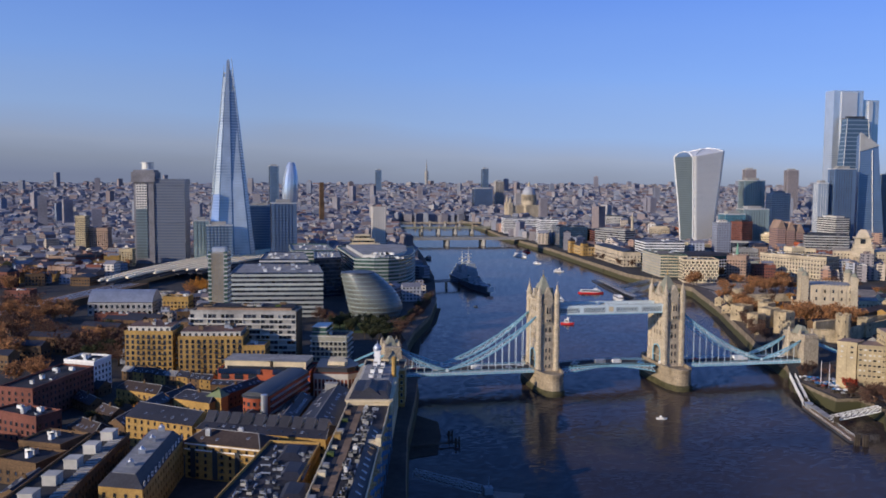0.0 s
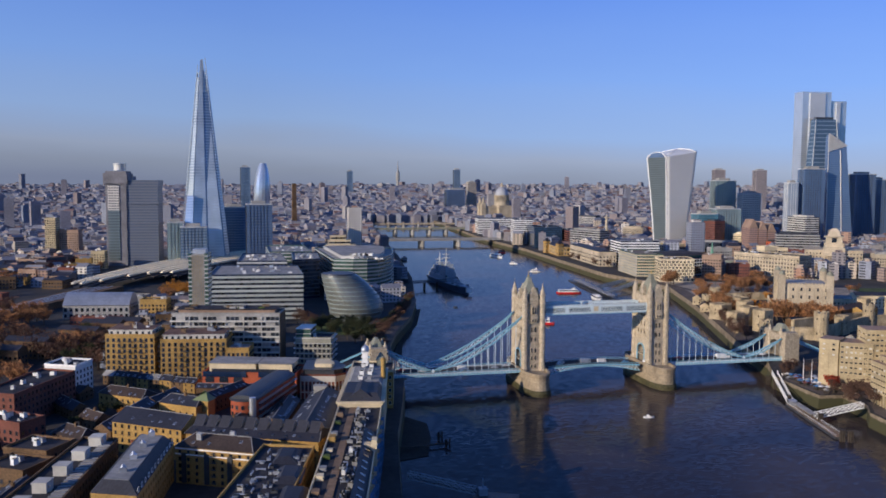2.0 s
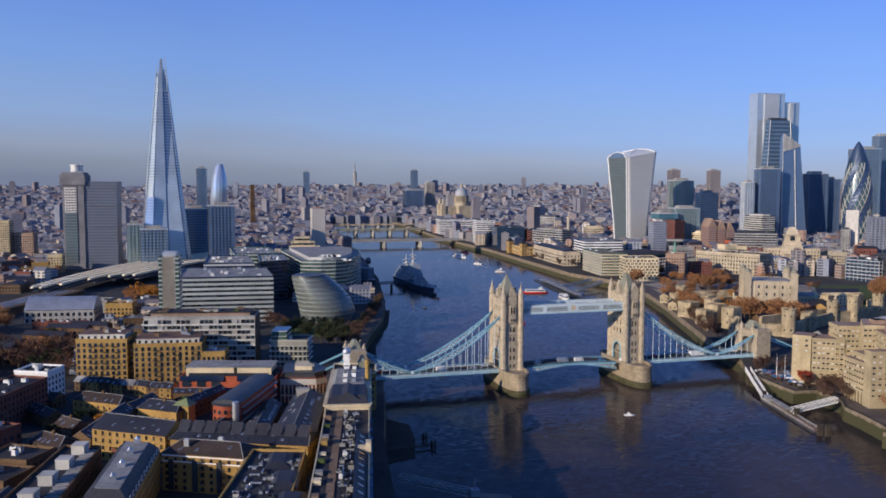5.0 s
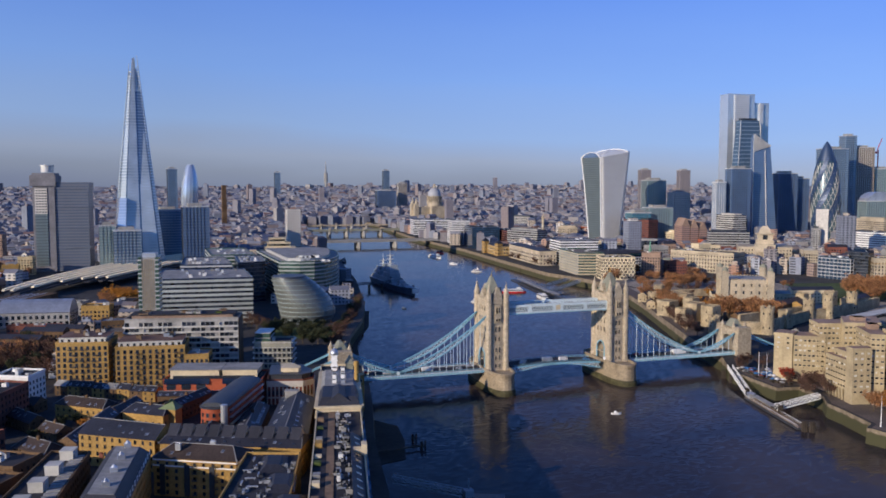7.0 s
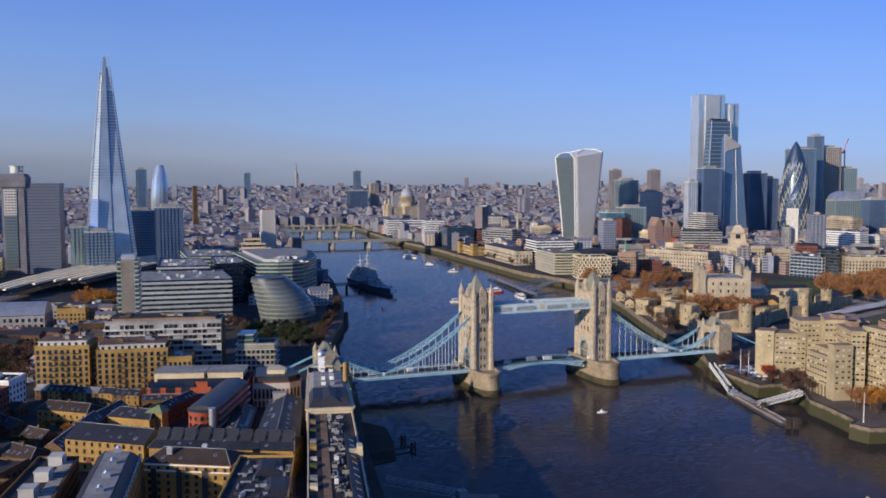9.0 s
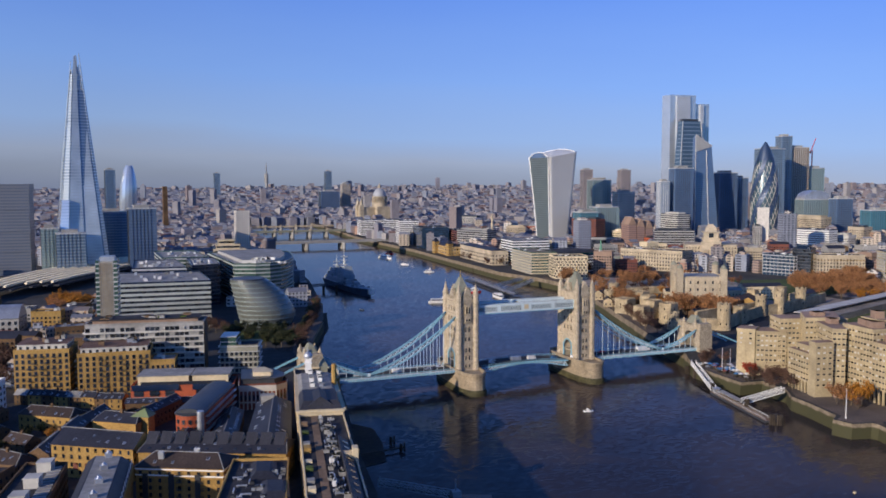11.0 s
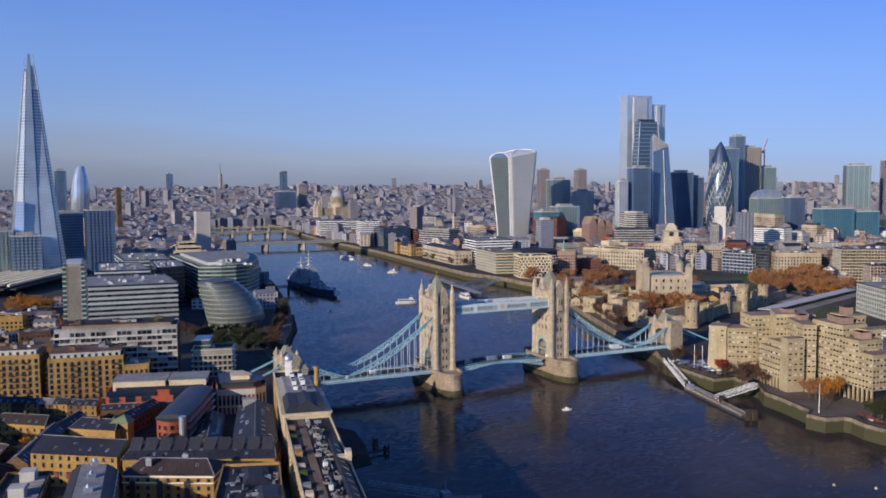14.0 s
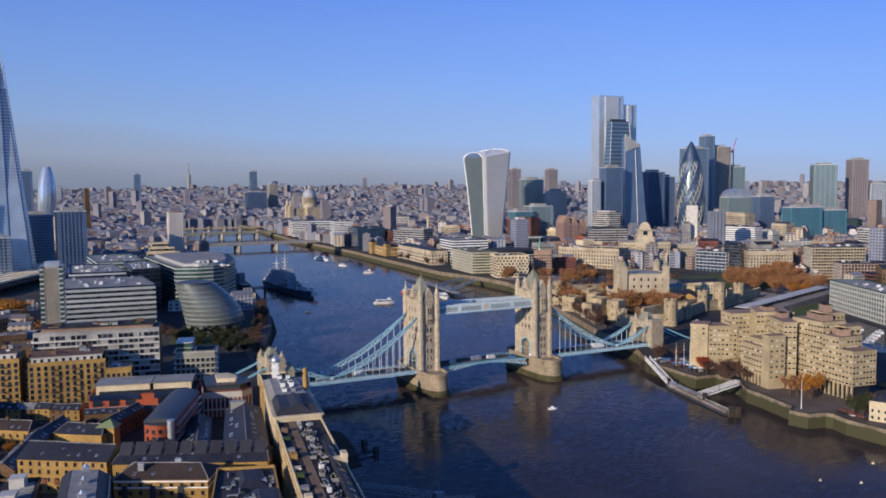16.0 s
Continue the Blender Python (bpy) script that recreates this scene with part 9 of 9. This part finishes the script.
PROTO = {
    "rust": [make_tree(1, 15, 6.0, LEAF_A, 16, "rust-brown autumn plane tree"), make_tree(2, 13, 5.2, LEAF_A, 14, "rust-brown autumn plane tree")],
    "bare": [make_tree(3, 14, 5.5, LEAF_D, 9, "nearly bare brown winter tree"), make_tree(4, 12, 5.0, LEAF_D, 8, "nearly bare brown winter tree")],
    "orange": [make_tree(5, 13, 5.0, LEAF_B, 15, "bright orange autumn tree")],
    "olive": [make_tree(6, 12, 5.0, LEAF_C, 15, "olive green autumn tree")],
    "red": [make_tree(7, 9, 4.0, LEAF_R, 15, "deep red autumn tree")],
}
rng = random.Random(44)


def plant_tree(kind, x, y, scale=1.0):
    z = level(x, y)
    p = rng.choice(PROTO[kind])
    t = copy_thing(p, pose(x, y, z, 0, 0, rng.uniform(0, 360)))
    s = scale * rng.uniform(0.88, 1.12)
    t.scale = (s, s, s)


def grove(kind, scale, *spots):
    for x, y in spots:
        plant_tree(kind, x, y, scale)


grove("rust", 1.35, (222, 118), (230, 100), (238, 92), (226, 128), (232, 138), (240, 118), (248, 122), (218, 138), (236, 108), (256, 112), (244, 132), (250, 100), (214, 120))
grove("rust", 1.2, (196, 176), (204, 168), (212, 206), (204, 196), (206, 182))
grove("bare", 0.8, (160, 84), (168, 100), (172, 112), (178, 138), (184, 150), (150, 62), (156, 74))
grove("rust", 0.95, (222, 262), (236, 276), (252, 270), (268, 290), (250, 300))
grove("red", 0.95, (119.5, -75.5), (121, -74))
grove("bare", 0.75, (112, -40), (118, -36), (126, -30), (130, -40), (114, -84), (118, -92), (112, -100), (106, -108))
grove("orange", 0.95, (122.8, -152.5), (125, -154), (121.5, -150.5))
grove("olive", 0.8, (112, -189), (115, -192), (113, -194), (118, -192))
grove("orange", 0.8, (120, -196), (124, -199))
grove("bare", 0.8, (128, -96), (122, -104), (118, -112), (126, -90), (120, -96))
grove("rust", 0.75, (116, -146), (118, -149))
grove("bare", 0.55, (118, -158), (126, -178), (132, -182))
grove("orange", 0.9, (140, -196), (148, -190), (136, -204))
grove("olive", 0.95, (130, -200))
grove("rust", 1.25, (436, 196), (444, 206), (428, 206), (456, 196), (470, 190), (484, 188), (498, 190), (510, 180), (520, 200), (505, 210), (520, 225), (535, 240), (548, 252), (560, 262), (575, 270))
grove("rust", 1.2, (300, 312), (310, 322), (318, 330), (306, 334), (292, 322), (326, 320))
grove("rust", 1.2, (258, 390), (266, 398), (250, 384))
grove("rust", 1.1, (430, 150), (442, 140), (454, 150), (446, 166), (462, 134), (474, 152), (486, 140), (470, 172), (488, 164), (456, 178), (500, 152), (438, 182), (420, 168), (496, 178))
grove("orange", 1.0, (448, 128), (436, 132))
grove("bare", 0.85, (158, 96), (166, 112), (172, 130), (180, 148), (188, 162), (194, 186), (200, 204), (208, 226), (216, 240), (226, 256), (150, 78))
grove("orange", 1.1, (212, 148), (216, 158), (206, 156))
grove("rust", 1.4, (452, 214), (466, 206), (480, 204), (494, 204), (508, 196), (520, 214), (470, 222), (486, 222), (500, 226), (512, 238), (530, 226), (540, 214), (440, 220), (456, 232), (528, 250), (544, 238))
grove("bare", 1.1, (340, 330), (356, 322), (372, 318), (388, 326), (330, 345), (400, 340), (420, 330), (350, 350))
grove("rust", 1.2, (486, 440), (478, 452), (494, 430), (468, 462), (566, 420), (574, 408), (584, 398), (592, 410), (578, 424))
grove("rust", 1.0, (318, 452), (328, 458))
grove("bare", 0.9, (270, 640), (276, 670), (270, 700), (262, 620), (266, 720), (274, 600), (280, 575))
grove("rust", 1.15, (-424, 262), (-410, 240), (-400, 224), (-392, 248), (-382, 256), (-440, 240), (-430, 215), (-452, 262))
grove("rust", 1.1, (-328, 100), (-322, 108), (-376, 84), (-386, 96), (-370, 70), (-392, 120), (-385, 150), (-374, 168), (-400, 140), (-414, 170))
grove("orange", 1.35, (-284, 390), (-278, 398), (-272, 380), (-290, 372), (-268, 366), (-262, 350), (-270, 340))
grove("rust", 1.2, (-276, 352), (-282, 336), (-288, 358))
grove("olive", 0.9, (-150, 178), (-142, 168), (-132, 160), (-120, 168), (-156, 160), (-128, 150), (-138, 142), (-122, 132), (-130, 118), (-126, 104), (-136, 108), (-140, 124), (-150, 138), (-146, 152), (-160, 172), (-132, 176))
grove("olive", 0.75, (-112, 150), (-106, 164), (-99, 182), (-93, 200), (-87, 218), (-81, 240), (-76, 258), (-66, 280), (-62, 300), (-118, 118), (-121, 86), (-125, 66))
grove("bare", 0.85, (-118, 112), (-114, 128), (-110, 144), (-104, 158), (-97, 176), (-91, 194), (-85, 212), (-79, 230), (-74, 248), (-69, 268), (-64, 288), (-60, 308), (-120, 96), (-122, 78), (-126, 60), (-128, 42))
grove("bare", 0.9, (-166, 196), (-172, 205), (-168, 215), (-160, 190))
grove("orange", 0.5, (-272, -66))
grove("olive", 0.55, (-286, -70), (-282, -60), (-292, -80), (-276, -56))
grove("rust", 1.1, (-470, 420), (-480, 450), (-500, 380), (-520, 470), (-490, 520), (-460, 560))
grove("bare", 1.3, (-385, 143), (-372, 150), (-395, 160), (-362, 140), (-378, 128), (-350, 128), (-402, 176), (-412, 196), (-420, 182), (-398, 205), (-340, 112), (-326, 84), (-318, 76), (-332, 70), (-344, 88), (-356, 104), (-368, 112), (-420, 300), (-430, 290), (-412, 286), (-440, 310), (-450, 292), (-405, 140))
grove("rust", 1.25, (-390, 215), (-380, 222), (-372, 236), (-404, 228), (-418, 232), (-476, 505), (-488, 492), (-464, 498))
grove("rust", 1.0, (-350, 8), (-342, 18), (-336, 4))
grove("bare", 1.1, (-312, 98), (-306, 86), (-300, 92), (-318, 112), (-310, 122), (-322, 130), (-304, 108), (-330, 142), (-316, 148), (-308, 60), (-302, 52), (-314, 46))
grove("olive", 1.1, (-296, 84), (-290, 92), (-312, 74), (-320, 60), (-326, 158))
hill_rng = random.Random(61)
for k in range(38):
    kind, spot = ("rust", "bare", "bare", "orange", "rust", "bare")[k % 6], None
    while spot is None or spot[0] < 222 + 0.28 * (spot[1] - 215):
        spot = (hill_rng.uniform(225, 425), hill_rng.uniform(215, 425))
    grove(kind, hill_rng.uniform(0.6, 0.95), spot)
for p in [t for ts in PROTO.values() for t in ts]:
    for o in (*p.children_recursive, p):
        bpy.data.objects.remove(o)


# ---- traffic ----
def vehicle(name, label, x, y, z, turn, length, width, height, paint, kind="car"):
    ob = thing(name, label, "vehicle", x, y, z, turn, "traffic")
    mb = Mb()
    if kind == "car":
        prof = [(0, 0.35), (length, 0.35), (length, 0.85), (length * 0.8, 0.95), (length * 0.66, height), (length * 0.28, height), (length * 0.16, 0.98), (0, 0.9)]
    else:
        prof = [(0, 0.35), (length, 0.35), (length, height * 0.55), (length * 0.96, height), (0.1, height), (0, height * 0.9)]
    mb.solid([(px - length / 2, -width / 2, pz) for px, pz in prof], [(px - length / 2, width / 2, pz) for px, pz in prof], 0, None, True)
    part("body", mb, paint, ob)
    mb = Mb()
    if kind == "bus":
        for zz in (1.5, 3.0):
            mb.box(-length * 0.46, length * 0.46, -width / 2 - 0.03, width / 2 + 0.03, zz, zz + 0.75)
    else:
        zz = height * 0.66
        mb.box(-length * (0.2 if kind == "car" else -0.25), length * (0.14 if kind == "car" else 0.46), -width / 2 - 0.02, width / 2 + 0.02, zz, zz + 0.42)
    part("side_window", mb, GLASS, ob)
    for wx in (-0.32, 0.32):
        for s in (-1,):
            mb = Mb()
            mb.cyl(0, 0, 0.36, 0.36, -0.12, 0.12, 10)
            w = part("wheel", mb, METAL_DK, ob)
            w.matrix_basis = pose(wx * length, s * (width / 2 - 0.05), 0.36, 90, 0, 0)


rng = random.Random(9)
PAINTS = [(WHITE, "white"), (METAL_DK, "dark grey"), (METAL, "silver"), (BLUE_DK, "blue"), (RED, "red"), (METAL_DK, "black")]
for x in range(-128, 132, 9):
    if 33 < abs(x) < 50 or rng.random() < 0.25:
        continue
    for lane, tn in ((-2.6, 0), (2.6, 180)):
        if rng.random() < 0.45:
            continue
        pm, word = rng.choice(PAINTS)
        z = 9.62 if abs(x) > 46 else 9.5 + 1.3 * math.sin((1 - abs(x) / 30.6) * math.pi / 2)
        vehicle("car", word + " car crossing the bridge roadway", x + rng.uniform(-2, 2), lane, z, tn, 4.3, 1.8, 1.45, pm)
vehicle("lorry", "white box lorry crossing the bridge roadway", -4, -2.6, 10.7, 0, 6.5, 2.3, 2.7, METAL, "van")
vehicle("van", "white delivery van crossing the bridge roadway", 7, -2.6, 10.6, 0, 5.5, 2.1, 2.4, WHITE, "van")
vehicle("coach", "white coach crossing the bridge roadway", 92, -2.6, 9.62, 0, 9.5, 2.5, 3.2, WHITE, "van")
vehicle("van", "white van crossing the bridge roadway", -84, -2.6, 9.62, 0, 6.0, 2.2, 2.7, WHITE, "van")
vehicle("van", "white van waiting by the tower", 36, -7.8, 9.62, 0, 5.5, 2.1, 2.5, WHITE, "van")
for k in range(16):
    pm, word = rng.choice(PAINTS)
    vehicle("car", word + " car parked on the riverside forecourt", 118 + rng.uniform(-5, 12), -38 - k * 1.5 + rng.uniform(-1, 1), QUAY_Z + 0.1, rng.choice((0, 70, 90)), 4.3, 1.8, 1.45, pm)
for k in range(10):
    pm, word = rng.choice(PAINTS)
    vehicle("car", word + " car parked by the hotel", 106 + 1.4 * k, -186 - 2.4 * k, QUAY_Z + 0.1, 60, 4.3, 1.8, 1.45, pm)

# stalls and planters along the northern quay
for k in range(22):
    x, y = on_wall((109, -40), (108, -82), k / 21)
    ob = thing("quay_stall", "small dark canopy stall on the riverside walk", "stall", x + rng.uniform(1.5, 9), y + rng.uniform(-2, 2), QUAY_Z + 0.08, rng.uniform(0, 90), "quay stalls")
    mb = Mb()
    for sx in (-1, 1):
        for sy in (-1, 1):
            mb.box(sx * 1.2 - 0.06, sx * 1.2 + 0.06, sy * 1.0 - 0.06, sy * 1.0 + 0.06, 0, 2.2)
    mb.box(-1.1, 1.1, -0.8, 0.8, 0, 0.9)
    part("counter", mb, WOOD_DK, ob)
    mb = Mb()
    mb.loft([[(-1.5, -1.3, 2.1), (1.5, -1.3, 2.1), (1.5, 1.3, 2.1), (-1.5, 1.3, 2.1)], [(-0.2, -0.2, 2.9), (0.2, -0.2, 2.9), (0.2, 0.2, 2.9), (-0.2, 0.2, 2.9)]])
    part("canopy", mb, rng.choice((BLUE_DK, CONC_GR, WHITE, REDB)), ob)

# riverside cafe tables under red parasols, and a small quay house
for k in range(9):
    x, y = on_wall((108, -186), (105, -200), k / 8)
    ob = thing("parasol", "faded red cafe parasol on the quay", "parasol", x + rng.uniform(-1, 1), y + rng.uniform(-1, 1), QUAY_Z + 0.08, rng.uniform(0, 90), "cafe parasols")
    mb = Mb()
    mb.cyl(0, 0, 0.06, 0.05, 0, 2.6, 6)
    mb.cyl(0, 0, 0.5, 0.45, 0, 0.12, 8)
    part("pole", mb, METAL_DK, ob)
    mb = Mb()
    mb.cyl(0, 0, 1.9, 0.1, 2.1, 2.9, 8)
    part("canopy", mb, REDB, ob)
block("quay_house", "small cream house with a grey hipped roof on the quay", quad(112, -209, 9, 9, 20), 15, CREAM, ("ridge", SLATE, 2.4, 3.0), (2, 2.6, 1.1, 1.5, 1.2, 3.4), z0=QUAY_Z)

# yachts in the dock behind the hotel
dock = Mb()
dock.prism([(222, -60), (262, -112), (326, -62), (352, -4), (300, 10)], GROUND - 0.4, GROUND + 0.04)
tagged(structure("dock_water", dock, WATER, "still dock basin behind the hotel"), category="water")
for k in range(14):
    boat("white yacht moored in the dock", 252 + 11 * (k % 7) + rng.uniform(-1, 1), -88 + 17 * (k // 7) + 6 * (k % 7), -30, 12, 3.6, WHITE, WHITE, 1.2, (0.35, 0.75, 1.1), False, "yacht", GROUND)
    bpy.context.view_layer.update()
for o in [x for x in scene.objects if x.name.startswith("yacht") and x.parent is None]:
    o.location.z = GROUND + 0.04


# ---- ordinary city blocks between the landmarks ----
bpy.context.view_layer.update()
TAKEN = []
for o in scene.objects:
    if o.type == "MESH" and not o.name.startswith(("ground", "water", "backdrop", "pavement", "lawn", "road", "foreshore", "window", "railway_track", "crown", "trunk")):
        c = [o.matrix_world @ Vector(q) for q in o.bound_box]
        xs, ys = [q.x for q in c], [q.y for q in c]
        if max(q.z for q in c) > 9 and max(xs) - min(xs) < 220 and max(ys) - min(ys) < 220 and (max(xs) - min(xs)) * (max(ys) - min(ys)) > 12:
            TAKEN.append((min(xs), max(xs), min(ys), max(ys)))
TAKEN += [(225, 300, 400, 760), (195, 425, 240, 428), (415, 545, 110, 300), (300, 528, 300, 400), (545, 600, 230, 275), (135, 420, 10, 300), (-420, -110, -10, 10), (-540, -300, 20, 470), (-390, -170, 430, 860), (104, 300, -240, 30), (-170, -90, 130, 205), (-205, -90, 60, 330), (-300, -240, 330, 410)]


def bank_x(bank, y):
    for (x0, y0), (x1, y1) in zip(bank, bank[1:]):
        if y0 <= y <= y1:
            return x0 + (x1 - x0) * (y - y0) / max(1e-6, y1 - y0)
    return None


def free(x, y, r, margin=4.0):
    s, n = bank_x(SOUTH_BANK, y), bank_x(NORTH_BANK, y)
    if s is not None and s - 14 - r < x < n + 14 + r:
        return False
    return not any(a - r - margin < x < b + r + margin and c - r - margin < y < d + r + margin for a, b, c, d in TAKEN)


def seen(x, y, pad=4):
    a = math.degrees(math.atan2(x + 235, y + 497))
    return -17 - pad < a < 55 + pad


rng = random.Random(77)
WALLS_S = [(STOCK_DK, "old stock brick"), (REDB, "red brick"), (CONC_GR, "grey concrete"), (STOCK, "stock brick"), (CONC_PK, "brown panelled")]
WALLS_N = [(STONE, "pale stone"), (CREAM, "cream rendered"), (CONC, "beige"), (REDB, "red brick"), (CONC_GR, "grey"), (STONE, "pale stone"), (CONC_PK, "brown panelled"), (CONC, "beige"), (CONC_GR, "grey"), (STOCK_DK, "old brick")]
count = 0
for south in (True, False):
    step = 37.0
    for iy in range(26):
        for ix in range(34):
            y = (20 if south else -110) + iy * step + rng.uniform(-7, 7)
            x = (-900 if south else 120) + ix * step + rng.uniform(-7, 7)
            d = math.hypot(x + 235, y + 497)
            if not seen(x, y, 1) or d > (1250 if south else 1350) or (south and x > -20) or count > 225:
                continue
            w, dp = rng.uniform(17, 29), rng.uniform(13, 24)
            if not free(x, y, max(w, dp) * 0.52, 2.0):
                continue
            wl, word = rng.choice(WALLS_S if south else WALLS_N)
            z1 = GROUND + (rng.uniform(8, 17) if south else rng.uniform(13, 30))
            pitched = rng.random() < (0.5 if south else 0.35)
            rf = rng.choice((SLATE, SLATE_BR, SLATE)) if pitched else rng.choice((FELT, FELT_LT, GRAVEL))
            tn = rng.choice((-22, -12, 6, -34)) + rng.uniform(-5, 5)
            ring = quad(x - w / 2, y - dp / 2, w, dp, tn)
            block("city_block", "%s with a %s" % (word, "pitched roof" if pitched else "flat roof"), ring, z1, wl,
                  ("ridge", rf, rng.uniform(2.5, 4.5), rng.choice((0, 3))) if pitched else ("flat", rf), None, (3.5, 3.1, 1.6, 1.8, GLASS_J), group="city blocks", seed=count, edges=(0, 1, 3), plant=0 if pitched else 2)
            TAKEN.append((x - w * 0.5, x + w * 0.5, y - dp * 0.5, y + dp * 0.5))
            count += 1


# ---- the far city, roofs beyond counting ----
def far_city():
    """Every block of the middle and far city that cannot be counted: walls, roofs, a few roof houses."""
    mb = Mb()
    rng = random.Random(21)
    cell = {}

    def take(t):
        for gx in range(int(t[0] // 60), int(t[1] // 60) + 1):
            for gy in range(int(t[2] // 60), int(t[3] // 60) + 1):
                cell.setdefault((gx, gy), []).append(t)

    for t in TAKEN:
        take(t)
    for small in (False, True):
        y = 60.0
        while y < (1500 if small else 4250):
            step = (14 + (y + 497) * 0.004) if small else 17 + (y + 497) * 0.0046
            x = -235 - (y + 497) * 0.42
            while x < -235 + (y + 497) * 1.62:
                px, py = x + rng.uniform(-0.3, 0.3) * step, y + rng.uniform(-0.3, 0.3) * step
                x += step
                d = math.hypot(px + 235, py + 497)
                if d > 4600 or d < 560 or not seen(px, py, 3):
                    continue
                w, dp = step * rng.uniform(0.5, 0.95), step * rng.uniform(0.45, 0.8)
                r = max(w, dp) * 0.5
                s, n = bank_x(SOUTH_BANK, py), bank_x(NORTH_BANK, py)
                if s is not None and d < 2580 and s - 8 - r < px < n + 8 + r:
                    continue
                if any(a - r < px < b + r and c - r < py < e + r for a, b, c, e in cell.get((int(px // 60), int(py // 60)), ())):
                    continue
                north = px > (n if n is not None else 290)
                h = rng.uniform(8, 16) if not north else rng.uniform(11, 24)
                if small:
                    h *= 0.8
                k = rng.random()
                if k > 0.993 and not small:
                    h = rng.uniform(45, 80)
                    w, dp = 20, 18
                elif k > 0.93:
                    h *= 1.6
                base = GROUND + far_rise(px, py)
                tn = rng.choice((0.1, -0.3, 0.5, -0.15, 0.9)) + rng.uniform(-0.15, 0.15)
                c, sn = math.cos(tn), math.sin(tn)
                ring = [(px + u * c - v * sn, py + u * sn + v * c) for u, v in ((-w / 2, -dp / 2), (w / 2, -dp / 2), (w / 2, dp / 2), (-w / 2, dp / 2))]
                z1 = base + h
                # farther blocks take the haze-tinted wall palette
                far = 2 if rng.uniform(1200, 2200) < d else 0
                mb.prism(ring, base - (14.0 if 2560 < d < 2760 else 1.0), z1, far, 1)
                if rng.random() < 0.5 and h < 40:
                    a = [(ring[0][i] + ring[3][i]) / 2 for i in (0, 1)]
                    b = [(ring[1][i] + ring[2][i]) / 2 for i in (0, 1)]
                    q = [(*p, z1 + 0.05) for p in ring]
                    ta, tb = (*a, z1 + dp * 0.24), (*b, z1 + dp * 0.24)
                    mb.poly([q[0], q[1], tb, ta], 1)
                    mb.poly([q[2], q[3], ta, tb], 1)
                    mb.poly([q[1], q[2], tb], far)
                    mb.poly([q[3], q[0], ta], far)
                elif rng.random() < 0.7:
                    f = rng.uniform(0.3, 0.7)
                    mid = [(px + (p[0] - px) * f, py + (p[1] - py) * f) for p in ring]
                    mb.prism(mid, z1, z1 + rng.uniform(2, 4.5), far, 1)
                if d < 1700:
                    take((px - w * 0.5, px + w * 0.5, py - dp * 0.5, py + dp * 0.5))
            y += step
    ob = new("distant_city", mb.mesh("distant_city", [CITY_WALL, CITY_ROOF, CITY_HAZE]))
    return tagged(ob, "dense distant city of brick, stone and slate roofs, haze-tinted far off", "city", kind="stuff")


far_city()


def city_trees():
    """Brown tree crowns between the far roofs, past counting."""
    mb = Mb()
    rng = random.Random(31)
    for _ in range(420):
        d = rng.uniform(650, 2600)
        a = radians(rng.uniform(-16, 54))
        x, y = -235 + d * math.sin(a), -497 + d * math.cos(a)
        if not free(x, y, 3, 0):
            continue
        for _ in range(40):
            v = Vector((rng.gauss(0, 1), rng.gauss(0, 1), rng.gauss(0, 0.8))) * 3.0
            blob(mb, Vector((x, y, GROUND + 9)) + v, rng.uniform(0.9, 1.8), rng)
        mb.beam((x, y, GROUND - 0.3), (x, y, GROUND + 8), 0.7)
    return tagged(new("distant_trees", mb.mesh("distant_trees", [LEAF_A])), "brown autumn trees among the far roofs", "trees", kind="stuff")


city_trees()
